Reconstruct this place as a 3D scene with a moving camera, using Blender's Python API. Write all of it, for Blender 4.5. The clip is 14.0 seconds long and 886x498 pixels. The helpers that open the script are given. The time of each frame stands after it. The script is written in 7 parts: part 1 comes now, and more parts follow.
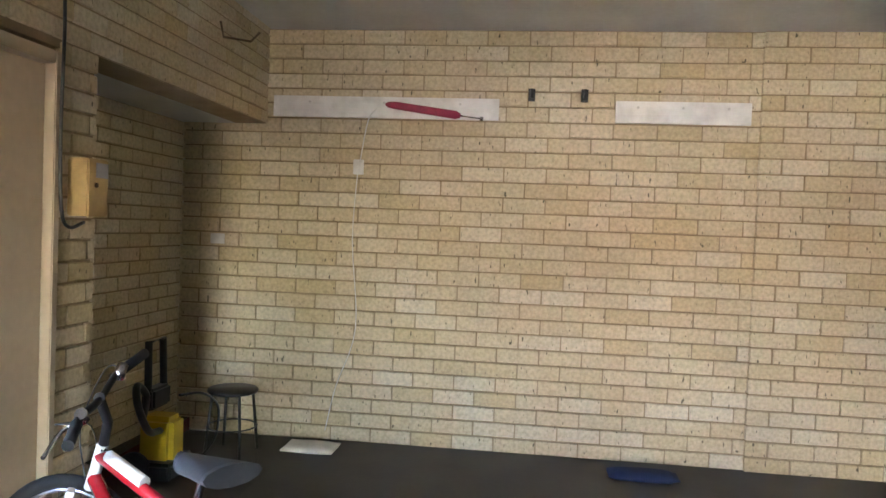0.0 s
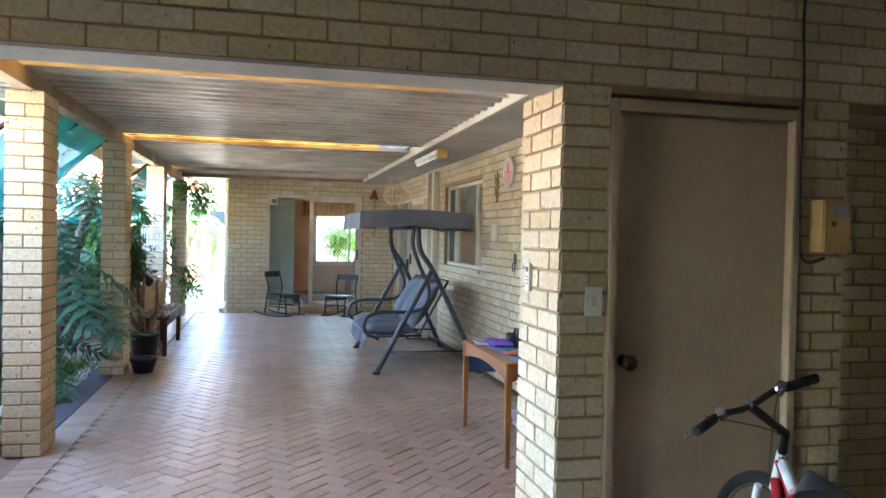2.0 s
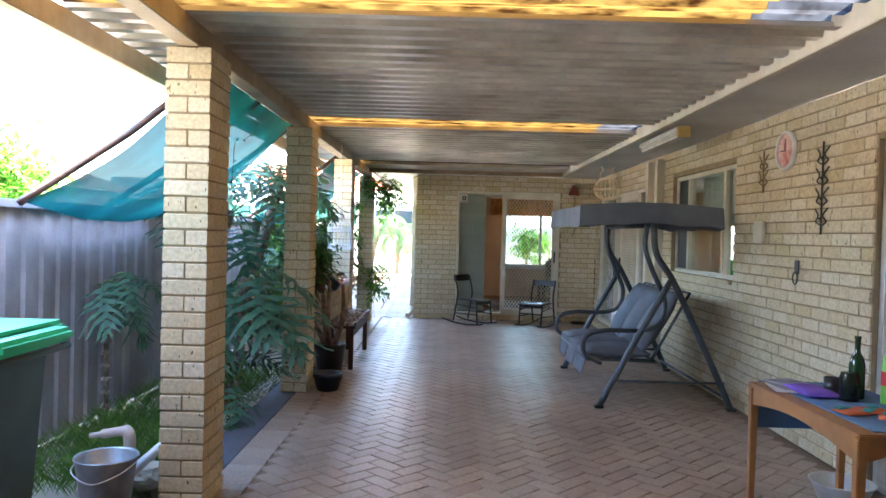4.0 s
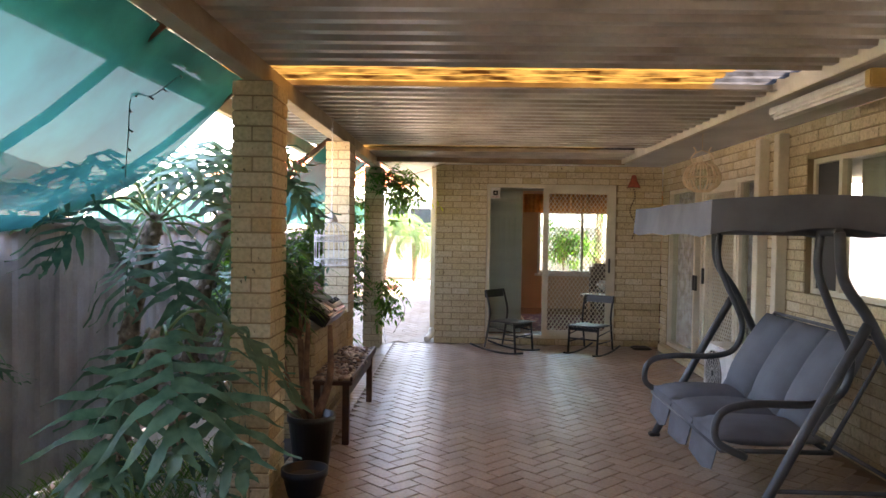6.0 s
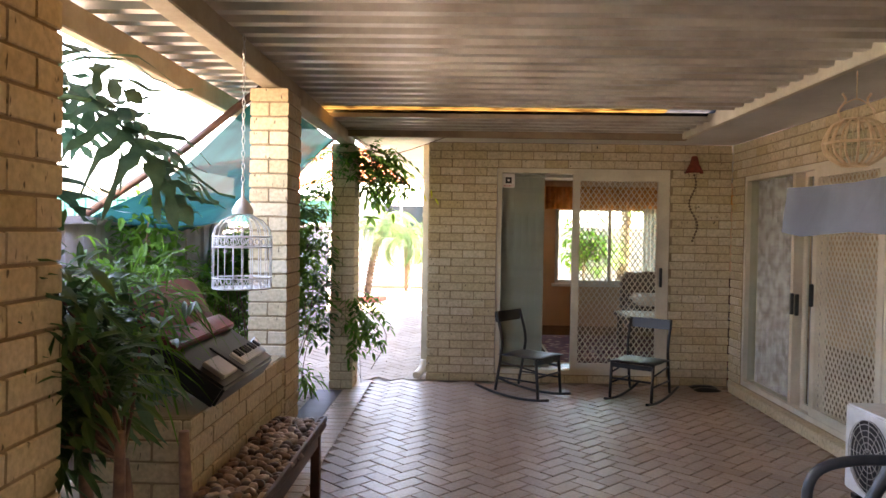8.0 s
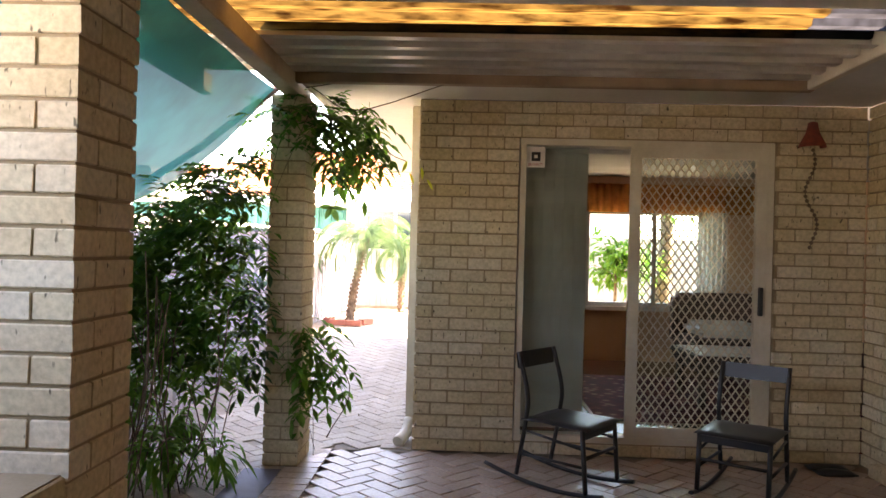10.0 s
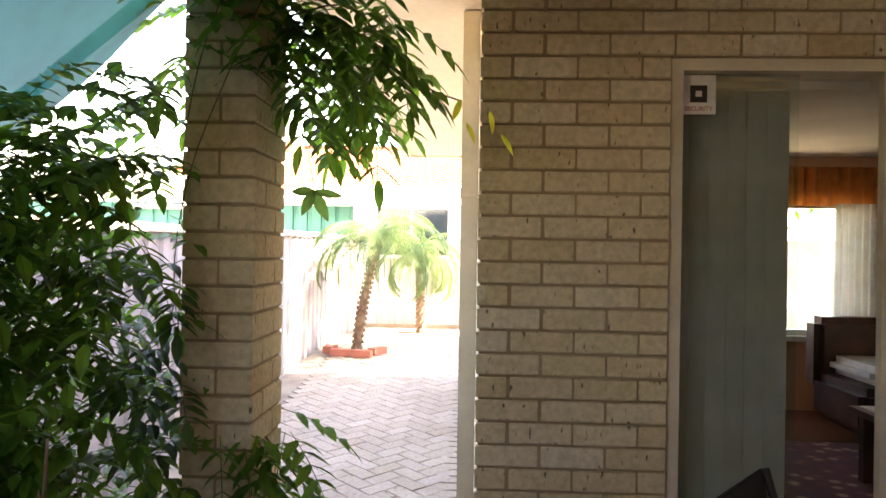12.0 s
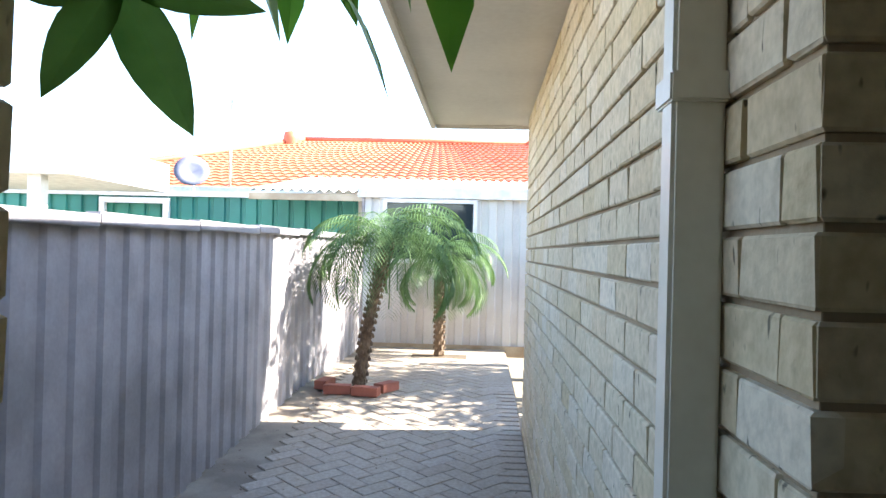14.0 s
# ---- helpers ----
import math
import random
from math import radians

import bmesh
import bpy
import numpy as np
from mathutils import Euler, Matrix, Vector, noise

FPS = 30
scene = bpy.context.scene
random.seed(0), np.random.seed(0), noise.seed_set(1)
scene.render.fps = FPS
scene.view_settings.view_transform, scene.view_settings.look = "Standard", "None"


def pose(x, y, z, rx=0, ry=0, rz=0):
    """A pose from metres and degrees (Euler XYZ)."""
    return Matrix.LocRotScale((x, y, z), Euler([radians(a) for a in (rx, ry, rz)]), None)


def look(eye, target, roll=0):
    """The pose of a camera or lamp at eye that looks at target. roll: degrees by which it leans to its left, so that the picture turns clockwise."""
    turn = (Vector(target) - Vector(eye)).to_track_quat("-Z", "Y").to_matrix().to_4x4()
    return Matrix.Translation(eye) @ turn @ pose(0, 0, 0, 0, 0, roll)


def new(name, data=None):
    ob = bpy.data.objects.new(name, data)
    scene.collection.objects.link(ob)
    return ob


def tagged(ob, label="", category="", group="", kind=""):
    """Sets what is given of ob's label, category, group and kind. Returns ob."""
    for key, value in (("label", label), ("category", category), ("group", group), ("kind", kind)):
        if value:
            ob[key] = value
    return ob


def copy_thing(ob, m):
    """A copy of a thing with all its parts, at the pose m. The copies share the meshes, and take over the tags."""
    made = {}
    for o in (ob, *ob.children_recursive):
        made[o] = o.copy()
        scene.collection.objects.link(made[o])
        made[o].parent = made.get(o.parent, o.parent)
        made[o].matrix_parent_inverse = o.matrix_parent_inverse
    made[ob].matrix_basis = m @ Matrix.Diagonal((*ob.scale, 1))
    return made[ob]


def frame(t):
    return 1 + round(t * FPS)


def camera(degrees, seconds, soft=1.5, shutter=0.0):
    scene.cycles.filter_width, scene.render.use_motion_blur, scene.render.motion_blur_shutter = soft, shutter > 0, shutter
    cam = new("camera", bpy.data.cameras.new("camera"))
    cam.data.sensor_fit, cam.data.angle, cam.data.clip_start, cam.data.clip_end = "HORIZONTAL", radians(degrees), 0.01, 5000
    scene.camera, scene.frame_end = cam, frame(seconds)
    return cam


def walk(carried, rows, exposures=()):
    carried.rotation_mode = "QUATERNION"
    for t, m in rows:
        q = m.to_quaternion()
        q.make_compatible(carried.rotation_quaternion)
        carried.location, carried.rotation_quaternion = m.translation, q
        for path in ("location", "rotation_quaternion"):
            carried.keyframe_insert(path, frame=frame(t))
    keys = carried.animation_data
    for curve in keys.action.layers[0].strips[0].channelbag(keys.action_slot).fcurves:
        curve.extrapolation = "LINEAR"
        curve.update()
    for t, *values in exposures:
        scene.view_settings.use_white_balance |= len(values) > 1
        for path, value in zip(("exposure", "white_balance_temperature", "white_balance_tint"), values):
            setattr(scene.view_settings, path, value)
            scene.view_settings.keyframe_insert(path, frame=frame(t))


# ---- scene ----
cam = camera(62.1, 14.0)

EXPOSURES = [(0, 7.05, 6600, 18), (0.6, 6.85, 6600, 18), (1.2, 6.35, 6500, 15), (2.0, 6.05, 6300, 14), (3.5, 5.7, 6150, 14), (6.0, 5.22, 8200, 26), (8.0, 5.3, 8300, 30), (10.5, 4.9, 8600, 30), (12.5, 4.8, 9000, 27), (13.5, 3.9, 7500, 17), (14.0, 2.85, 6400, 12)]
PATH = [
    (0, (-1.451, -1.833, 1.484), (0.534, -1.593, 1.426), 2.2),
    (0.5, (-1.33, -2.114, 1.501), (0.42, -1.147, 1.443), 1.6),
    (1, (-1.264, -2.421, 1.497), (0.057, -0.92, 1.449), 1.3),
    (1.5, (-1.141, -2.693, 1.505), (-0.298, -0.88, 1.466), 1.2),
    (2, (-1.083, -2.817, 1.512), (-0.622, -0.871, 1.477), 1.2),
    (2.5, (-1.084, -2.789, 1.515), (-0.878, -0.8, 1.479), 1.2),
    (3, (-1.114, -2.542, 1.487), (-1.053, -0.543, 1.448), 1.1),
    (3.5, (-1.189, -1.983, 1.474), (-1.193, 0.016, 1.44), 1.2),
    (3.7, (-1.23, -1.708, 1.471), (-1.237, 0.292, 1.435), 1.5),
    (5.8, (-1.528, 0.912, 1.571), (-1.559, 2.911, 1.51), 1.0),
    (6, (-1.445, 1.201, 1.578), (-1.499, 3.2, 1.527), 0.9),
    (6.5, (-1.49, 1.844, 1.538), (-1.546, 3.843, 1.494), 0.8),
    (7, (-1.51, 2.516, 1.558), (-1.56, 4.515, 1.507), 0.8),
    (7.5, (-1.522, 3.141, 1.552), (-1.572, 5.14, 1.504), 0.9),
    (8, (-1.476, 3.78, 1.558), (-1.528, 5.779, 1.512), 0.9),
    (8.2, (-1.452, 4.039, 1.522), (-1.505, 6.037, 1.475), 1.0),
    (10.5, (-1.509, 6.852, 1.426), (-1.574, 8.851, 1.435), 1.5),
    (11, (-1.644, 7.448, 1.44), (-1.711, 9.447, 1.446), 0.8),
    (11.5, (-1.719, 7.991, 1.488), (-1.822, 9.989, 1.469), 0.9),
    (12, (-1.842, 8.686, 1.501), (-1.93, 10.684, 1.504), 0.9),
    (12.5, (-1.979, 9.165, 1.481), (-2.07, 11.162, 1.491), 1.3),
    (13, (-2.015, 9.789, 1.532), (-2.118, 11.786, 1.53), 1.6),
    (13.5, (-2.057, 10.294, 1.52), (-2.169, 12.29, 1.522), 1.5),
    (14, (-2.15, 10.738, 1.515), (-2.256, 12.735, 1.523), 1.4),
]
walk(cam, [(t, look(eye, target, roll)) for t, eye, target, roll in PATH], EXPOSURES)

# ---- light ----
SUN_EL, SUN_AZ = radians(41), radians(84)
world = bpy.data.worlds.new("world")
scene.world = world
world.use_nodes = True
_n = world.node_tree.nodes
_sky = _n.new("ShaderNodeTexSky")
_sky.sky_type = "NISHITA"
_sky.sun_disc = False
_sky.sun_elevation = SUN_EL
_sky.sun_rotation = SUN_AZ
_sky.air_density, _sky.dust_density = 1.0, 0.3
world.node_tree.links.new(_sky.outputs[0], _n["Background"].inputs[0])
_n["Background"].inputs[1].default_value = 0.13
sun = new("sun", bpy.data.lights.new("sun", "SUN"))
sun.data.energy, sun.data.angle, sun.data.color = 4.2, radians(0.5), (1.0, 0.94, 0.84)
_d = Vector((math.sin(SUN_AZ) * math.cos(SUN_EL), math.cos(SUN_AZ) * math.cos(SUN_EL), math.sin(SUN_EL)))
sun.matrix_world = look(_d * 50, (0, 0, 0))

# ---- materials ----


def nodes_of(name, rough=0.7, metal=0.0):
    m = bpy.data.materials.new(name)
    m.use_nodes = True
    nt = m.node_tree
    b = nt.nodes["Principled BSDF"]
    b.inputs["Roughness"].default_value = rough
    b.inputs["Metallic"].default_value = metal
    return m, nt, b


def noise_fac(nt, scale, detail=4, space="Object"):
    tc = nt.nodes.new("ShaderNodeTexCoord")
    nz = nt.nodes.new("ShaderNodeTexNoise")
    nz.inputs["Scale"].default_value = scale
    nz.inputs["Detail"].default_value = detail
    nt.links.new(tc.outputs[space], nz.inputs["Vector"])
    return nz.outputs["Fac"]


def ramp(nt, fac, stops):
    r = nt.nodes.new("ShaderNodeValToRGB")
    e = r.color_ramp.elements
    while len(e) < len(stops):
        e.new(0.5)
    for k, (p, c) in enumerate(stops):
        e[k].position = p
        e[k].color = (*c, 1)
    nt.links.new(fac, r.inputs[0])
    return r.outputs[0]


def mixc(nt, fac, a, b, mode="MIX"):
    m = nt.nodes.new("ShaderNodeMix")
    m.data_type, m.blend_type = "RGBA", mode
    for sock, v in ((m.inputs[0], fac), (m.inputs[6], a), (m.inputs[7], b)):
        if isinstance(v, (int, float)):
            sock.default_value = v
        elif isinstance(v, tuple):
            sock.default_value = (*v, 1)
        else:
            nt.links.new(v, sock)
    return m.outputs[2]


def bump(nt, b, fac, strength, dist=0.01):
    n = nt.nodes.new("ShaderNodeBump")
    n.inputs["Strength"].default_value = strength
    n.inputs["Distance"].default_value = dist
    nt.links.new(fac, n.inputs["Height"])
    nt.links.new(n.outputs[0], b.inputs["Normal"])


def plain(name, c1, c2=None, rough=0.6, metal=0.0, scale=6.0, fine=60.0, bmp=0.15, spec=None):
    """A surface of one colour with stains and grain."""
    m, nt, b = nodes_of(name, rough, metal)
    c2 = c2 or tuple(v * 0.78 for v in c1)
    big = ramp(nt, noise_fac(nt, scale, 5), [(0.35, c2), (0.62, c1)])
    g = noise_fac(nt, fine, 3)
    col = mixc(nt, 0.12, big, g, "OVERLAY")
    nt.links.new(col, b.inputs["Base Color"])
    if bmp:
        bump(nt, b, g, bmp, 0.004)
    if spec is not None:
        b.inputs["Specular IOR Level"].default_value = spec
    return m


def varied(name, cols, rough=0.8, island=False, pits=0.0, bmp=0.4, stain=0.25, spec=0.3):
    """Bricks and pavers: each piece its own tone, by object or by island, with pits and grain."""
    m, nt, b = nodes_of(name, rough)
    b.inputs["Specular IOR Level"].default_value = spec
    if island:
        r = nt.nodes.new("ShaderNodeNewGeometry").outputs["Random Per Island"]
    else:
        r = nt.nodes.new("ShaderNodeObjectInfo").outputs["Random"]
    n = len(cols) - 1
    col = ramp(nt, r, [(k / n, c) for k, c in enumerate(cols)])
    geo = nt.nodes.new("ShaderNodeNewGeometry").outputs["Position"]
    nz = nt.nodes.new("ShaderNodeTexNoise")
    nz.inputs["Scale"].default_value, nz.inputs["Detail"].default_value = 1.3, 5
    nt.links.new(geo, nz.inputs["Vector"])
    dark = ramp(nt, nz.outputs["Fac"], [(0.3, (0.75, 0.73, 0.7)), (0.6, (1, 1, 1))])
    col = mixc(nt, stain * 2, col, dark, "MULTIPLY")
    fz = nt.nodes.new("ShaderNodeTexNoise")
    fz.inputs["Scale"].default_value, fz.inputs["Detail"].default_value = 45, 5
    nt.links.new(geo, fz.inputs["Vector"])
    fine = ramp(nt, fz.outputs["Fac"], [(0.3, (0.7, 0.68, 0.64)), (0.65, (1.06, 1.05, 1.03))])
    col = mixc(nt, 0.75, col, fine, "MULTIPLY")
    if pits:
        mp = nt.nodes.new("ShaderNodeMapping")
        mp.inputs["Scale"].default_value = (1, 1, 0.38)
        nt.links.new(geo, mp.inputs["Vector"])
        vz = nt.nodes.new("ShaderNodeTexNoise")
        vz.inputs["Scale"].default_value, vz.inputs["Detail"].default_value = 52, 1.5
        nt.links.new(mp.outputs[0], vz.inputs["Vector"])
        pit = ramp(nt, vz.outputs["Fac"], [(0.69, (1, 1, 1)), (0.75, (1 - pits,) * 3)])
        col = mixc(nt, 1.0, col, pit, "MULTIPLY")
    nt.links.new(col, b.inputs["Base Color"])
    bump(nt, b, fz.outputs["Fac"], bmp, 0.006)
    return m


BRICK_COLS = [(0.58, 0.46, 0.27), (0.66, 0.56, 0.38), (0.62, 0.50, 0.32), (0.70, 0.61, 0.45), (0.60, 0.48, 0.30)]
M_brick = varied("cream_brick", BRICK_COLS, 0.85, False, 0.75)
M_brick_i = varied("cream_brick_joined", BRICK_COLS, 0.85, True, 0.75)
M_mortar = plain("mortar", (0.34, 0.25, 0.15), (0.27, 0.195, 0.11), 0.95, scale=5, fine=90, bmp=0.4)
PAV = [(0.40, 0.28, 0.21), (0.46, 0.34, 0.26), (0.43, 0.31, 0.235), (0.50, 0.38, 0.30), (0.38, 0.27, 0.2)]
M_paver = varied("clay_paver", PAV, 0.38, False, 0.0, 0.3, 0.45, 0.5)
M_paver_i = varied("clay_paver_joined", PAV, 0.38, True, 0.0, 0.3, 0.45, 0.5)
PAV2 = [(0.36, 0.30, 0.24), (0.42, 0.36, 0.29), (0.39, 0.33, 0.26), (0.44, 0.38, 0.32)]
M_alley = varied("grey_paver", PAV2, 0.7, False, 0.0, 0.35, 0.35)
M_alley_i = varied("grey_paver_joined", PAV2, 0.7, True, 0.0, 0.35, 0.35)
M_bed = plain("paving_bed", (0.30, 0.22, 0.165), rough=0.95, bmp=0.4)
M_sand = plain("jointing_sand", (0.3, 0.25, 0.19), (0.2, 0.16, 0.12), 0.95, scale=4, fine=70, bmp=0.3)
# ground tone made pale so that it reflects more light into the patio
M_ground = plain("pale_bounce_ground", (0.34, 0.29, 0.22), (0.22, 0.19, 0.13), 0.95, scale=0.4, fine=20, bmp=0.3)
M_dirt = plain("garden_soil", (0.12, 0.09, 0.06), (0.07, 0.055, 0.035), 0.95, scale=3, fine=50, bmp=0.6)
M_garage_floor = plain("dark_concrete", (0.06, 0.052, 0.045), (0.035, 0.03, 0.027), 0.6, scale=1.5, fine=30)
M_ceil = plain("painted_ceiling", (0.62, 0.6, 0.56), (0.5, 0.48, 0.44), 0.85, scale=1.2, fine=30, bmp=0.05)
M_soffit = plain("painted_soffit", (0.62, 0.58, 0.49), (0.54, 0.5, 0.42), 0.6, scale=1.5, fine=30, bmp=0.05)
M_creamframe = plain("cream_frame", (0.66, 0.6, 0.47), (0.56, 0.5, 0.38), 0.45, scale=4, fine=40, bmp=0.05)
M_door = plain("beige_door_paint", (0.52, 0.4, 0.27), (0.46, 0.35, 0.23), 0.38, scale=2.5, fine=25, bmp=0.06)
M_white = plain("white_paint", (0.78, 0.76, 0.72), (0.62, 0.6, 0.56), 0.5, scale=8, bmp=0.1)
M_fence = plain("fibre_cement_fence", (0.38, 0.355, 0.36), (0.25, 0.23, 0.23), 0.85, scale=2.2, fine=45, bmp=0.3)
M_wood = plain("weathered_timber", (0.36, 0.25, 0.15), (0.24, 0.16, 0.1), 0.75, scale=4, fine=50, bmp=0.3)
M_beam = plain("beam_paint", (0.5, 0.4, 0.27), (0.36, 0.26, 0.16), 0.65, scale=3, fine=40, bmp=0.2)
M_darkwood = plain("dark_stained_wood", (0.09, 0.035, 0.02), (0.04, 0.018, 0.012), 0.45, scale=6, fine=60)
M_metalroof = plain("painted_steel_sheet", (0.6, 0.54, 0.46), (0.36, 0.30, 0.24), 0.32, 0.0, scale=2.2, fine=25, bmp=0.08, spec=0.6)
M_black = plain("black_metal", (0.018, 0.017, 0.018), rough=0.4, scale=8)
M_blackpl = plain("black_plastic", (0.02, 0.02, 0.022), rough=0.35, scale=8)
M_rubber = plain("rubber", (0.015, 0.015, 0.015), rough=0.85, scale=10, bmp=0.3)
M_chrome = plain("chrome", (0.6, 0.6, 0.62), (0.45, 0.45, 0.47), 0.22, 1.0, scale=20, bmp=0.05)
M_alu = plain("aluminium", (0.6, 0.58, 0.54), (0.5, 0.48, 0.44), 0.4, 0.6, scale=8, bmp=0.05)


def glass_mat(name, tint=(0.9, 0.95, 0.93), rough=0.0, clear=0.8):
    m = bpy.data.materials.new(name)
    m.use_nodes = True
    nt = m.node_tree
    nt.nodes.remove(nt.nodes["Principled BSDF"])
    t = nt.nodes.new("ShaderNodeBsdfTransparent")
    g = nt.nodes.new("ShaderNodeBsdfGlossy")
    g.inputs["Roughness"].default_value = rough
    t.inputs[0].default_value = (*tint, 1)
    fr = nt.nodes.new("ShaderNodeLayerWeight")
    fr.inputs[0].default_value = 0.5
    pw = nt.nodes.new("ShaderNodeMath")
    pw.operation = "POWER"
    pw.inputs[1].default_value = 4.0
    ma = nt.nodes.new("ShaderNodeMath")
    ma.operation = "MULTIPLY_ADD"
    ma.inputs[1].default_value, ma.inputs[2].default_value = 0.5, 0.03
    nt.links.new(fr.outputs[1], pw.inputs[0])
    nt.links.new(pw.outputs[0], ma.inputs[0])
    mx = nt.nodes.new("ShaderNodeMixShader")
    nt.links.new(ma.outputs[0], mx.inputs[0])
    nt.links.new(t.outputs[0], mx.inputs[1])
    nt.links.new(g.outputs[0], mx.inputs[2])
    nt.links.new(mx.outputs[0], nt.nodes["Material Output"].inputs[0])
    return m


M_glass = glass_mat("window_glass")


def sheer(name, c1, c2, through_amount, scale=3.0, lucent=0.5, holes=None):
    """Thin cloth, leaf or plastic sheet that light passes."""
    m = bpy.data.materials.new(name)
    m.use_nodes = True
    nt = m.node_tree
    b = nt.nodes["Principled BSDF"]
    b.inputs["Roughness"].default_value = 0.5
    col = ramp(nt, noise_fac(nt, scale, 6), [(0.36, c2), (0.62, c1)])
    nt.links.new(col, b.inputs["Base Color"])
    tr = nt.nodes.new("ShaderNodeBsdfTranslucent")
    nt.links.new(col, tr.inputs[0])
    mx = nt.nodes.new("ShaderNodeMixShader")
    mx.inputs[0].default_value = lucent
    nt.links.new(b.outputs[0], mx.inputs[1])
    nt.links.new(tr.outputs[0], mx.inputs[2])
    out = mx.outputs[0]
    if through_amount:
        tp = nt.nodes.new("ShaderNodeBsdfTransparent")
        m2 = nt.nodes.new("ShaderNodeMixShader")
        m2.inputs[0].default_value = through_amount
        nt.links.new(out, m2.inputs[1])
        nt.links.new(tp.outputs[0], m2.inputs[2])
        out = m2.outputs[0]
    nt.links.new(out, nt.nodes["Material Output"].inputs[0])
    return m


M_skylight = sheer("yellowed_fibreglass", (0.06, 0.034, 0.008), (0.006, 0.0022, 0.0005), 0.0, 14.0, 0.85)
_nt = M_skylight.node_tree
_mp = _nt.nodes.new("ShaderNodeMapping")
_mp.inputs["Scale"].default_value = (0.4, 2.4, 1.0)
_tc = next(q for q in _nt.nodes if q.type == "TEX_COORD")
_nz = next(q for q in _nt.nodes if q.type == "TEX_NOISE")
_nt.links.new(_tc.outputs["Object"], _mp.inputs["Vector"])
_nt.links.new(_mp.outputs[0], _nz.inputs["Vector"])
M_clearsheet = sheer("clear_fibreglass", (0.02, 0.021, 0.023), (0.007, 0.007, 0.007), 0.0, 9.0, 0.8)
M_shade = sheer("green_shade_cloth", (0.006, 0.12, 0.11), (0.003, 0.06, 0.06), 0.012, 2.0, 0.3)
for _q in M_shade.node_tree.nodes:
    if _q.type == "BSDF_PRINCIPLED":
        _q.inputs["Specular IOR Level"].default_value = 0.05
M_leaf = sheer("leaf_green", (0.13, 0.30, 0.03), (0.05, 0.16, 0.015), 0.0, 7.0, 0.5)
M_leaf_dark = sheer("leaf_dark", (0.07, 0.16, 0.04), (0.03, 0.09, 0.025), 0.0, 7.0, 0.3)
M_leaf_blue = sheer("leaf_bluegreen", (0.10, 0.22, 0.13), (0.035, 0.11, 0.06), 0.0, 6.0, 0.25)
M_grass = sheer("grass_green", (0.12, 0.26, 0.035), (0.05, 0.14, 0.02), 0.0, 9.0, 0.4)
M_palm = sheer("palm_frond", (0.13, 0.22, 0.07), (0.05, 0.11, 0.03), 0.0, 8.0, 0.35)
M_bark = plain("bark", (0.2, 0.14, 0.09), (0.1, 0.065, 0.04), 0.9, scale=15, fine=60, bmp=0.7)

# ---- mesh helpers ----


def box(bm, x0, x1, y0, y1, z0, z1, bev=0.0):
    vs = [bm.verts.new(p) for p in ((x0, y0, z0), (x1, y0, z0), (x1, y1, z0), (x0, y1, z0), (x0, y0, z1), (x1, y0, z1), (x1, y1, z1), (x0, y1, z1))]
    fs = [bm.faces.new([vs[k] for k in f]) for f in ((3, 2, 1, 0), (4, 5, 6, 7), (0, 1, 5, 4), (1, 2, 6, 5), (2, 3, 7, 6), (3, 0, 4, 7))]
    if bev:
        bmesh.ops.bevel(bm, geom=list({e for f in fs for e in f.edges}), offset=bev, segments=2, affect="EDGES")
    return vs


def tube(bm, pts, r, seg=8, closed=False, caps=True):
    """A round bar along the points; r is one radius or one for each point."""
    pts = [Vector(p) for p in pts]
    n = len(pts)
    rs = r if isinstance(r, (list, tuple)) else [r] * n
    rings = []
    up = None
    for i, p in enumerate(pts):
        a = pts[(i - 1) % n] if closed or i else pts[0]
        b = pts[(i + 1) % n] if closed or i < n - 1 else pts[-1]
        d = (b - a).normalized()
        if up is None:
            up = Vector((0, 0, 1)) if abs(d.z) < 0.9 else Vector((1, 0, 0))
        s = d.cross(up).normalized()
        up = s.cross(d).normalized()
        rings.append([bm.verts.new(p + (s * math.cos(t) + up * math.sin(t)) * rs[i]) for t in (k * 2 * math.pi / seg for k in range(seg))])
    m = n if closed else n - 1
    for i in range(m):
        A, B = rings[i], rings[(i + 1) % n]
        for k in range(seg):
            f = bm.faces.new((A[k], A[(k + 1) % seg], B[(k + 1) % seg], B[k]))
            f.smooth = True
    if caps and not closed:
        bm.faces.new(rings[0][::-1])
        bm.faces.new(rings[-1])


def lathe(bm, prof, seg=24, c=(0, 0, 0)):
    """A turned shape from (radius, height) pairs."""
    rings = [[bm.verts.new((c[0] + r * math.cos(t), c[1] + r * math.sin(t), c[2] + z)) for t in (k * 2 * math.pi / seg for k in range(seg))] for r, z in prof]
    for A, B in zip(rings, rings[1:]):
        for k in range(seg):
            f = bm.faces.new((A[k], A[(k + 1) % seg], B[(k + 1) % seg], B[k]))
            f.smooth = True
    return rings


def curve_pts(ctrl, n=6):
    """A smooth line through the points."""
    c = [Vector(p) for p in ctrl]
    c = [c[0] * 2 - c[1]] + c + [c[-1] * 2 - c[-2]]
    out = []
    for i in range(1, len(c) - 2):
        for k in range(n):
            t = k / n
            a, b, d, e = c[i - 1], c[i], c[i + 1], c[i + 2]
            out.append(0.5 * ((2 * b) + (d - a) * t + (2 * a - 5 * b + 4 * d - e) * t * t + (3 * b - a - 3 * d + e) * t ** 3))
    out.append(c[-2])
    return out


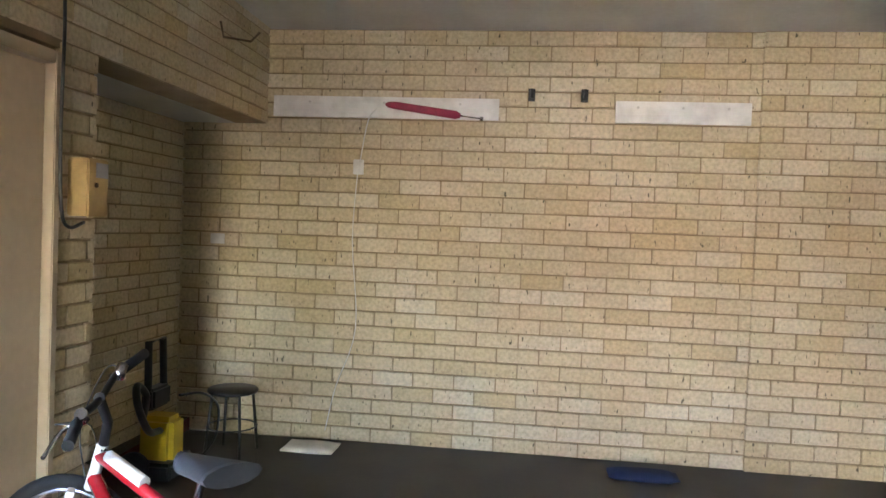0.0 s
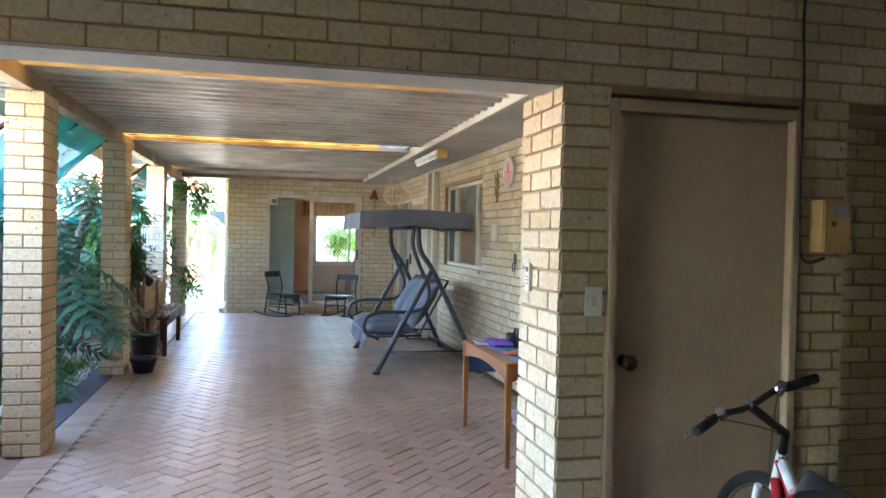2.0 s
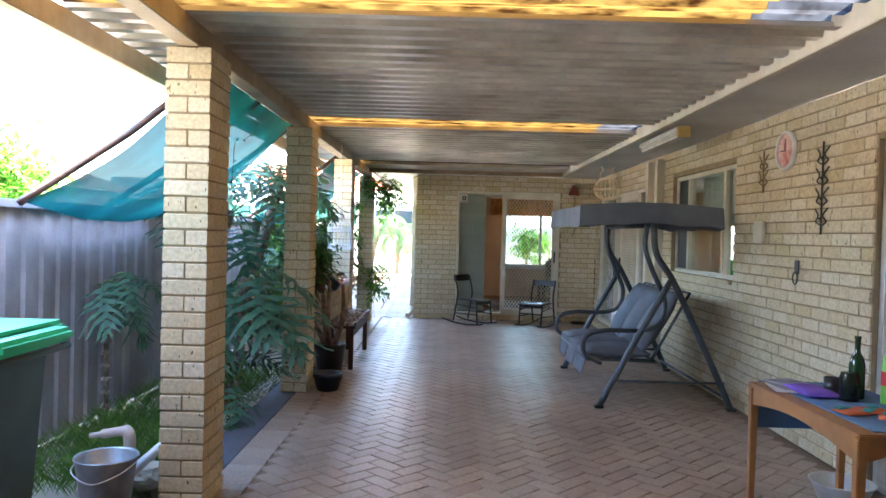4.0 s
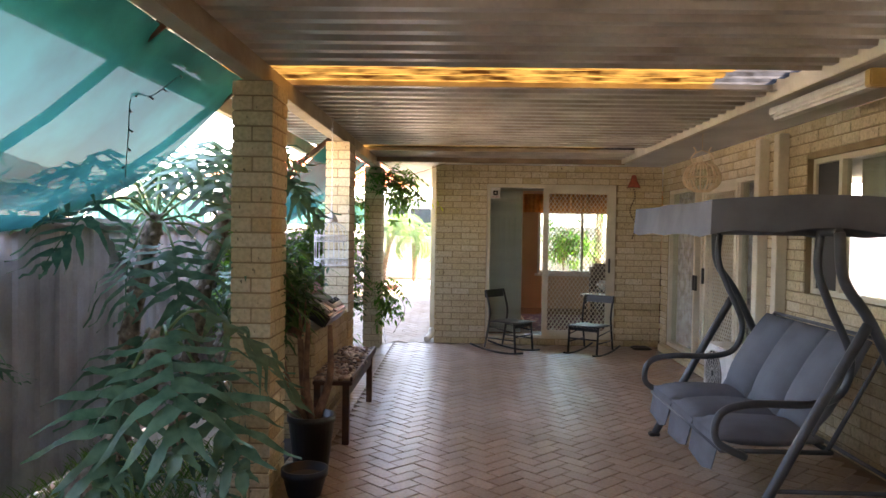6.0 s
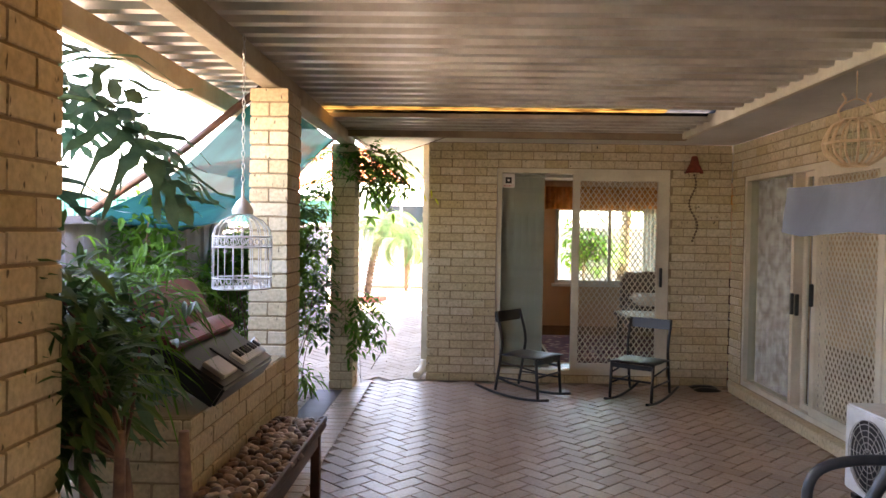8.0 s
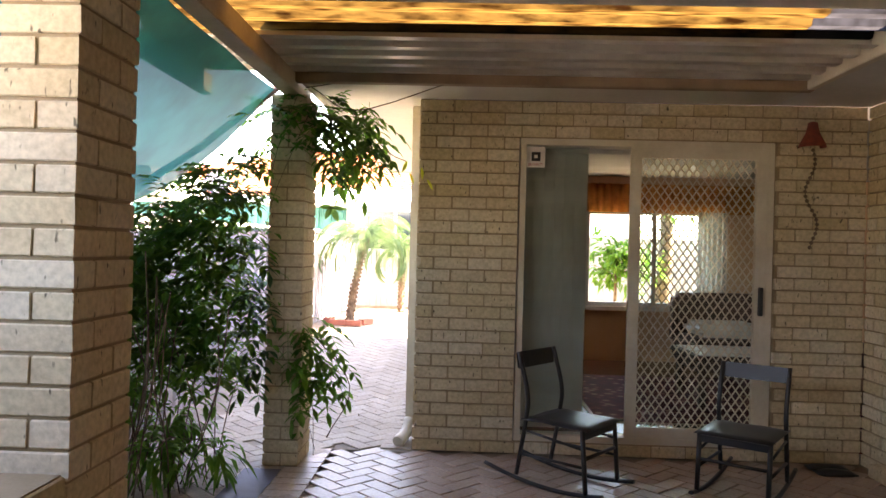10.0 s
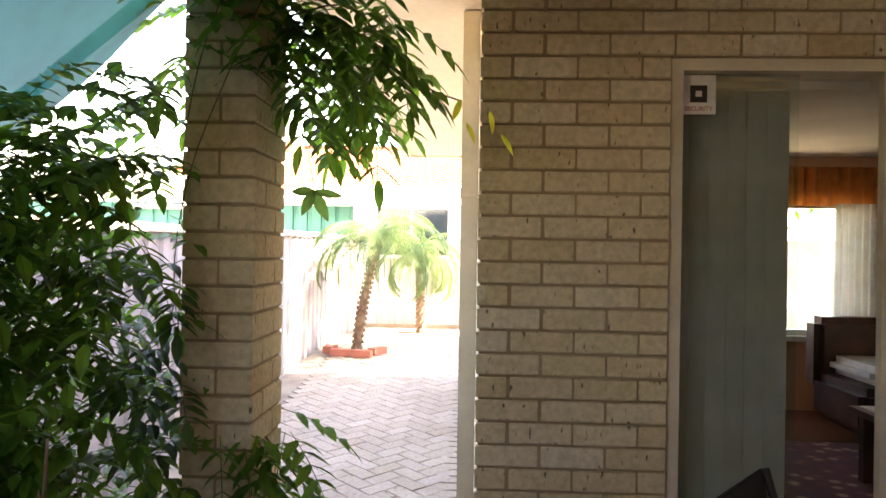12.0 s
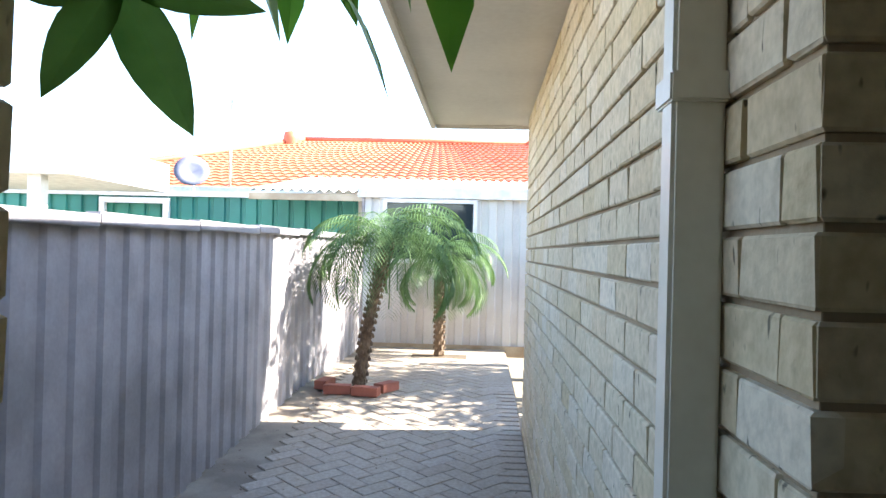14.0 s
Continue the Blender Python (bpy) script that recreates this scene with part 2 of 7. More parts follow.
def part(name, bm, mat, parent=None, label="", at=None):
    me = bpy.data.meshes.new(name)
    bm.to_mesh(me)
    bm.free()
    me.materials.append(mat)
    ob = new(name, me)
    ob.parent = parent
    if at is not None:
        ob.matrix_basis = at
    if label:
        tagged(ob, label)
    return ob


def boxpart(name, dims, mat, parent=None, label="", bev=0.003, at=None):
    bm = bmesh.new()
    box(bm, *dims, bev=bev)
    return part(name, bm, mat, parent, label, at)


def thing(name, label, category, at=(0, 0, 0), group="", rz=0.0, kind=""):
    e = new(name)
    e.empty_display_size = 0.1
    e.matrix_basis = pose(*at, 0, 0, rz)
    words = label.split()[:12]
    while words and words[-1] in ("a", "an", "the", "of", "on", "in", "with", "and", "to", "from", "between", "by", "its", "under", "beside", "at", "over", "behind", "before", "seen"):
        words.pop()
    return tagged(e, " ".join(words), category, group, kind)


def structure(name, bm, mat, label="", category=""):
    return tagged(part(name, bm, mat), label, category, kind="structure")


def sbox(name, dims, mat, label="", category="", bev=0.0):
    bm = bmesh.new()
    box(bm, *dims, bev=bev)
    return structure(name, bm, mat, label, category)


# ---- brickwork ----
BH, BL, HALF = 0.086, 0.24, 0.12
RND = random.Random(5)
_brick_meshes = {}


def brick_geo(bm, w, d, h, rng, at=None):
    """A brick with chipped, chamfered arrises, its low near corner at the origin."""
    c = 0.004
    P = []
    for z in (0, c, h - c, h):
        k = c if z in (0, h) else 0
        for x, y in ((k, k), (w - k, k), (w - k, d - k), (k, d - k)):
            P.append(Vector((x + rng.uniform(-0.0015, 0.0015), y + rng.uniform(-0.0015, 0.0015), z)))
    vs = [bm.verts.new(at @ p if at else p) for p in P]
    bm.faces.new((vs[3], vs[2], vs[1], vs[0]))
    bm.faces.new(vs[12:16])
    for r in range(3):
        for k in range(4):
            a, b2 = r * 4 + k, r * 4 + (k + 1) % 4
            bm.faces.new((vs[a], vs[b2], vs[b2 + 4], vs[a + 4]))


def brick_mesh(w, d, h, mat, name="brick"):
    key = (round(w, 3), round(d, 3), round(h, 3), mat.name, RND.randrange(3))
    if key not in _brick_meshes:
        bm = bmesh.new()
        brick_geo(bm, w, d, h, RND)
        me = bpy.data.meshes.new(name)
        bm.to_mesh(me)
        bm.free()
        me.materials.append(mat)
        _brick_meshes[key] = me
    return _brick_meshes[key]


def lay(parent, items, mat, mat_i, near, name="brick", limit=300, kindname="brickwork"):
    """Pieces (matrix, w, d, h): the nearest as objects, the rest joined."""
    items = sorted(items, key=lambda it: (it[0].translation - near).length)
    for m, w, d, h in items[:limit]:
        o = new(name, brick_mesh(w, d, h, mat, name))
        o.parent = parent
        o.matrix_basis = m
    if items[limit:]:
        bm = bmesh.new()
        for m, w, d, h in items[limit:]:
            brick_geo(bm, w, d, h, RND, m)
        tagged(part(kindname, bm, mat_i, parent), kind="stuff")


WALL_JOBS = []


def brick_wall(name, x, y, turn, length, z0, courses, thick, holes=(), near=(0, 0, 1.2), label="", flip=0, big=1.0):
    """A wall from (x, y) along its heading (degrees); its face is on the right of the heading.
    holes: (s0, s1, z0, z1) along the wall. The face's bricks are laid later, in WALL_JOBS."""
    m = pose(x, y, 0, 0, 0, turn)
    bm = bmesh.new()
    H, L, J = BH * big, BL * big, 0.008
    top = z0 + courses * H
    ss = sorted({J, length - J, *[v for h in holes for v in (h[0] - J, h[1] + J) if J < v < length - J]})
    for a, b in zip(ss, ss[1:]):
        cuts = sorted([h for h in holes if h[0] - J < (a + b) / 2 < h[1] + J], key=lambda h: h[2])
        z = z0
        for h in cuts:
            if h[2] > z + 0.001:
                box(bm, a, b, 0.011, thick, z, h[2])
            z = h[3]
        if z < top - 0.001:
            box(bm, a, b, 0.011, thick, z, top)
    bmesh.ops.remove_doubles(bm, verts=bm.verts, dist=1e-5)
    w = structure(name, bm, M_mortar, label or "cream clay brick wall with recessed brown mortar joints", "wall")
    w.matrix_basis = m
    items = []
    for c in range(courses):
        za, zb = z0 + c * H + 0.005, z0 + (c + 1) * H - 0.005
        s = -L / 2 if (c + flip) % 2 else 0.0
        while s < length:
            a, b = max(s, 0.0), min(s + L, length)
            segs = [(a, b)]
            for h in holes:
                if h[2] < zb - 0.02 and h[3] > za + 0.02:
                    out = []
                    for p, q in segs:
                        if h[1] <= p or h[0] >= q:
                            out.append((p, q))
                        else:
                            if h[0] > p:
                                out.append((p, h[0]))
                            if h[1] < q:
                                out.append((h[1], q))
                    segs = out
            for p, q in segs:
                if q - p > 0.035:
                    e0 = 0.0 if p == 0 else 0.005
                    e1 = 0.0 if q == length else 0.005
                    items.append((pose(p + e0, RND.uniform(-0.0025, 0.0015), za), round(q - p - e0 - e1, 2), 0.03, zb - za))
            s += L
    WALL_JOBS.append((w, items, m.inverted() @ Vector(near)))
    return w


def pier(name, x0, y0, near):
    """A free-standing brick pier, 230 by 350, 28 courses."""
    w = sbox(name, (x0 + 0.008, x0 + 0.222, y0 + 0.008, y0 + 0.342, 0, 28 * BH), M_mortar, "free-standing cream brick pier carrying the patio roof beam", "pier")
    items = []
    for c in range(28):
        z = c * BH + 0.005
        j = RND.uniform(-0.002, 0.002)
        if c % 2:
            rows = ((0, 0, 0.23, 0.11), (0, 0.12, 0.11, 0.23), (0.12, 0.12, 0.11, 0.23))
        else:
            rows = ((0, 0, 0.11, 0.23), (0.12, 0, 0.11, 0.23), (0, 0.24, 0.23, 0.11))
        for a, b, ww, dd in rows:
            items.append((pose(x0 + a + j, y0 + b, z), ww, dd, 0.076))
    WALL_JOBS.append((w, items, Vector(near)))
    return w


# ---- plan ----
XR, XT = 1.30, 0.63          # house wall, roof trim
YB, XS = 11.455, -1.83       # back wall, alley wall
XG, ZG = 3.43, 2.795         # garage side wall, garage ceiling
GX0, GX1 = -2.40, 0.075        # opening to the patio
# garage: wall to the patio, its face to the south
brick_wall("wall_garage_north", -5.2, 0.0, 0, 8.63, 0.0, 33, 0.23,
           holes=((2.80, 5.275, -1, 2.15), (5.49, 6.41, -1, 2.12), (6.65, 8.63, -1, 2.15)), near=(0, 0, 1.6))
# reveals
brick_wall("wall_opening_right", 0.073, 0.47, -90, 0.468, 0, 25, 0.20, near=(0, 0, 1), flip=1)
brick_wall("wall_opening_left", GX0 + 0.002, 0.002, 90, 0.226, 0, 25, 0.10, near=(-2.4, 0, 1))
sbox("wall_opening_core", (0.274, 0.30, 0.235, 0.47, 0, 2.49), M_mortar, "brick wall core")
sbox("lintel_soffit", (GX0, GX1, 0.0, 0.23, 2.135, 2.149), M_ceil, "painted underside of the brick lintel", "trim")
brick_wall("wall_garage_east", XG, 0.6, -90, 6.6, 0, 33, 0.2, near=(0, -1.8, 1.4))
WALL_JOBS.pop()
brick_wall("wall_garage_east_face", XG - 0.001, 0.6, -90, 3.83, 0, 28, 0.02, near=(3.4, -1.4, 1.4), big=1.16)
brick_wall("wall_garage_east_pier", XG - 0.03, -3.23, -90, 2.2, 0, 28, 0.03, near=(3.4, -3.4, 1.4), big=1.16)
brick_wall("wall_nook_back", 1.45, 0.6, 0, 2.15, 0, 25, 0.1, near=(2.5, 0.6, 1.2))
sbox("nook_ceiling", (1.35, 3.43, 0.23, 0.75, 2.15, 2.25), M_ceil, "grey painted alcove ceiling", "ceiling")
sbox("nook_side", (1.30, 1.448, 0.23, 0.75, 0, 2.15), M_mortar, "alcove side wall", "wall")
sbox("garage_ceiling", (-5.4, 3.7, -6.2, -0.004, ZG, ZG + 0.1), M_ceil, "plain grey-white painted garage ceiling", "ceiling")
# unseen south side, added as a solid wall to shut light out
sbox("wall_garage_south", (-5.4, 3.7, -6.2, -6.0, 0.0, ZG - 0.004), M_ceil, "unseen wall added to keep light out of the garage", "wall")
# unseen ground slab, made up and kept pale as a light reflector
sbox("driveway", (-5.4, 3.7, -16, -6.2, -0.1, -0.005), M_alley, "unseen pale slab added south of the garage", "ground")
# unseen west wall in three pieces; the gap is added and sized for light
sbox("wall_garage_west", (-5.4, -5.2, -0.75, 0.2, 0, ZG - 0.004), M_ceil, "unseen garage wall, its gap added to let daylight in", "wall")
sbox("wall_garage_west_far", (-5.4, -5.2, -6.0, -1.5, 0, ZG - 0.004), M_ceil, "unseen garage wall, its gap added to let daylight in", "wall")
sbox("wall_garage_west_head", (-5.4, -5.2, -1.5, -0.75, 2.1, ZG - 0.004), M_ceil, "unseen garage wall, its gap added to let daylight in", "wall")
# three unseen boxes outside the walls, added to block sun leaking through joints
sbox("wall_garage_corner", (3.61, 3.75, 0.3, 0.9, 0, ZG - 0.004), M_ceil, "unseen outer block against light leaks at the garage corner", "wall")
sbox("garage_footing", (3.632, 3.8, -6.2, 0.29, -0.1, 0.3), M_ceil, "unseen outer skirt against sun leaking under the garage wall", "wall")
sbox("wall_nook_corner", (3.44, 3.6, 0.601, 0.9, 0, 2.9), M_ceil, "unseen outer block against light leaks at the alcove corner", "wall")
sbox("nook_floor", (0.31, 3.43, -0.318, 0.6, -0.1, -0.001), M_garage_floor, "dark concrete floor", "floor")
sbox("garage_floor", (-5.4, 3.7, -6.2, -0.32, -0.1, 0.0), M_garage_floor, "dark stained concrete garage floor", "floor")
# patio house wall: face to the west, heading south
HW = YB
brick_wall("wall_house", XR, HW, -90, 10.98, 0, 29, 0.23,
           holes=((HW - 11.15, HW - 8.25, 0.09, 2.15), (HW - 7.19, HW - 5.35, 1.118, 2.193), (HW - 3.15, HW - 2.3, -1, 2.12)), near=(1.3, 4.0, 1.4))
sbox("wall_house_stub", (0.30, XR + 0.25, 0.231, 0.47, 0, 2.49), M_mortar, "brick wall return", "wall")
brick_wall("wall_back", XS, YB, 0, XR - XS, 0, 29, 0.23, holes=((0.715, 2.50, 0.086, 2.236),), near=(-1.5, YB, 1.3))
brick_wall("wall_alley", XS - 0.002, 16.1, -90, 16.1 - YB - 0.002, 0, 29, 0.2, near=(XS, 12.0, 1.4))
for nm, x, y in (("pier_1", -2.76, 2.49), ("pier_2", -2.76, 5.34), ("pier_3", -2.76, 8.18), ("pier_4", -2.765, 10.965)):
    pier(nm, x, y, (x, y, 1))
brick_wall("low_wall", -2.535, 6.67, 90, 1.51, -0.06, 10, 0.39, near=(-2.5, 7.4, 0.6))
brick_wall("low_wall_end", -2.93, 6.642, 0, 0.395, -0.06, 10, 0.027, near=(-2.6, 6.6, 0.6))

# ground
bm = bmesh.new()
g = [bm.verts.new(p) for p in ((-400, -400, -0.06), (400, -400, -0.06), (400, 400, -0.06), (-400, 400, -0.06))]
bm.faces.new(g)
structure("ground", bm, M_ground, "bare and distant ground, toned pale to bounce light", "ground")
sbox("patio_bed", (-2.62, XR, -0.32, YB, -0.05, -0.012), M_bed, "mortar bed of the paving", "floor")


def alley_z(y):
    return 0.0 if y < 12 else min(0.3, (y - 12) * 0.058)


bm = bmesh.new()
rows = [[bm.verts.new((x, y, alley_z(y) - 0.012)) for x in (-4.3, XS)] for y in (10.9, 12.0, 17.17, 20.4)]
for A, B in zip(rows, rows[1:]):
    bm.faces.new((A[0], A[1], B[1], B[0]))
structure("alley_bed", bm, M_sand, "mortar bed of the side path paving", "floor")

# patio roof: sheets with ribs across
ZR = 2.53


def rib_sheet(name, x0, x1, y0, y1, z, pitch, depth, mat, label="", slope=0.0, rise=0.36):
    """Trapezoid ribs that run along x, repeated along y."""
    bm = bmesh.new()
    prof, y = [], y0
    while y < y1 - 1e-6:
        for f, h in ((0.0, 0), (rise, 0), (rise + 0.1, 1), (0.9, 1)):
            yy = y + f * pitch
            if yy <= y1:
                prof.append((yy, z + h * depth))
        y += pitch
    prof.append((y1, z))
    rows2 = [[bm.verts.new((x, yy, zz + slope * (x - x0))) for yy, zz in prof] for x in (x0, x1)]
    for k in range(len(prof) - 1):
        bm.faces.new((rows2[0][k], rows2[0][k + 1], rows2[1][k + 1], rows2[1][k]))
    return structure(name, bm, mat, label, "roof")


XL = -3.25
strips = ((1.60, 2.28), (5.52, 6.10), (9.52, 10.06))
ys = [0.24]
for a, b in strips:
    ys += [a, b]
ys.append(10.86)
for k in range(0, len(ys), 2):
    rib_sheet("roof_sheet", XL, XT, ys[k], ys[k + 1], ZR, 0.19, 0.05, M_metalroof, "weathered cream painted steel roof sheeting seen from below")
for a, b in strips:
    rib_sheet("roof_skylight", XL, 0.2, a - 0.15, b + 0.15, ZR + 0.052, 0.19, 0.042, M_skylight, "yellowed translucent fibreglass roof strip with black dirt")
    rib_sheet("roof_skylight", 0.2, XT, a - 0.15, b + 0.15, ZR + 0.054, 0.19, 0.042, M_clearsheet, "clear greyish fibreglass end of the roof strip")
sbox("roof_edge_trim", (XT - 0.03, XT + 0.02, 0.48, 10.9, ZR - 0.055, ZR + 0.1), M_creamframe, "cream painted trim where roof meets eave", "trim", 0.004)
sbox("eave_lining", (XT + 0.02, XR, 0.48, YB - 0.006, 2.495, 2.515), M_ceil, "plain painted eave lining", "ceiling")
sbox("roof_end_beam", (-2.75, XT + 0.02, 10.86, 10.93, 2.47, 2.56), M_wood, "dark timber beam at the end of the patio roof", "trim", 0.004)
sbox("eave_lining_back", (-2.53, XR, 10.932, YB, 2.497, 2.52), M_soffit, "cream painted eave lining", "ceiling")
sbox("eave_lining_alley", (-2.53, XS + 0.1, YB + 0.002, 16.4, 2.497, 2.52), M_soffit, "cream painted eave lining", "ceiling")
sbox("fascia_alley", (-2.57, -2.532, 10.94, 16.44, 2.47, 2.66), M_soffit, "cream gutter and fascia", "trim", 0.006)
sbox("fascia_north", (-2.53, -1.6, 16.402, 16.44, 2.47, 2.66), M_soffit, "cream gutter and fascia", "trim", 0.006)
sbox("roof_beam", (-2.70, -2.59, 0.235, 11.35, 2.41, 2.528), M_beam, "timber beam on the brick piers", "beam", 0.005)
sbox("roof_outer_beam", (-3.24, -3.17, 0.235, 11.0, 2.40, 2.526), M_beam, "outer timber beam of the patio roof", "beam", 0.005)
# house roof above and walls that close the place
bm = bmesh.new()
vs = [bm.verts.new(p) for p in ((-2.57, 10.0, 2.62), (10, 10.0, 2.62), (10, 15.9, 2.62), (-2.57, 15.9, 2.62), (1.4, 13, 4.0), (8, 13, 4.0))]
for f in ((0, 1, 5, 4), (1, 2, 5), (2, 3, 4, 5), (3, 0, 4)):
    bm.faces.new([vs[k] for k in f])
structure("house_roof", bm, M_fence, "hipped house roof", "roof")
bm = bmesh.new()
vs = [bm.verts.new(p) for p in ((0.66, 0.3, 2.62), (10, 0.3, 2.62), (10, 10.9, 2.62), (0.66, 10.9, 2.62), (5, 4, 4.2), (5, 8, 4.2))]
for f in ((0, 1, 4), (1, 2, 5, 4), (2, 3, 5), (3, 0, 4, 5)):
    bm.faces.new([vs[k] for k in f])
structure("house_roof_main", bm, M_fence, "hipped house roof", "roof")
sbox("garage_roof", (-5.4, 3.7, -6.2, 0.23, ZG + 0.104, ZG + 0.2), M_fence, "garage roof deck", "roof")

sbox("house_roof_corner", (-2.53, -0.5, 15.9, 16.4, 2.525, 2.7), M_fence, "roof corner over the side path", "roof")
sbox("paving_bed_west", (-4.2, -2.62, -0.3, 2.6, -0.05, -0.012), M_bed, "mortar bed of the paving", "floor")

# ---- doors and windows ----


def door_garage():
    d = thing("door_1", "closed flat beige painted timber door in a cream frame in the garage brick wall", "door", (0.745, 0, 0), kind="structure")
    boxpart("leaf", (-0.415, 0.415, 0.03, 0.07, 0.01, 2.045), M_door, d, bev=0.003)
    bm = bmesh.new()
    box(bm, -0.455, -0.418, -0.012, 0.11, 0, 2.10, 0.004)
    box(bm, 0.418, 0.455, -0.012, 0.11, 0, 2.10, 0.004)
    box(bm, -0.417, 0.417, -0.012, 0.11, 2.05, 2.10, 0.004)
    part("door_frame", bm, M_door, d)
    bm = bmesh.new()
    rings = lathe(bm, [(0.0, 0.0), (0.028, 0.0), (0.028, 0.012), (0.012, 0.018), (0.012, 0.04), (0.028, 0.05), (0.033, 0.065), (0.026, 0.08), (0.0, 0.084)], 20)
    part("door_knob", bm, plain("dark_bronze", (0.05, 0.025, 0.02), rough=0.25, metal=0.6, scale=20), d, "dark bronze round door knob", pose(-0.36, 0.03, 1.0, 90, 0, 0))
    bm = bmesh.new()
    box(bm, -0.415, 0.415, 0.075, 0.12, 0, 2.1)
    part("backing", bm, M_blackpl, d)


door_garage()


def frame_rect(bm, u0, u1, z0, z1, w, d0, d1):
    """A rectangular frame of bars of width w in the plane x = u, from depth d0 to d1 (y)."""
    box(bm, u0, u0 + w, d0, d1, z0, z1)
    box(bm, u1 - w, u1, d0, d1, z0, z1)
    box(bm, u0 + w, u1 - w, d0, d1, z0, z0 + w)
    box(bm, u0 + w, u1 - w, d0, d1, z1 - w, z1)


def mesh_grille(bm, u0, u1, z0, z1, y, p=0.056, q=0.08, r=0.004):
    """A diamond security grille: bars cut to the rectangle."""
    for sgn in (1, -1):
        k = -60
        while k < 110:
            # line z = z0 + sgn*(u-u0)*q/p + k*q
            pts = []
            for u in (u0, u1):
                z = z0 + k * q + sgn * (u - u0) * q / p
                pts.append((u, z))
            (ua, za), (ub, zb) = pts
            sl = (zb - za) / (ub - ua)
            lo, hi = ua, ub
            if abs(sl) > 1e-6:
                a, b = sorted((ua + (z0 - za) / sl, ua + (z1 - za) / sl))
                lo, hi = max(lo, a), min(hi, b)
            if hi - lo > 0.01:
                A = Vector((lo, y + sgn * 0.002, za + (lo - ua) * sl))
                B = Vector((hi, y + sgn * 0.002, za + (hi - ua) * sl))
                n = Vector((-(B - A).z, 0, (B - A).x)).normalized() * r
                t = Vector((0, 0.004, 0))
                vs = [bm.verts.new(v) for v in (A - n - t, A + n - t, A + n + t, A - n + t, B - n - t, B + n - t, B + n + t, B - n + t)]
                for f in ((0, 1, 5, 4), (1, 2, 6, 5), (2, 3, 7, 6), (3, 0, 4, 7)):
                    bm.faces.new([vs[i] for i in f])
            k += 1


def curtain(name, u0, u1, z0, z1, y, mat, parent, label="", folds=0.06, amp=0.018):
    bm = bmesh.new()
    n = max(8, int((u1 - u0) / folds * 8))
    rows = []
    for z in (z0, z0 + 0.3 * (z1 - z0), z0 + 0.7 * (z1 - z0), z1):
        rows.append([bm.verts.new((u0 + (u1 - u0) * k / n, y + amp * math.sin(2 * math.pi * k / 8 + 0.4 * math.sin(z * 2 + k * 0.2)), z)) for k in range(n + 1)])
    for A, B in zip(rows, rows[1:]):
        for k in range(n):
            f = bm.faces.new((A[k], A[k + 1], B[k + 1], B[k]))
            f.smooth = True
    return part(name, bm, mat, parent, label)


M_orange = sheer("orange_curtain", (0.75, 0.33, 0.1), (0.55, 0.22, 0.06), 0.0, 8.0, 0.5)
M_blind = sheer("grey_blind", (0.55, 0.54, 0.5), (0.45, 0.44, 0.4), 0.0, 5.0, 0.3)
M_lace = sheer("patterned_net_curtain", (0.55, 0.53, 0.58), (0.27, 0.24, 0.26), 0.06, 9.0, 0.3)


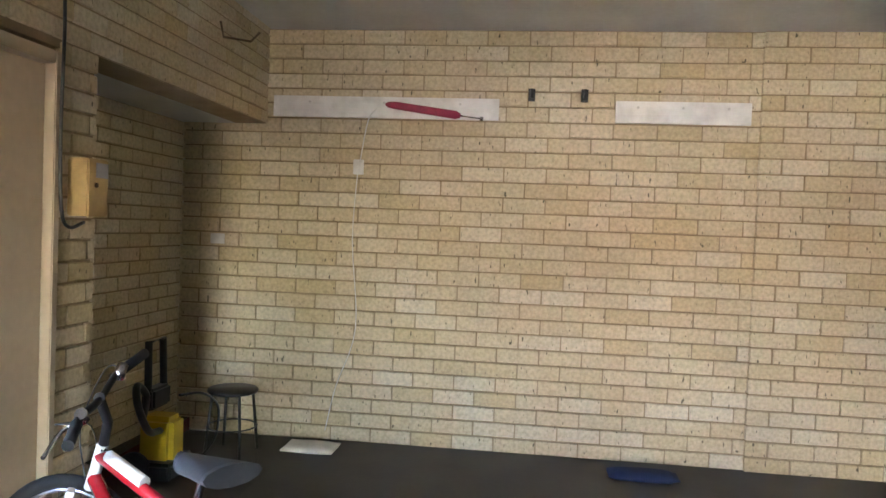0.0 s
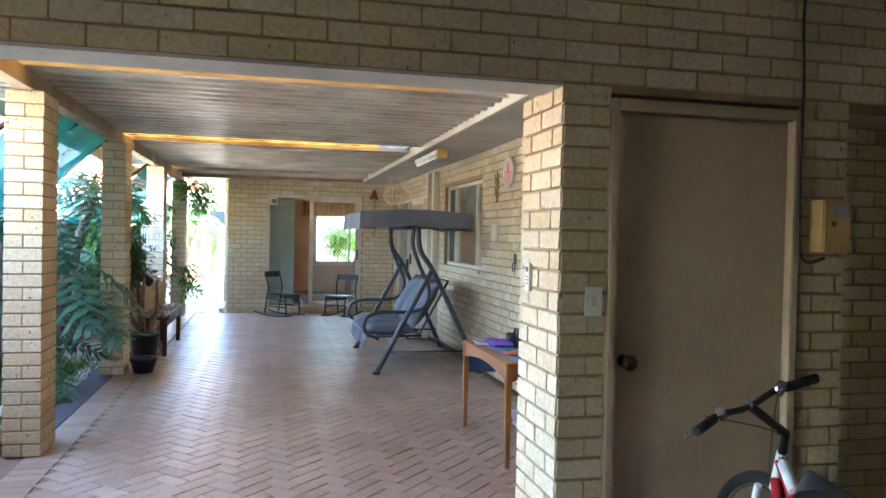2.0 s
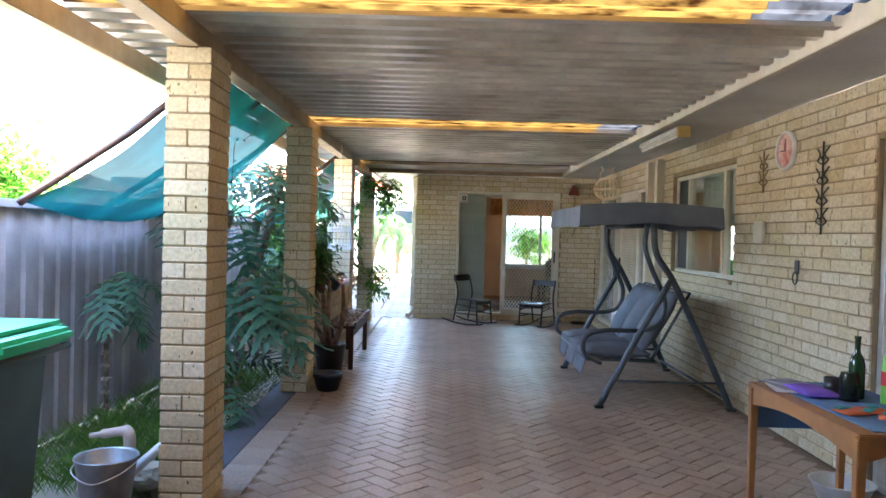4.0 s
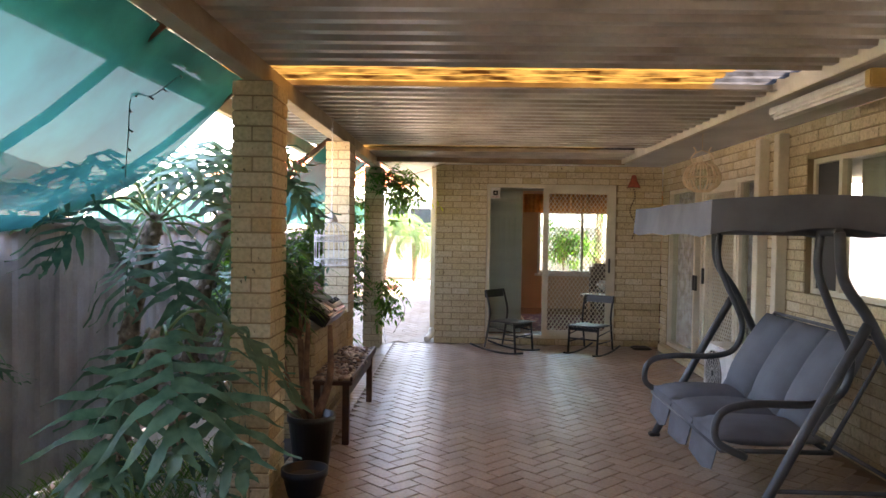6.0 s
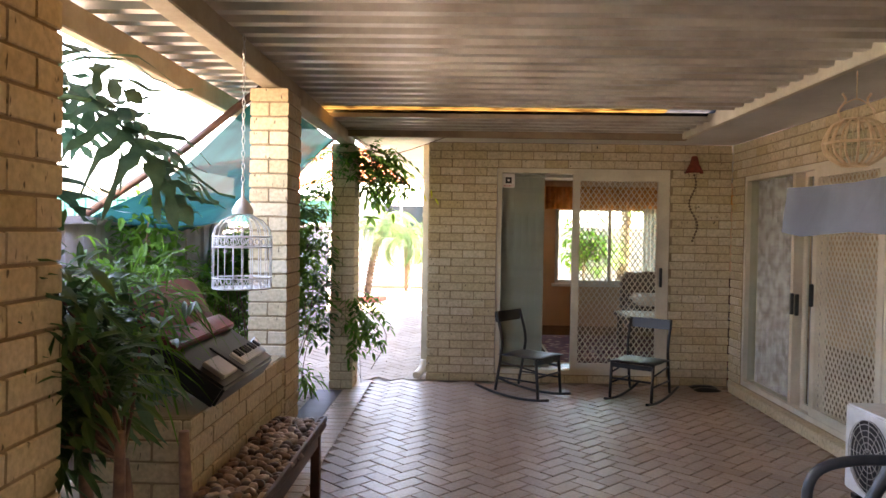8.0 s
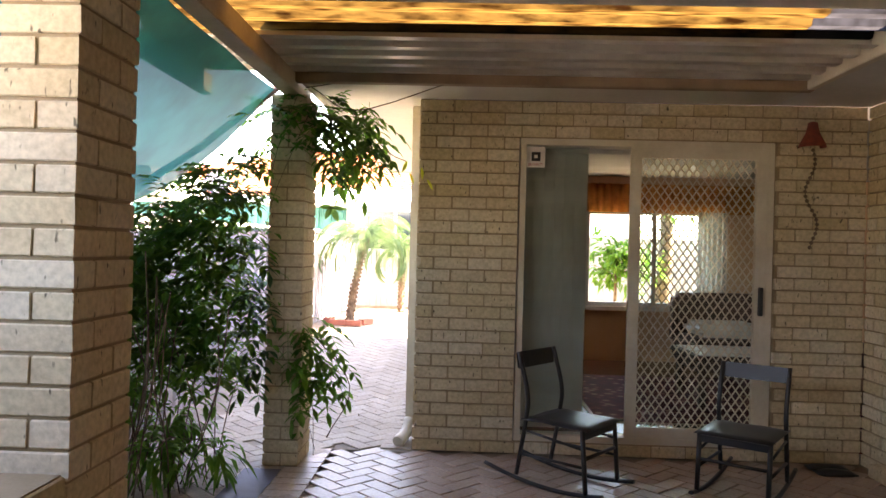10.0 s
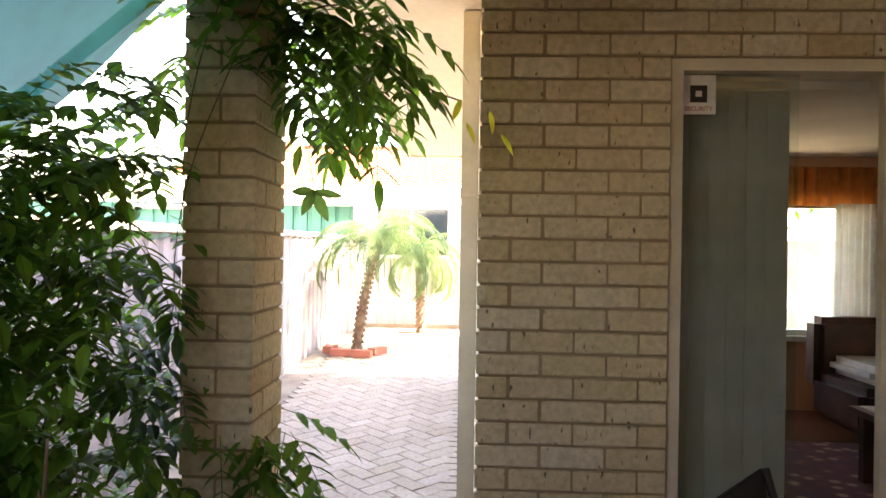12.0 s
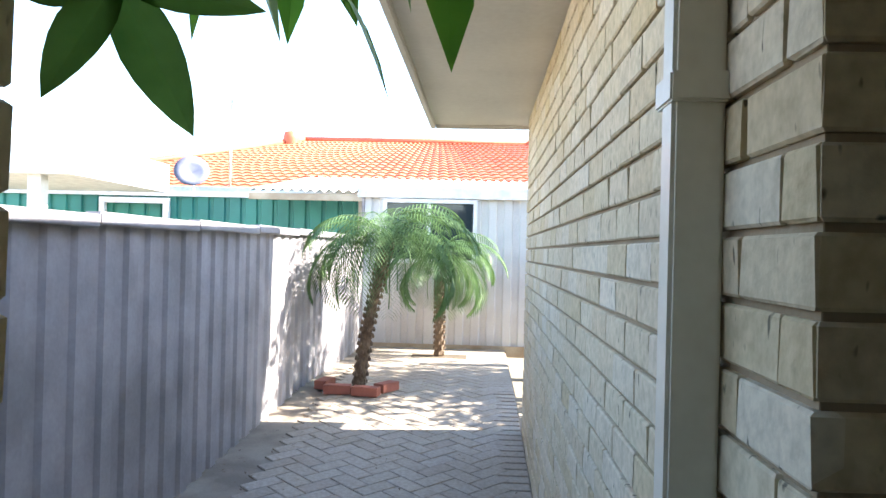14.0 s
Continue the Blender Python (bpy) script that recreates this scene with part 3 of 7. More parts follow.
def sliding_door_back():
    d = thing("door_2", "aluminium sliding door, left panel open with blinds, right a diamond security screen", "door", (0, YB, 0), kind="structure")
    bm = bmesh.new()
    frame_rect(bm, -1.115, 0.67, 0.086, 2.236, 0.045, 0.03, 0.16)
    part("door_frame", bm, M_creamframe, d)
    bm = bmesh.new()
    frame_rect(bm, -0.33, 0.625, 0.131, 2.19, 0.075, 0.035, 0.07)
    s = part("screen_door", bm, M_creamframe, d, "cream framed security screen panel")
    bm = bmesh.new()
    mesh_grille(bm, -0.255, 0.55, 0.206, 2.115, 0.052)
    part("grille", bm, M_creamframe, s)
    bm = bmesh.new()
    box(bm, 0.575, 0.60, -0.005, 0.035, 1.02, 1.22, 0.004)
    part("door_handle", bm, M_blackpl, s)
    bm = bmesh.new()
    frame_rect(bm, -0.30, 0.625, 0.131, 2.19, 0.05, 0.10, 0.13)
    part("glass_panel", bm, M_creamframe, d)
    boxpart("pane", (-0.25, 0.575, 0.112, 0.117, 0.181, 2.14), M_glass, d, bev=0).visible_shadow = False
    boxpart("fixed_pane", (-1.07, -0.62, 0.085, 0.09, 0.131, 2.19), M_glass, d, bev=0).visible_shadow = False
    bl = thing("vertical_blinds", "grey vertical blinds gathered at the side of the sliding door", "blinds", (0, YB, 0))
    for k in range(6):
        boxpart("slat", (-0.047, 0.047, -0.001, 0.001, 0.0, 2.0), M_blind, bl, at=pose(-1.03 + k * 0.075, 0.19, 0.15, 0, 0, 7 + 3 * (k % 2)), bev=0)
    boxpart("rail", (-1.09, -0.3, 0.175, 0.205, 2.155, 2.185), M_blind, bl)
    st = thing("security_sticker", "small white square security sticker with black and red print on the glass", "sticker", (-1.0, YB + 0.08, 2.11))
    boxpart("sheet", (-0.065, 0.065, 0, 0.003, -0.075, 0.075), M_white, st, bev=0)
    boxpart("mark", (-0.032, 0.032, -0.002, 0, -0.03, 0.035), M_black, st, bev=0)
    boxpart("mark_centre", (-0.012, 0.012, -0.003, -0.002, -0.008, 0.014), M_white, st, bev=0)
    c = bpy.data.curves.new("word", "FONT")
    c.body, c.size, c.align_x, c.extrude = "SECURITY", 0.024, "CENTER", 0.0005
    w = new("word", c)
    w.data.materials.append(plain("red_print", (0.5, 0.03, 0.03)))
    w.parent = st
    w.matrix_basis = pose(0, -0.003, -0.062, 90, 0, 0)


sliding_door_back()


def sliding_door_house():
    """In the house wall: local x runs south from y = 11.15, y inwards."""
    d = thing("door_3", "cream aluminium sliding doors with net curtains and a diamond security screen", "door", kind="structure")
    d.matrix_basis = pose(XR, 11.15, 0, 0, 0, -90)
    bm = bmesh.new()
    frame_rect(bm, 0, 2.90, 0.09, 2.15, 0.045, 0.015, 0.14)
    box(bm, 1.02, 1.07, 0.03, 0.12, 0.135, 2.105)
    box(bm, 2.42, 2.47, 0.03, 0.12, 0.135, 2.105)
    part("door_frame", bm, M_creamframe, d)
    bm = bmesh.new()
    frame_rect(bm, 1.16, 1.52, 0.135, 2.105, 0.045, 0.07, 0.1)
    part("inner_panel", bm, M_creamframe, d)
    bm = bmesh.new()
    frame_rect(bm, 1.42, 2.42, 0.135, 2.105, 0.07, 0.02, 0.055)
    s = part("screen_door", bm, M_creamframe, d, "cream framed security screen panel")
    bm = bmesh.new()
    mesh_grille(bm, 1.49, 2.35, 0.205, 2.035, 0.037)
    part("grille", bm, M_creamframe, s)
    for u, z in ((1.10, 1.0), (1.19, 1.0), (1.44, 1.1)):
        boxpart("door_handle", (u, u + 0.025, -0.01, 0.02, z - 0.09, z + 0.09), M_blackpl, d, bev=0.004)
    boxpart("pane", (0.045, 1.02, 0.06, 0.065, 0.135, 2.105), M_glass, d, bev=0).visible_shadow = False
    boxpart("pane", (2.47, 2.855, 0.06, 0.065, 0.135, 2.105), M_glass, d, bev=0).visible_shadow = False
    boxpart("pane", (1.2, 2.42, 0.084, 0.089, 0.135, 2.105), M_glass, d, bev=0).visible_shadow = False
    boxpart("door_sill", (-0.05, 2.95, -0.09, 0.0, 0.0, 0.086), M_brick, d, "brick sill", bev=0.006)
    c = thing("net_curtain", "patterned grey lilac net curtain behind the sliding door", "curtain")
    c.matrix_basis = d.matrix_basis.copy()
    curtain("drape", 0.06, 1.02, 0.14, 2.1, 0.13, M_lace, c)
    curtain("drape", 1.12, 1.40, 0.14, 2.1, 0.15, M_lace, c)
    curtain("drape", 2.40, 2.85, 0.14, 2.1, 0.15, M_lace, c)


sliding_door_house()


def kitchen_window():
    d = thing("window_1", "sliding kitchen window with cream aluminium frame over a brick sill", "window", kind="structure")
    d.matrix_basis = pose(XR, 7.19, 0, 0, 0, -90)
    bm = bmesh.new()
    frame_rect(bm, 0.01, 1.83, 1.12, 2.19, 0.04, 0.05, 0.12)
    box(bm, 0.42, 0.47, 0.045, 0.115, 1.16, 2.15)
    box(bm, 1.45, 1.50, 0.045, 0.115, 1.16, 2.15)
    part("window_frame", bm, M_creamframe, d)
    for a, b in ((0.05, 0.42), (0.47, 1.45), (1.50, 1.79)):
        boxpart("pane", (a, b, 0.08, 0.085, 1.16, 2.15), M_glass, d, bev=0).visible_shadow = False
    boxpart("fly_screen", (0.055, 0.415, 0.07, 0.072, 1.165, 2.145), M_black, d, bev=0)
    boxpart("window_sill", (0.0, 1.84, -0.03, 0.05, 1.08, 1.118), M_brick, d, "sloping brick sill", bev=0.006)
    bl = thing("roller_blind", "pale roller blind half lowered behind the kitchen window", "blind")
    bl.matrix_basis = d.matrix_basis.copy()
    boxpart("cloth", (0.45, 1.75, 0.2, 0.204, 1.62, 2.15), M_blind, bl, bev=0)
    t = thing("green_tub", "bright green plastic tub on the kitchen sill", "tub")
    t.matrix_basis = d.matrix_basis @ pose(1.25, 0.3, 1.12)
    bm = bmesh.new()
    lathe(bm, [(0.0, 0), (0.10, 0), (0.13, 0.17), (0.135, 0.175), (0.12, 0.175), (0.09, 0.01), (0, 0.01)], 20)
    part("tub", bm, plain("green_plastic", (0.05, 0.4, 0.05), rough=0.4), t)


kitchen_window()


def door_side():
    d = thing("door_4", "half glazed house door with aluminium frame beside the table", "door", kind="structure")
    d.matrix_basis = pose(XR, 3.15, 0, 0, 0, -90)
    bm = bmesh.new()
    frame_rect(bm, 0.0, 0.85, 0.0, 2.12, 0.05, 0.04, 0.14)
    box(bm, 0.12, 0.17, 0.05, 0.1, 0.05, 2.07)
    part("door_frame", bm, M_alu, d)
    boxpart("pane", (0.17, 0.8, 0.08, 0.085, 0.05, 2.07), M_glass, d, bev=0).visible_shadow = False


door_side()

# rooms behind the glass
M_roomwall = plain("salmon_wall_paint", (0.7, 0.45, 0.29), (0.62, 0.38, 0.24), 0.8, scale=1.5)
M_roomfloor = plain("dark_timber_floor", (0.16, 0.05, 0.03), (0.09, 0.03, 0.02), 0.22, scale=3, fine=25)
# wall colour darkened: the shade of the unlit rooms is in the paint
M_dark = plain("shade_toned_wall", (0.13, 0.11, 0.095), rough=0.8)
sbox("room_floor", (-1.62, 3.6, YB + 0.232, 15.5, 0.02, 0.10), M_roomfloor, "polished dark red timber floor", "floor")
bm = bmesh.new()
box(bm, -1.62, -1.55, YB + 0.24, 15.5, 0.1, 2.4)
box(bm, 3.55, 3.6, YB + 0.24, 15.5, 0.1, 2.4)
for x0, x1, z0, z1 in ((-1.55, 0.0, 0.1, 2.4), (1.72, 3.55, 0.1, 2.4), (0.0, 1.72, 0.1, 0.78), (0.0, 1.72, 1.98, 2.4)):
    box(bm, x0, x1, 15.5, 15.6, z0, z1)
structure("room_walls", bm, M_roomwall, "salmon orange painted walls of the lounge", "wall")
sbox("room_ceiling", (-1.62, 3.6, YB + 0.24, 15.6, 2.4, 2.45), M_ceil, "plain ceiling", "ceiling")
wd = thing("window_2", "wide white framed lounge window looking on a fence and trees", "window", (0, 15.5, 0), kind="structure")
bm = bmesh.new()
frame_rect(bm, 0.0, 1.72, 0.78, 1.98, 0.05, -0.02, 0.06)
box(bm, 0.83, 0.88, -0.01, 0.05, 0.83, 1.93)
box(bm, -0.05, 1.77, -0.08, -0.02, 0.73, 0.778)
part("window_frame", bm, M_white, wd)
boxpart("pane", (0.05, 1.67, 0.02, 0.025, 0.83, 1.93), M_glass, wd, bev=0).visible_shadow = False
pel = thing("pelmet_curtain", "frilled orange pelmet curtain over the lounge window", "curtain", (0, 15.42, 0))
curtain("frill", -0.3, 3.0, 1.95, 2.3, 0, M_orange, pel, folds=0.1, amp=0.03)
for a, b in ((0.93, 1.5),):
    cu = thing("striped_curtain", "grey green gathered curtain at the lounge window", "curtain", (0, 15.38, 0))
    curtain("drape", 1.35, 1.72, 0.55, 1.97, 0, M_blind, cu)
# inner wall in the shade-toned colour, so the rooms read as dim
sbox("house_rooms_wall", (4.4, 4.5, 0.5, 11.4, 0, 2.4), M_dark, "inner wall toned dark for the unlit room", "wall")
sbox("house_rooms_floor", (XR + 0.232, 4.4, 0.5, 11.4, 0.0, 0.09), M_roomfloor, "dark floor", "floor")
sbox("house_rooms_ceiling", (XR + 0.232, 4.4, 0.5, 11.4, 2.4, 2.45), M_ceil, "plain ceiling", "ceiling")
sbox("far_lounge_fence", (-1.2, 9, 18.8, 18.9, 0, 1.7), M_fence, "fence beyond the lounge window", "fence")


def rug():
    r = thing("patterned_rug", "red and beige patterned rug on the lounge floor", "rug", (0.55, 13.2, 0.10), rz=0)
    m, nt, b = nodes_of("rug_wool", 0.95)
    tc = nt.nodes.new("ShaderNodeTexCoord")
    vo = nt.nodes.new("ShaderNodeTexVoronoi")
    vo.inputs["Scale"].default_value = 9
    nt.links.new(tc.outputs["Object"], vo.inputs["Vector"])
    nt.links.new(ramp(nt, vo.outputs["Distance"], [(0.2, (0.35, 0.2, 0.14)), (0.35, (0.16, 0.03, 0.03)), (0.6, (0.1, 0.02, 0.025))]), b.inputs["Base Color"])
    boxpart("rug_top", (-0.95, 1.5, -1.1, 1.1, 0, 0.012), m, r, bev=0.003)
    bm = bmesh.new()
    box(bm, -0.98, -0.951, -1.13, 1.13, 0, 0.008)
    box(bm, -0.95, 1.5, -1.13, -1.101, 0, 0.008)
    part("border", bm, plain("rug_border", (0.4, 0.3, 0.2)), r)
    t = thing("lounge_table", "low dark table with a glass top and white cloth", "table", (1.0, 13.0, 0.11))
    boxpart("tabletop", (-0.5, 0.8, -0.4, 0.4, 0.42, 0.46), M_darkwood, t)
    for x in (-0.42, 0.72):
        for y in (-0.33, 0.33):
            boxpart("leg", (x - 0.03, x + 0.03, y - 0.03, y + 0.03, 0, 0.42), M_darkwood, t)
    boxpart("runner", (-0.45, 0.3, -0.36, 0.36, 0.461, 0.468), M_white, t, "white lace runner")
    a = thing("lounge_armchair", "dark sofa with a white crumpled throw", "sofa", (1.9, 14.4, 0.11))
    boxpart("seat", (-1.0, 0.9, -0.4, 0.4, 0.1, 0.45), M_darkwood, a, bev=0.06)
    boxpart("backrest", (-1.0, 0.9, 0.3, 0.55, 0.3, 0.9), M_darkwood, a, bev=0.06)
    boxpart("throw", (-0.9, -0.2, -0.35, 0.35, 0.46, 0.6), M_white, a, bev=0.05)


rug()

# ---- fences, side path, neighbours ----


def fence_run(name, p0, p1, h, z0, label, tall=0.0):
    """Panels of folded fibre cement sheet between posts, with a capping rail."""
    p0, p1 = Vector(p0), Vector(p1)
    L = (p1 - p0).length
    f = thing(name, label, "fence", (*p0, 0), kind="structure")
    f.matrix_basis = pose(p0.x, p0.y, 0, 0, 0, math.degrees(math.atan2(p1.y - p0.y, p1.x - p0.x)))
    n = round(L / 1.05)
    zf = lambda s: z0(p0.y + (p1.y - p0.y) * s / L)
    for k in range(n):
        a, b = k * L / n, (k + 1) * L / n
        bm = bmesh.new()
        prof, u = [], a + 0.004
        p = (b - a - 0.008) / 5
        for j in range(5):
            uu = u + j * p
            prof += [(uu, 0.0), (uu + 0.34 * p, 0.0), (uu + 0.46 * p, -0.018), (uu + 0.88 * p, -0.018)]
        prof.append((b - 0.004, 0.0))
        za, zb = zf(a) - 0.05, h + 0.06 * min(1.0, zf((a + b) / 2) / 0.3)
        fr = [[bm.verts.new((uu, y + t, z)) for uu, y in prof] for t, z in ((0, za), (0, zb), (0.008, zb), (0.008, za))]
        for q in range(4):
            A, B = fr[q], fr[(q + 1) % 4]
            for j in range(len(prof) - 1):
                bm.faces.new((A[j], A[j + 1], B[j + 1], B[j]))
        part("panel", bm, M_fence, f)
        bm = bmesh.new()
        box(bm, a, b - 0.003, -0.05, 0.03, zb - 0.012, zb + 0.045, 0.006)
        part("rail", bm, M_fence, f)


fence_run("fence_west", (-4.15, 0.3), (-3.66, 20.0), 1.58, alley_z, "weathered grey ribbed fibre cement fence with dark stains and a capping")


def shed():
    s = thing("shed", "pale grey ribbed steel shed with a white sliding window", "shed", (0, 20.1, 0))
    bm = bmesh.new()
    prof, u = [], -3.66
    while u < 0.6:
        prof += [(u, 0), (u + 0.08, 0), (u + 0.1, 0.025), (u + 0.17, 0.025), (u + 0.19, 0)]
        u += 0.2
    rows = [[bm.verts.new((x, y, z)) for x, y in prof] for z in (0.2, 2.24)]
    for k in range(len(prof) - 1):
        bm.faces.new((rows[0][k], rows[0][k + 1], rows[1][k + 1], rows[1][k]))
    part("wall", bm, plain("pale_steel", (0.62, 0.6, 0.56), (0.5, 0.48, 0.45), 0.55, scale=1.5), s)
    boxpart("end_wall", (-3.70, -3.665, -0.01, 3.0, 0.2, 2.24), M_fence, s)
    boxpart("fascia", (-3.75, 0.7, -0.06, -0.012, 2.19, 2.33), M_white, s, bev=0.004)
    boxpart("roof", (-3.75, 0.7, -0.01, 3.0, 2.28, 2.32), M_fence, s)
    boxpart("base", (-3.66, 0.6, -0.03, -0.002, 0.2, 0.34), M_beam, s)
    w = boxpart("window_glass", (-3.36, -2.28, -0.035, -0.02, 1.42, 2.12), plain("dark_window", (0.03, 0.04, 0.045), rough=0.05, bmp=0), s, bev=0)
    bm = bmesh.new()
    frame_rect(bm, -3.42, -2.22, 1.36, 2.18, 0.05, -0.06, -0.015)
    box(bm, -2.86, -2.81, -0.055, -0.02, 1.41, 2.13)
    part("window_frame", bm, M_white, s)


shed()


def tiled_slope(bm, corners, nu, nv, step=0.03, wave=0.025):
    """A roof slope of curved tiles: corners eave a, eave b, ridge b, ridge a."""
    A, B, C, D = (Vector(c) for c in corners)
    n = (B - A).cross(D - A).normalized()
    if n.z < 0:
        n = -n
    for j in range(nv):
        prev = None
        lo, hi = j / nv, (j + 1) / nv
        for i in range(nu * 4 + 1):
            u = i / (nu * 4)
            w = wave * (1, 0.55, -0.4, 0.55)[i % 4]
            p = (A.lerp(B, u)).lerp(D.lerp(C, u), lo) + n * (step + w)
            q = (A.lerp(B, u)).lerp(D.lerp(C, u), hi) + n * w
            r = p - n * step
            cur = [bm.verts.new(r), bm.verts.new(p), bm.verts.new(q)]
            if prev:
                bm.faces.new((prev[0], cur[0], cur[1], prev[1]))
                bm.faces.new((prev[1], cur[1], cur[2], prev[2]))
            prev = cur


M_tile = plain("terracotta_tile", (0.56, 0.14, 0.06), (0.42, 0.1, 0.045), 0.55, scale=2.5, fine=12)
M_teal = plain("teal_steel", (0.03, 0.22, 0.17), (0.02, 0.16, 0.13), 0.5, scale=1.5)


def neighbour():
    h = thing("neighbour_house", "neighbouring house with an orange terracotta tiled hip roof and teal steel walls", "house", (0, 0, 0))
    bm = bmesh.new()
    tiled_slope(bm, ((-12.5, 26.2, 2.75), (3.0, 26.2, 2.75), (-0.9, 32.0, 4.65), (-7.4, 32.0, 4.65)), 52, 20)
    tiled_slope(bm, ((3.0, 26.2, 2.75), (3.0, 37, 2.75), (-0.9, 32.2, 4.65), (-0.9, 32.0, 4.65)), 30, 20)
    tiled_slope(bm, ((-12.5, 26.3, 2.75), (-12.5, 37, 2.75), (-7.4, 32.2, 4.65), (-7.4, 32.0, 4.65)), 30, 20)
    tagged(part("roof_tiles", bm, M_tile, h), kind="stuff")
    for a, b in (((-7.5, 32, 4.7), (-0.8, 32, 4.7)), ((-0.9, 32, 4.7), (3.0, 26.2, 2.82)), ((-7.4, 32, 4.7), (-12.5, 26.2, 2.82))):
        bm = bmesh.new()
        tube(bm, [a, b], 0.09, 8)
        part("ridge_cap", bm, M_tile, h)
    bm = bmesh.new()
    lathe(bm, [(0.0, 0.5), (0.2, 0.45), (0.24, 0.25), (0.2, 0.0)], 14, (-7.7, 31.6, 4.4))
    part("roof_vent", bm, M_tile, h)
    boxpart("fascia", (-12.6, 3.1, 26.05, 26.18, 2.55, 2.78), M_white, h)
    bm = bmesh.new()
    prof, u = [], -14.0
    while u < -4.6:
        prof += [(u, 24.02), (u + 0.2, 24.02), (u + 0.22, 24.06), (u + 0.28, 24.06)]
        u += 0.3
    lo, hi = ([bm.verts.new((x, y, z)) for x, y in prof] for z in (0.0, 2.42))
    for k in range(len(prof) - 1):
        bm.faces.new((lo[k], lo[k + 1], hi[k + 1], hi[k]))
    part("wall", bm, M_teal, h, "teal ribbed steel wall")
    boxpart("eave_wall", (-12.4, 2.9, 26.3, 26.5, 0.0, 2.7), M_white, h)
    boxpart("wall_cap", (-14.0, -4.5, 23.95, 24.12, 2.42, 2.52), M_white, h)
    bm = bmesh.new()
    frame_rect(bm, -9.2, -7.9, 1.5, 2.38, 0.1, 23.9, 24.0)
    part("window_frame", bm, M_white, h)
    d = thing("carport_roof", "pale grey corrugated carport roof in front of the tiled roof", "roof", (0, 0, 0))
    bm = bmesh.new()
    prev = None
    for k in range(64):
        x = -6.1 + k * 0.08
        z = 0.03 * (1 if k % 2 else -1)
        cur = [bm.verts.new((x + 0.3, 26.0, 3.0 + z)), bm.verts.new((x, 23.0, 2.5 + z))]
        if prev:
            bm.faces.new((prev[1], cur[1], cur[0], prev[0]))
        prev = cur
    part("sheet", bm, plain("zinc_sheet", (0.6, 0.6, 0.58), rough=0.45, scale=2), d)
    boxpart("beam", (-6.1, -1.0, 22.95, 23.0, 2.33, 2.44), M_beam, d)
    boxpart("post", (-4.0, -3.9, 23.0, 23.1, 0.0, 2.4), M_white, d)
    s = thing("satellite_dish", "grey round satellite dish on a short mast", "satellite dish", (-8.12, 25.6, 2.25))
    bm = bmesh.new()
    lathe(bm, [(0.0, 0.0), (0.2, 0.03), (0.34, 0.1), (0.35, 0.11), (0.2, 0.045), (0.0, 0.015)], 24)
    part("dish", bm, plain("slate_grey_paint", (0.16, 0.16, 0.2), rough=0.5), s, at=pose(0, -0.1, 0.75, 65, 0, 20))
    bm = bmesh.new()
    tube(bm, [(0, 0, -0.1), (0, 0, 0.7)], 0.025)
    part("mast", bm, M_alu, s)
    a = thing("tv_antenna", "thin metal roof antenna", "antenna", (-7.6, 26.3, 2.75))
    bm = bmesh.new()
    tube(bm, [(0, 0, 0), (0, 0, 2.0)], 0.03, 6)
    part("mast", bm, M_alu, a)
    bm = bmesh.new()
    tube(bm, [(-1.5, 0, 1.88), (0.6, 0, 2.02)], 0.015, 5)
    for k in range(9):
        x = -1.3 + k * 0.2
        tube(bm, [(x, -0.3, 1.9 + k * 0.012), (x, 0.3, 1.9 + k * 0.012)], 0.01, 4)
    part("boom", bm, M_alu, a)
    w = thing("white_patio", "white flat patio roof on a cream post", "patio roof", (-8.05, 20.0, 0))
    boxpart("roof", (-3.0, 0.55, 0, 3.0, 2.41, 2.88), M_white, w)
    boxpart("post", (-0.09, 0.09, 0.1, 0.28, 0, 2.41), M_soffit, w)


neighbour()
sbox("paving_strip_fence", (-4.0, -3.46, 11.45, 12.0, -0.03, 0.004), M_dirt, "dark soil strip along the fence", "paving")
sbox("edge_strip", (-2.86, -2.625, 2.85, 10.9, -0.05, 0.002), plain("slate_edging", (0.1, 0.1, 0.12), rough=0.6), "dark grey edging strip beside the garden", "paving")

# ---- patio furniture ----
M_grey_cloth = plain("grey_canvas", (0.14, 0.15, 0.17), (0.10, 0.108, 0.122), 0.9, scale=3, fine=220, bmp=0.25)
M_swing = plain("charcoal_tube", (0.06, 0.07, 0.08), (0.04, 0.045, 0.05), 0.4, scale=8)


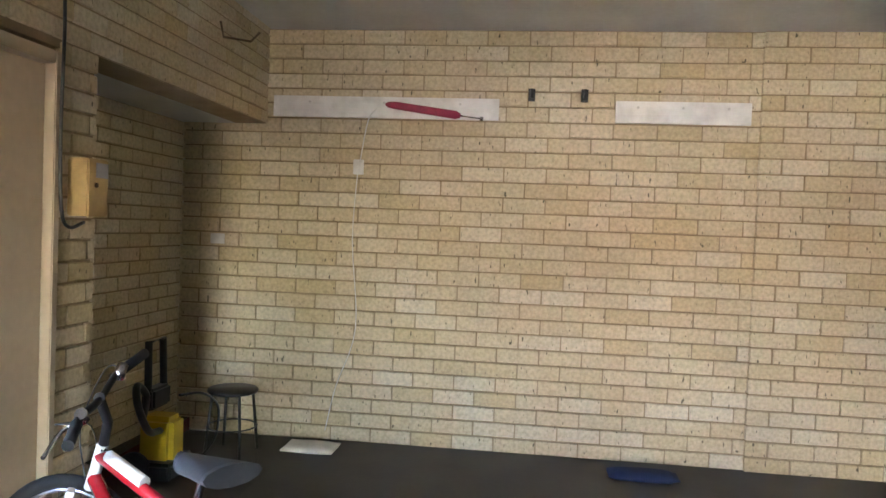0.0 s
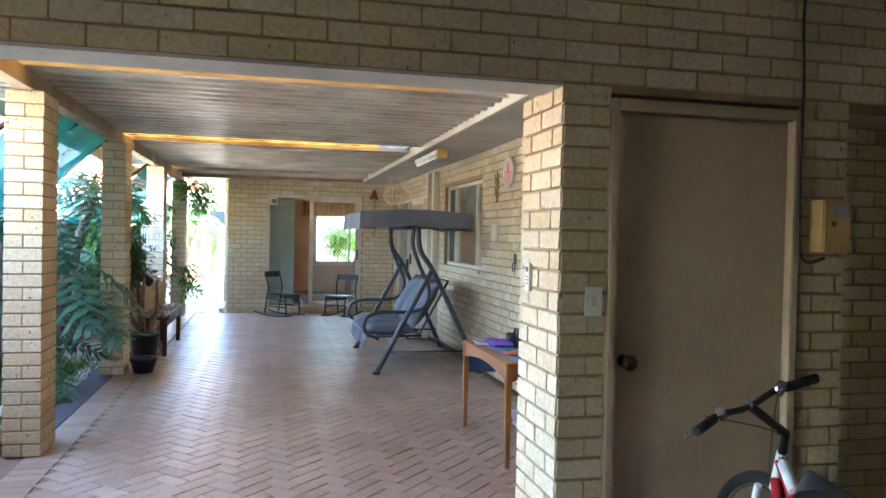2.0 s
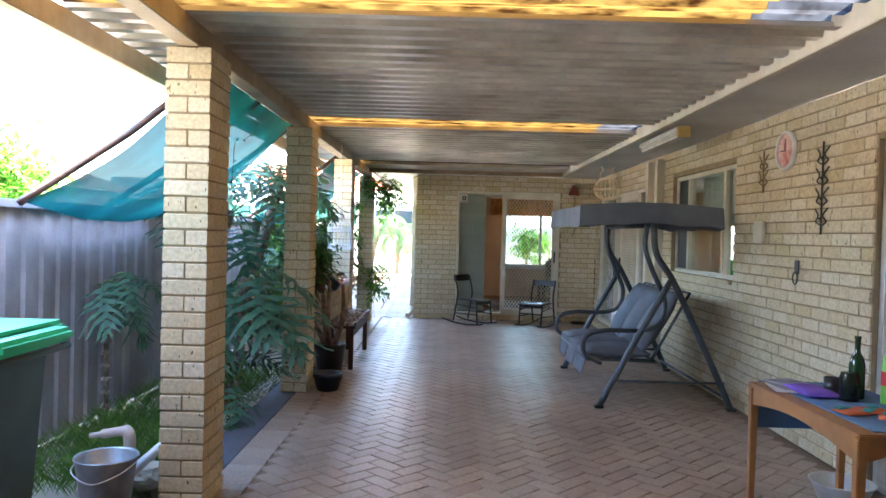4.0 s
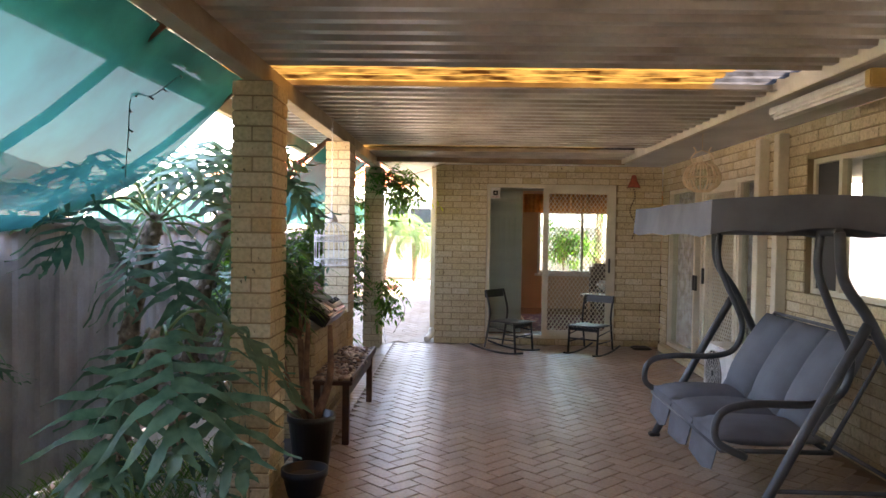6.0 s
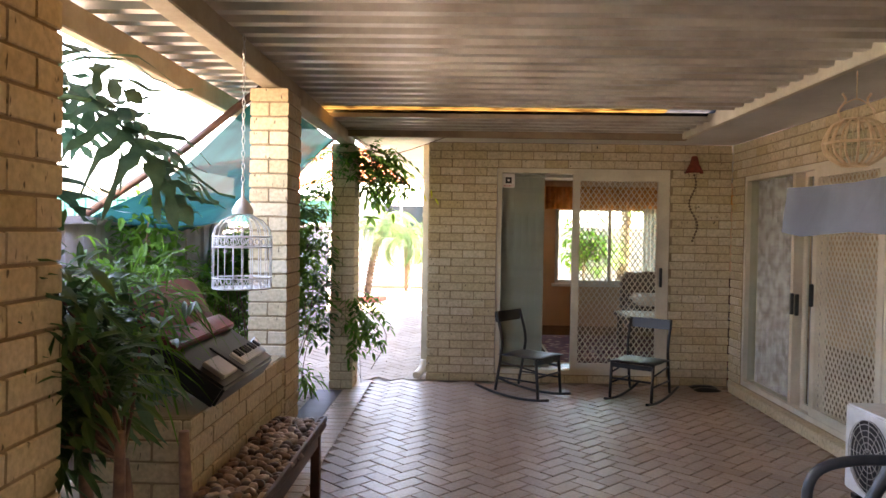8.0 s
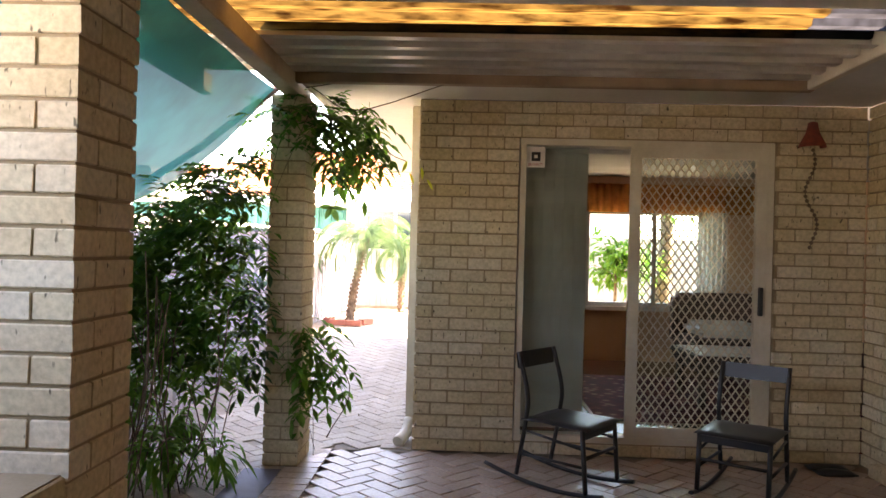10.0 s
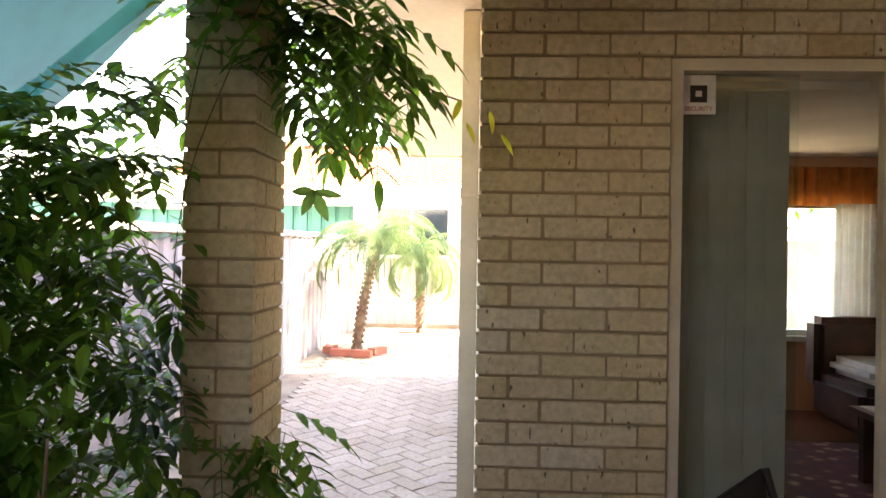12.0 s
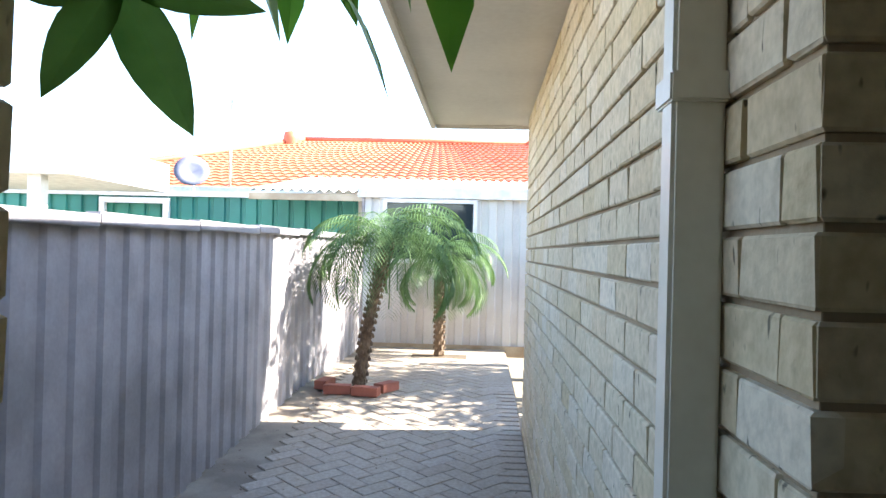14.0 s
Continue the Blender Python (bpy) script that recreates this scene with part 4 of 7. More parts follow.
def cushion(bm, x0, x1, y0, y1, z0, z1, puff=0.03, n=8):
    """A stuffed cushion: a slab with swollen faces."""
    for side in (0, 1):
        g = []
        for i in range(n + 1):
            row = []
            for j in range(n + 1):
                u, v = i / n, j / n
                b = (math.sin(math.pi * u) * math.sin(math.pi * v)) ** 0.45
                e = 0.02 * (1 - b)
                x = x0 + (x1 - x0) * u
                y = y0 + (y1 - y0) * v
                zm = (z0 + z1) / 2
                h = (z1 - z0) / 2
                z = zm + (1 if side else -1) * (h * min(1, 0.25 + b) + puff * b)
                z += 0.006 * noise.noise(Vector((x * 9, y * 9, side)))
                row.append(bm.verts.new((x, y, z)))
            g.append(row)
        for i in range(n):
            for j in range(n):
                q = (g[i][j], g[i + 1][j], g[i + 1][j + 1], g[i][j + 1])
                f = bm.faces.new(q if side else q[::-1])
                f.smooth = True
        if side == 0:
            low = g
    per = lambda G: [G[i][0] for i in range(n)] + [G[n][j] for j in range(n)] + [G[i][n] for i in range(n, 0, -1)] + [G[0][j] for j in range(n, 0, -1)]
    A, B = per(low), per(g)
    for k in range(len(A)):
        f = bm.faces.new((A[k], A[(k + 1) % len(A)], B[(k + 1) % len(A)], B[k]))
        f.smooth = True


def swing():
    s = thing("garden_swing", "three seat garden swing with charcoal tube frame, dark grey cushions and a grey canvas canopy", "garden swing", (0, 0, 0))
    for y, sgn in ((5.06, 1), (6.95, -1)):
        for pts in ([(0.07, y, 0.01), (0.36, y, 0.57), (0.66, y, 1.12)], [(1.22, y, 0.01), (0.93, y, 0.62), (0.68, y, 1.12), (0.53, y, 1.35), (0.50, y, 1.6)]):
            bm = bmesh.new()
            tube(bm, curve_pts(pts, 6), 0.028, 10)
            part("leg", bm, M_swing, s)
        for xf in (0.03, 1.18):
            boxpart("foot_cap", (xf, xf + 0.08, y - 0.03, y + 0.03, 0, 0.03), M_blackpl, s, bev=0.006)
        bm = bmesh.new()
        tube(bm, [(0.16, y, 0.24), (1.15, y, 0.24)], 0.012, 8)
        part("stretcher", bm, M_swing, s)
    for a, z, rr in ((0.50, 1.6, 0.024), (1.15, 0.12, 0.014)):
        bm = bmesh.new()
        tube(bm, [(a, 5.06, z), (a, 6.95, z)], rr, 10)
        part("crossbar", bm, M_swing, s)
    # canopy: a slightly sagging top with hanging sides
    bm = bmesh.new()
    x0, x1, y0, y1 = -0.12, 1.14, 5.17, 6.90
    N = 10
    top = [[bm.verts.new((x0 + (x1 - x0) * i / N, y0 + (y1 - y0) * j / N, 1.765 + 0.035 * math.sin(math.pi * i / N) - 0.012 * math.sin(math.pi * j / N * 2) ** 2 + 0.006 * noise.noise(Vector((i * 0.9, j * 0.7, 0))))) for j in range(N + 1)] for i in range(N + 1)]
    for i in range(N):
        for j in range(N):
            bm.faces.new((top[i][j], top[i + 1][j], top[i + 1][j + 1], top[i][j + 1])).smooth = True
    ring = [top[i][0] for i in range(N)] + [top[N][j] for j in range(N)] + [top[i][N] for i in range(N, 0, -1)] + [top[0][j] for j in range(N, 0, -1)]
    cx, cy = (x0 + x1) / 2, (y0 + y1) / 2
    low = []
    for k, v in enumerate(ring):
        o = Vector((v.co.x - cx, v.co.y - cy, 0)).normalized()
        low.append(bm.verts.new(v.co + o * (0.012 + 0.01 * math.sin(k * 1.3)) + Vector((0, 0, -0.185 + 0.012 * math.sin(k * 1.57)))))
    for k in range(len(ring)):
        bm.faces.new((low[k], low[(k + 1) % len(ring)], ring[(k + 1) % len(ring)], ring[k]))
    c = part("canopy", bm, M_grey_cloth, s, "grey canvas canopy with a hanging valance")
    so = c.modifiers.new("t", "SOLIDIFY")
    so.thickness = 0.004
    for y in (5.22, 6.85):
        bm = bmesh.new()
        tube(bm, [(-0.08, y, 1.74), (1.1, y, 1.74)], 0.012, 6)
        part("canopy_frame", bm, M_swing, s)
    # seat
    for k in range(3):
        y0 = 5.32 + k * 0.47
        bm = bmesh.new()
        cushion(bm, 0.0, 0.58, y0, y0 + 0.465, 0.40, 0.47, 0.03)
        part("seat_cushion", bm, M_grey_cloth, s, "dark grey seat cushion")
        bm = bmesh.new()
        cushion(bm, 0.0, 0.62, 0.0, 0.455, -0.035, 0.045, 0.035)
        part("back_cushion", bm, M_grey_cloth, s, "blue grey back cushion", pose(0.52, y0 + 0.005, 0.46, 0, -60, 0))
        bm = bmesh.new()
        v = [(0.0, y0, 0.43), (0.0, y0 + 0.46, 0.43), (-0.03, y0 + 0.44, 0.25 - 0.03 * (k % 2)), (-0.02, y0 + 0.22, 0.21), (-0.035, y0 + 0.02, 0.26)]
        bm.faces.new([bm.verts.new(p) for p in v])
        f = part("valance", bm, M_grey_cloth, s)
        f.modifiers.new("t", "SOLIDIFY").thickness = 0.006
    bm = bmesh.new()
    tube(bm, [(0.0, 5.28, 0.385), (0.6, 5.28, 0.385), (0.6, 6.76, 0.385), (0.0, 6.76, 0.385)], 0.014, 8, closed=True)
    tube(bm, [(0.58, 5.28, 0.40), (0.9, 5.28, 1.0), (0.9, 6.76, 1.0), (0.58, 6.76, 0.40)], 0.014, 8)
    part("seat_frame", bm, M_swing, s)
    for y in (5.24, 6.80):
        bm = bmesh.new()
        tube(bm, curve_pts([(0.12, y, 0.36), (-0.04, y, 0.45), (-0.02, y, 0.60), (0.15, y, 0.655), (0.45, y, 0.66), (0.62, y, 0.72), (0.67, y, 0.92), (0.55, y, 1.2), (0.48, y, 1.4), (0.49, y, 1.6)], 6), 0.022, 10)
        part("armrest", bm, M_swing, s, "looped charcoal tube armrest and hanger")


swing()


def rocking_chair():
    c = thing("rocking_chair", "black painted rocking chair with a slim frame and a single top rail, beside the sliding door", "rocking chair", group="rocking chairs before the glass door")
    for y in (-0.2, 0.2):
        bm = bmesh.new()
        tube(bm, curve_pts([(-0.26, y, 0.06), (-0.2, y, 0.42), (-0.19, y, 0.6), (-0.26, y, 0.87)], 5), 0.014, 8)
        part("back_post", bm, M_black, c)
        bm = bmesh.new()
        tube(bm, [(0.22, y, 0.035), (0.19, y, 0.43)], 0.015, 8)
        part("leg", bm, M_black, c)
        bm = bmesh.new()
        tube(bm, curve_pts([(-0.5, y, 0.085), (-0.26, y, 0.035), (0.0, y, 0.016), (0.2, y, 0.028), (0.33, y, 0.05)], 5), 0.014, 8)
        part("rocker", bm, M_black, c)
        bm = bmesh.new()
        tube(bm, [(-0.22, y, 0.2), (0.2, y, 0.2)], 0.01, 8)
        tube(bm, [(-0.2, y, 0.36), (0.2, y, 0.31)], 0.009, 8)
        part("stretcher", bm, M_black, c)
    bm = bmesh.new()
    box(bm, -0.205, 0.205, -0.008, 0.008, -0.055, 0.055, 0.006)
    for v in bm.verts:
        v.co.y += 1.2 * (v.co.x ** 2) - 0.03
    part("backrest", bm, M_black, c, at=pose(-0.25, 0, 0.815, -8, 0, 90))
    bm = bmesh.new()
    cushion(bm, -0.22, 0.24, -0.22, 0.22, 0.425, 0.445, 0.004, 6)
    part("seat", bm, M_black, c)
    bm = bmesh.new()
    tube(bm, [(0.2, -0.2, 0.25), (0.2, 0.2, 0.25)], 0.012, 8)
    box(bm, 0.185, 0.205, -0.2, 0.2, 0.37, 0.42, 0.003)
    part("front_rail", bm, M_black, c)
    return c


ch = rocking_chair()
ch.matrix_basis = pose(-0.81, 10.8, 0.0, 0, 0, -38)
ch.scale = (1.0, 1.0, 0.93)
ch2 = copy_thing(ch, pose(0.22, 10.75, 0.0, 0, 0, -125) @ Matrix.Diagonal((1, 1, 0.93, 1)))


def side_table():
    t = thing("side_table", "worn orange-brown timber table with curved apron beside the house wall", "table")
    m = plain("orange_varnish", (0.4, 0.17, 0.05), (0.28, 0.11, 0.035), 0.4, scale=6, fine=40)
    x0, x1, y0, y1, h = 0.43, 0.98, 1.72, 2.83, 0.69
    for x in (x0 + 0.025, x1 - 0.025):
        for y in (y0 + 0.025, y1 - 0.025):
            bm = bmesh.new()
            box(bm, x - 0.022, x + 0.022, y - 0.022, y + 0.022, 0, h - 0.025, 0.004)
            for v in bm.verts:
                if v.co.z < 0.1:
                    v.co.x = x + (v.co.x - x) * 0.7
                    v.co.y = y + (v.co.y - y) * 0.7
            part("leg", bm, m, t)
    for a, b, ax in ((y0 + 0.05, y1 - 0.05, "y"), (x0 + 0.05, x1 - 0.05, "x")):
        for side in (0, 1):
            bm = bmesh.new()
            n = 12
            A = []
            for k in range(n + 1):
                s = a + (b - a) * k / n
                zl = h - 0.12 + 0.05 * math.sin(math.pi * k / n)
                for off in (0, 0.018):
                    q = ((x0 + 0.012 + side * (x1 - x0 - 0.042)) + off, s) if ax == "y" else (s, (y0 + 0.012 + side * (y1 - y0 - 0.042)) + off)
                    A.append((bm.verts.new((*q, zl)), bm.verts.new((*q, h - 0.025))))
            for k in range(n):
                i = 2 * k
                for p, q in (((i, 0), (i + 2, 0)), ((i + 1, 0), (i + 3, 0))):
                    bm.faces.new((A[p[0]][0], A[q[0]][0], A[q[0]][1], A[p[0]][1]))
                bm.faces.new((A[i][0], A[i + 1][0], A[i + 3][0], A[i + 2][0]))
            part("apron", bm, m, t)
    boxpart("tabletop", (x0, x1, y0, y1, h - 0.025, h), m, t, bev=0.006)
    cl = thing("table_cloth", "plain blue cloth laid over the table and hanging down its house side", "cloth")
    blue = plain("blue_cotton", (0.12, 0.24, 0.42), (0.09, 0.18, 0.33), 0.9, scale=4, fine=150)
    bm = bmesh.new()
    box(bm, x0 + 0.09, x1 + 0.012, y0 + 0.04, y1 - 0.04, h + 0.002, h + 0.006)
    box(bm, x1 + 0.008, x1 + 0.014, y0 + 0.04, y1 - 0.04, h - 0.26, h + 0.004)
    box(bm, x0 + 0.06, x1, y1 + 0.004, y1 + 0.009, h - 0.26, h + 0.004)
    box(bm, x0 + 0.12, x1, y0 - 0.012, y0 - 0.006, h - 0.26, h + 0.004)
    part("cloth", bm, blue, cl)
    z = h + 0.008
    b = thing("wine_bottle", "dark green glass bottle standing on the blue cloth", "bottle", (0.81, 2.42, z))
    bm = bmesh.new()
    lathe(bm, [(0, 0), (0.036, 0.0), (0.038, 0.01), (0.038, 0.17), (0.03, 0.205), (0.014, 0.235), (0.0135, 0.30), (0.016, 0.302), (0.016, 0.315), (0.0, 0.315)], 20)
    part("bottle", bm, plain("green_glass", (0.01, 0.045, 0.015), rough=0.08, bmp=0), b)
    s = thing("spray_can", "bright green spray can with a red label", "spray can", (0.90, 2.30, z))
    bm = bmesh.new()
    lathe(bm, [(0, 0), (0.032, 0.0), (0.033, 0.01), (0.033, 0.19), (0.026, 0.215), (0.026, 0.235), (0.0, 0.245)], 20)
    part("can", bm, plain("lime_paint", (0.2, 0.55, 0.08), rough=0.3, bmp=0), s)
    bm = bmesh.new()
    lathe(bm, [(0.0337, 0.09), (0.0337, 0.16)], 20)
    part("label", bm, plain("red_print_label", (0.55, 0.03, 0.04), rough=0.4), s)
    g = thing("black_mug", "black mug with a handle", "mug", (0.72, 2.48, z))
    bm = bmesh.new()
    lathe(bm, [(0, 0), (0.04, 0), (0.042, 0.09), (0.038, 0.09), (0.036, 0.01), (0, 0.01)], 18)
    tube(bm, curve_pts([(0.04, 0, 0.075), (0.07, 0, 0.07), (0.07, 0, 0.03), (0.04, 0, 0.02)], 4), 0.006, 6)
    part("mug", bm, M_blackpl, g)
    g = thing("glass_jar", "dark glass jar beside the bottle", "jar", (0.74, 2.36, z))
    bm = bmesh.new()
    lathe(bm, [(0, 0), (0.045, 0), (0.047, 0.11), (0.04, 0.13), (0.04, 0.14), (0, 0.14)], 18)
    part("jar", bm, plain("brown_glass", (0.02, 0.022, 0.012), rough=0.1, bmp=0), g)
    p = thing("purple_cloth", "folded purple cloth on the table", "cloth", (0.63, 2.5, z))
    bm = bmesh.new()
    cushion(bm, -0.09, 0.09, -0.14, 0.14, 0.0, 0.03, 0.006)
    part("cloth", bm, plain("purple_cotton", (0.2, 0.1, 0.5), rough=0.9), p)
    for k in range(3):
        n = thing("paper_stack", "loose papers and magazines on the table", "papers", (0.56 + 0.03 * k, 2.62 + 0.05 * k, z + 0.004 * k), rz=15 * k - 10)
        boxpart("sheet", (-0.09, 0.09, -0.12, 0.12, 0, 0.003), (M_white, M_fence, M_lace)[k], n, bev=0)
    for k, (x, y, r) in enumerate(((0.66, 2.10, 20), (0.8, 1.93, -30))):
        o = thing("oven_mitt", "orange and teal padded pot holder", "pot holder", (x, y, z), rz=r)
        bm = bmesh.new()
        cushion(bm, -0.14, 0.14, -0.06, 0.06, 0.0, 0.015, 0.004)
        part("pad", bm, plain("orange_fabric", (0.62, 0.14, 0.05), rough=0.9), o)
        for j in range(3):
            bm = bmesh.new()
            cushion(bm, -0.05, 0.03, -0.02, 0.02, 0.018, 0.024, 0.002, 4)
            part("patch", bm, plain("teal_fabric", (0.05, 0.3, 0.3), rough=0.9), o, at=pose(-0.07 + 0.08 * j, 0.03 * (-1) ** j, 0.0, 0, 0, 30 * j))


side_table()


def stone_bench():
    b = thing("low_bench", "dark red-brown stained timber bench beside the low brick wall", "bench")
    x0, x1, y0, y1, h = -2.50, -2.25, 6.48, 7.92, 0.47
    x0 = -2.52
    for y in (y0 + 0.05, y1 - 0.05):
        for x in (x0 + 0.03, x1 - 0.03):
            boxpart("leg", (x - 0.025, x + 0.025, y - 0.025, y + 0.025, 0, h - 0.03), M_darkwood, b)
    for k in range(2):
        boxpart("apron", (x0 + 0.01 + k * (x1 - x0 - 0.045), x0 + 0.035 + k * (x1 - x0 - 0.045), y0 + 0.08, y1 - 0.08, h - 0.12, h - 0.03), M_darkwood, b)
    bm = bmesh.new()
    box(bm, x0, x1 + 0.02, y0, y1, h - 0.03, h, 0.005)
    box(bm, x1 + 0.005, x1 + 0.022, y0, y1, h + 0.001, h + 0.035, 0.003)
    part("tabletop", bm, M_darkwood, b)
    rng = random.Random(11)
    mats = [plain("shell_brown", (0.3, 0.2, 0.14), (0.14, 0.08, 0.06), 0.35, scale=30), plain("shell_pale", (0.5, 0.42, 0.34), (0.3, 0.2, 0.15), 0.4, scale=25), plain("shell_dark", (0.12, 0.08, 0.07), (0.05, 0.035, 0.03), 0.3, scale=25)]
    meshes = []
    for k in range(9):
        bm = bmesh.new()
        bmesh.ops.create_icosphere(bm, subdivisions=2, radius=1)
        sx, sy, sz = rng.uniform(0.03, 0.042), rng.uniform(0.018, 0.026), rng.uniform(0.013, 0.02)
        for v in bm.verts:
            w = 1 + 0.25 * noise.noise(v.co * 1.6 + Vector((k * 7, 0, 0)))
            v.co = Vector((v.co.x * sx * w, v.co.y * sy * w, v.co.z * sz * w))
        for f in bm.faces:
            f.smooth = True
        me = bpy.data.meshes.new("shell")
        bm.to_mesh(me)
        bm.free()
        me.materials.append(mats[k % 3])
        meshes.append(me)
    n = 0
    for layer in range(2):
        for i in range(26 - 4 * layer):
            for j in range(6 - layer):
                x = x0 + 0.03 + j * 0.046 + rng.uniform(-0.012, 0.012)
                y = y0 + 0.04 + i * 0.055 + layer * 0.1 + rng.uniform(-0.015, 0.015)
                o = new("shell", meshes[rng.randrange(9)])
                o.matrix_basis = pose(x, y, h + 0.016 + layer * 0.022, rng.uniform(-20, 20), rng.uniform(-20, 20), rng.uniform(0, 360))
                tagged(o, "brown and cream river pebble lying on the dark bench", "pebble", "pebbles heaped on the bench")
                n += 1


stone_bench()


def organ():
    o = thing("old_organ", "old red and black tabletop keyboard organ with an open lid tilted on the low brick wall", "musical instrument")
    o.matrix_basis = pose(-2.64, 6.78, 0.905, 0, 33, 0)
    red = plain("red_vinyl", (0.28, 0.03, 0.03), (0.17, 0.02, 0.02), 0.4, scale=6)
    boxpart("case", (-0.19, 0.17, 0.0, 0.78, -0.005, 0.10), M_blackpl, o, bev=0.012)
    boxpart("rim", (-0.19, -0.09, 0.01, 0.77, 0.101, 0.135), red, o, "red vinyl rim", bev=0.006)
    boxpart("lid", (-0.012, 0.012, 0.0, 0.78, 0.0, 0.26), red, o, "open red lid", bev=0.008, at=pose(-0.19, 0, 0.08, 0, -62, 0))
    boxpart("panel", (0.02, 0.13, 0.06, 0.24, 0.101, 0.122), M_alu, o, "worn metal panel", bev=0.004)
    boxpart("grille", (-0.04, 0.15, 0.3, 0.36, 0.101, 0.11), M_black, o, bev=0.003)
    for k in range(12):
        boxpart("white_key", (0.04, 0.12, 0.38 + k * 0.031, 0.409 + k * 0.031, 0.101, 0.118), M_white, o, bev=0.002)
    for k in (0, 1, 3, 4, 5, 7, 8, 10):
        boxpart("black_key", (0.04, 0.085, 0.401 + k * 0.031, 0.418 + k * 0.031, 0.119, 0.132), M_black, o, bev=0.002)
    k = thing("shell_figure", "small white and grey shell ornament on the low wall", "ornament", (-2.62, 7.82, 0.802))
    bm = bmesh.new()
    lathe(bm, [(0, 0), (0.05, 0.0), (0.055, 0.05), (0.03, 0.09), (0.035, 0.12), (0, 0.16)], 12)
    part("figure", bm, M_white, k)


organ()


def birdcage():
    b = thing("birdcage", "white wire birdcage with scrolled bands hanging on a chain before a brick pier", "birdcage", (-2.55, 7.35, 1.27))
    r = 0.14
    bm = bmesh.new()
    for k in range(20):
        a = k * math.pi / 10
        c, s = math.cos(a), math.sin(a)
        pts = [(r * c, r * s, 0.0), (r * c, r * s, 0.25)] + [(r * math.cos(t) * c, r * math.cos(t) * s, 0.25 + 0.11 * math.sin(t)) for t in (0.4, 0.8, 1.2, 1.5)]
        tube(bm, pts, 0.0022, 4)
    part("wires", bm, M_white, b)
    for z in (0.0, 0.05, 0.2, 0.25):
        bm = bmesh.new()
        tube(bm, [(r * math.cos(t * math.pi / 12), r * math.sin(t * math.pi / 12), z) for t in range(24)], 0.004, 5, closed=True)
        part("band", bm, M_white, b)
    for z in (0.025, 0.225):
        bm = bmesh.new()
        for t in range(24):
            c = Vector((r * math.cos(t * math.pi / 12), r * math.sin(t * math.pi / 12), z))
            e = Vector((-math.sin(t * math.pi / 12), math.cos(t * math.pi / 12), 0))
            tube(bm, [c + e * 0.014 * math.cos(q) + Vector((0, 0, 0.018 * math.sin(q))) for q in (0, 1.05, 2.1, 3.14, 4.19, 5.24)], 0.0025, 4, closed=True)
        part("scrollwork", bm, M_white, b)
    bm = bmesh.new()
    lathe(bm, [(0.05, 0.36), (0.052, 0.38), (0.03, 0.42), (0.008, 0.44), (0.006, 0.5), (0, 0.5)], 14)
    lathe(bm, [(r, 0.0), (0, 0.002)], 20)
    part("dome", bm, M_white, b)
    bm = bmesh.new()
    for k in range(24):
        z = 0.5 + k * 0.031
        w = 0.007
        tube(bm, [(w * math.cos(q) * (k % 2), w * math.cos(q) * (1 - k % 2), z + 0.02 * math.sin(q)) for q in (0, 1.05, 2.1, 3.14, 4.19, 5.24)], 0.002, 4, closed=True)
    part("chain", bm, M_white, b)


birdcage()


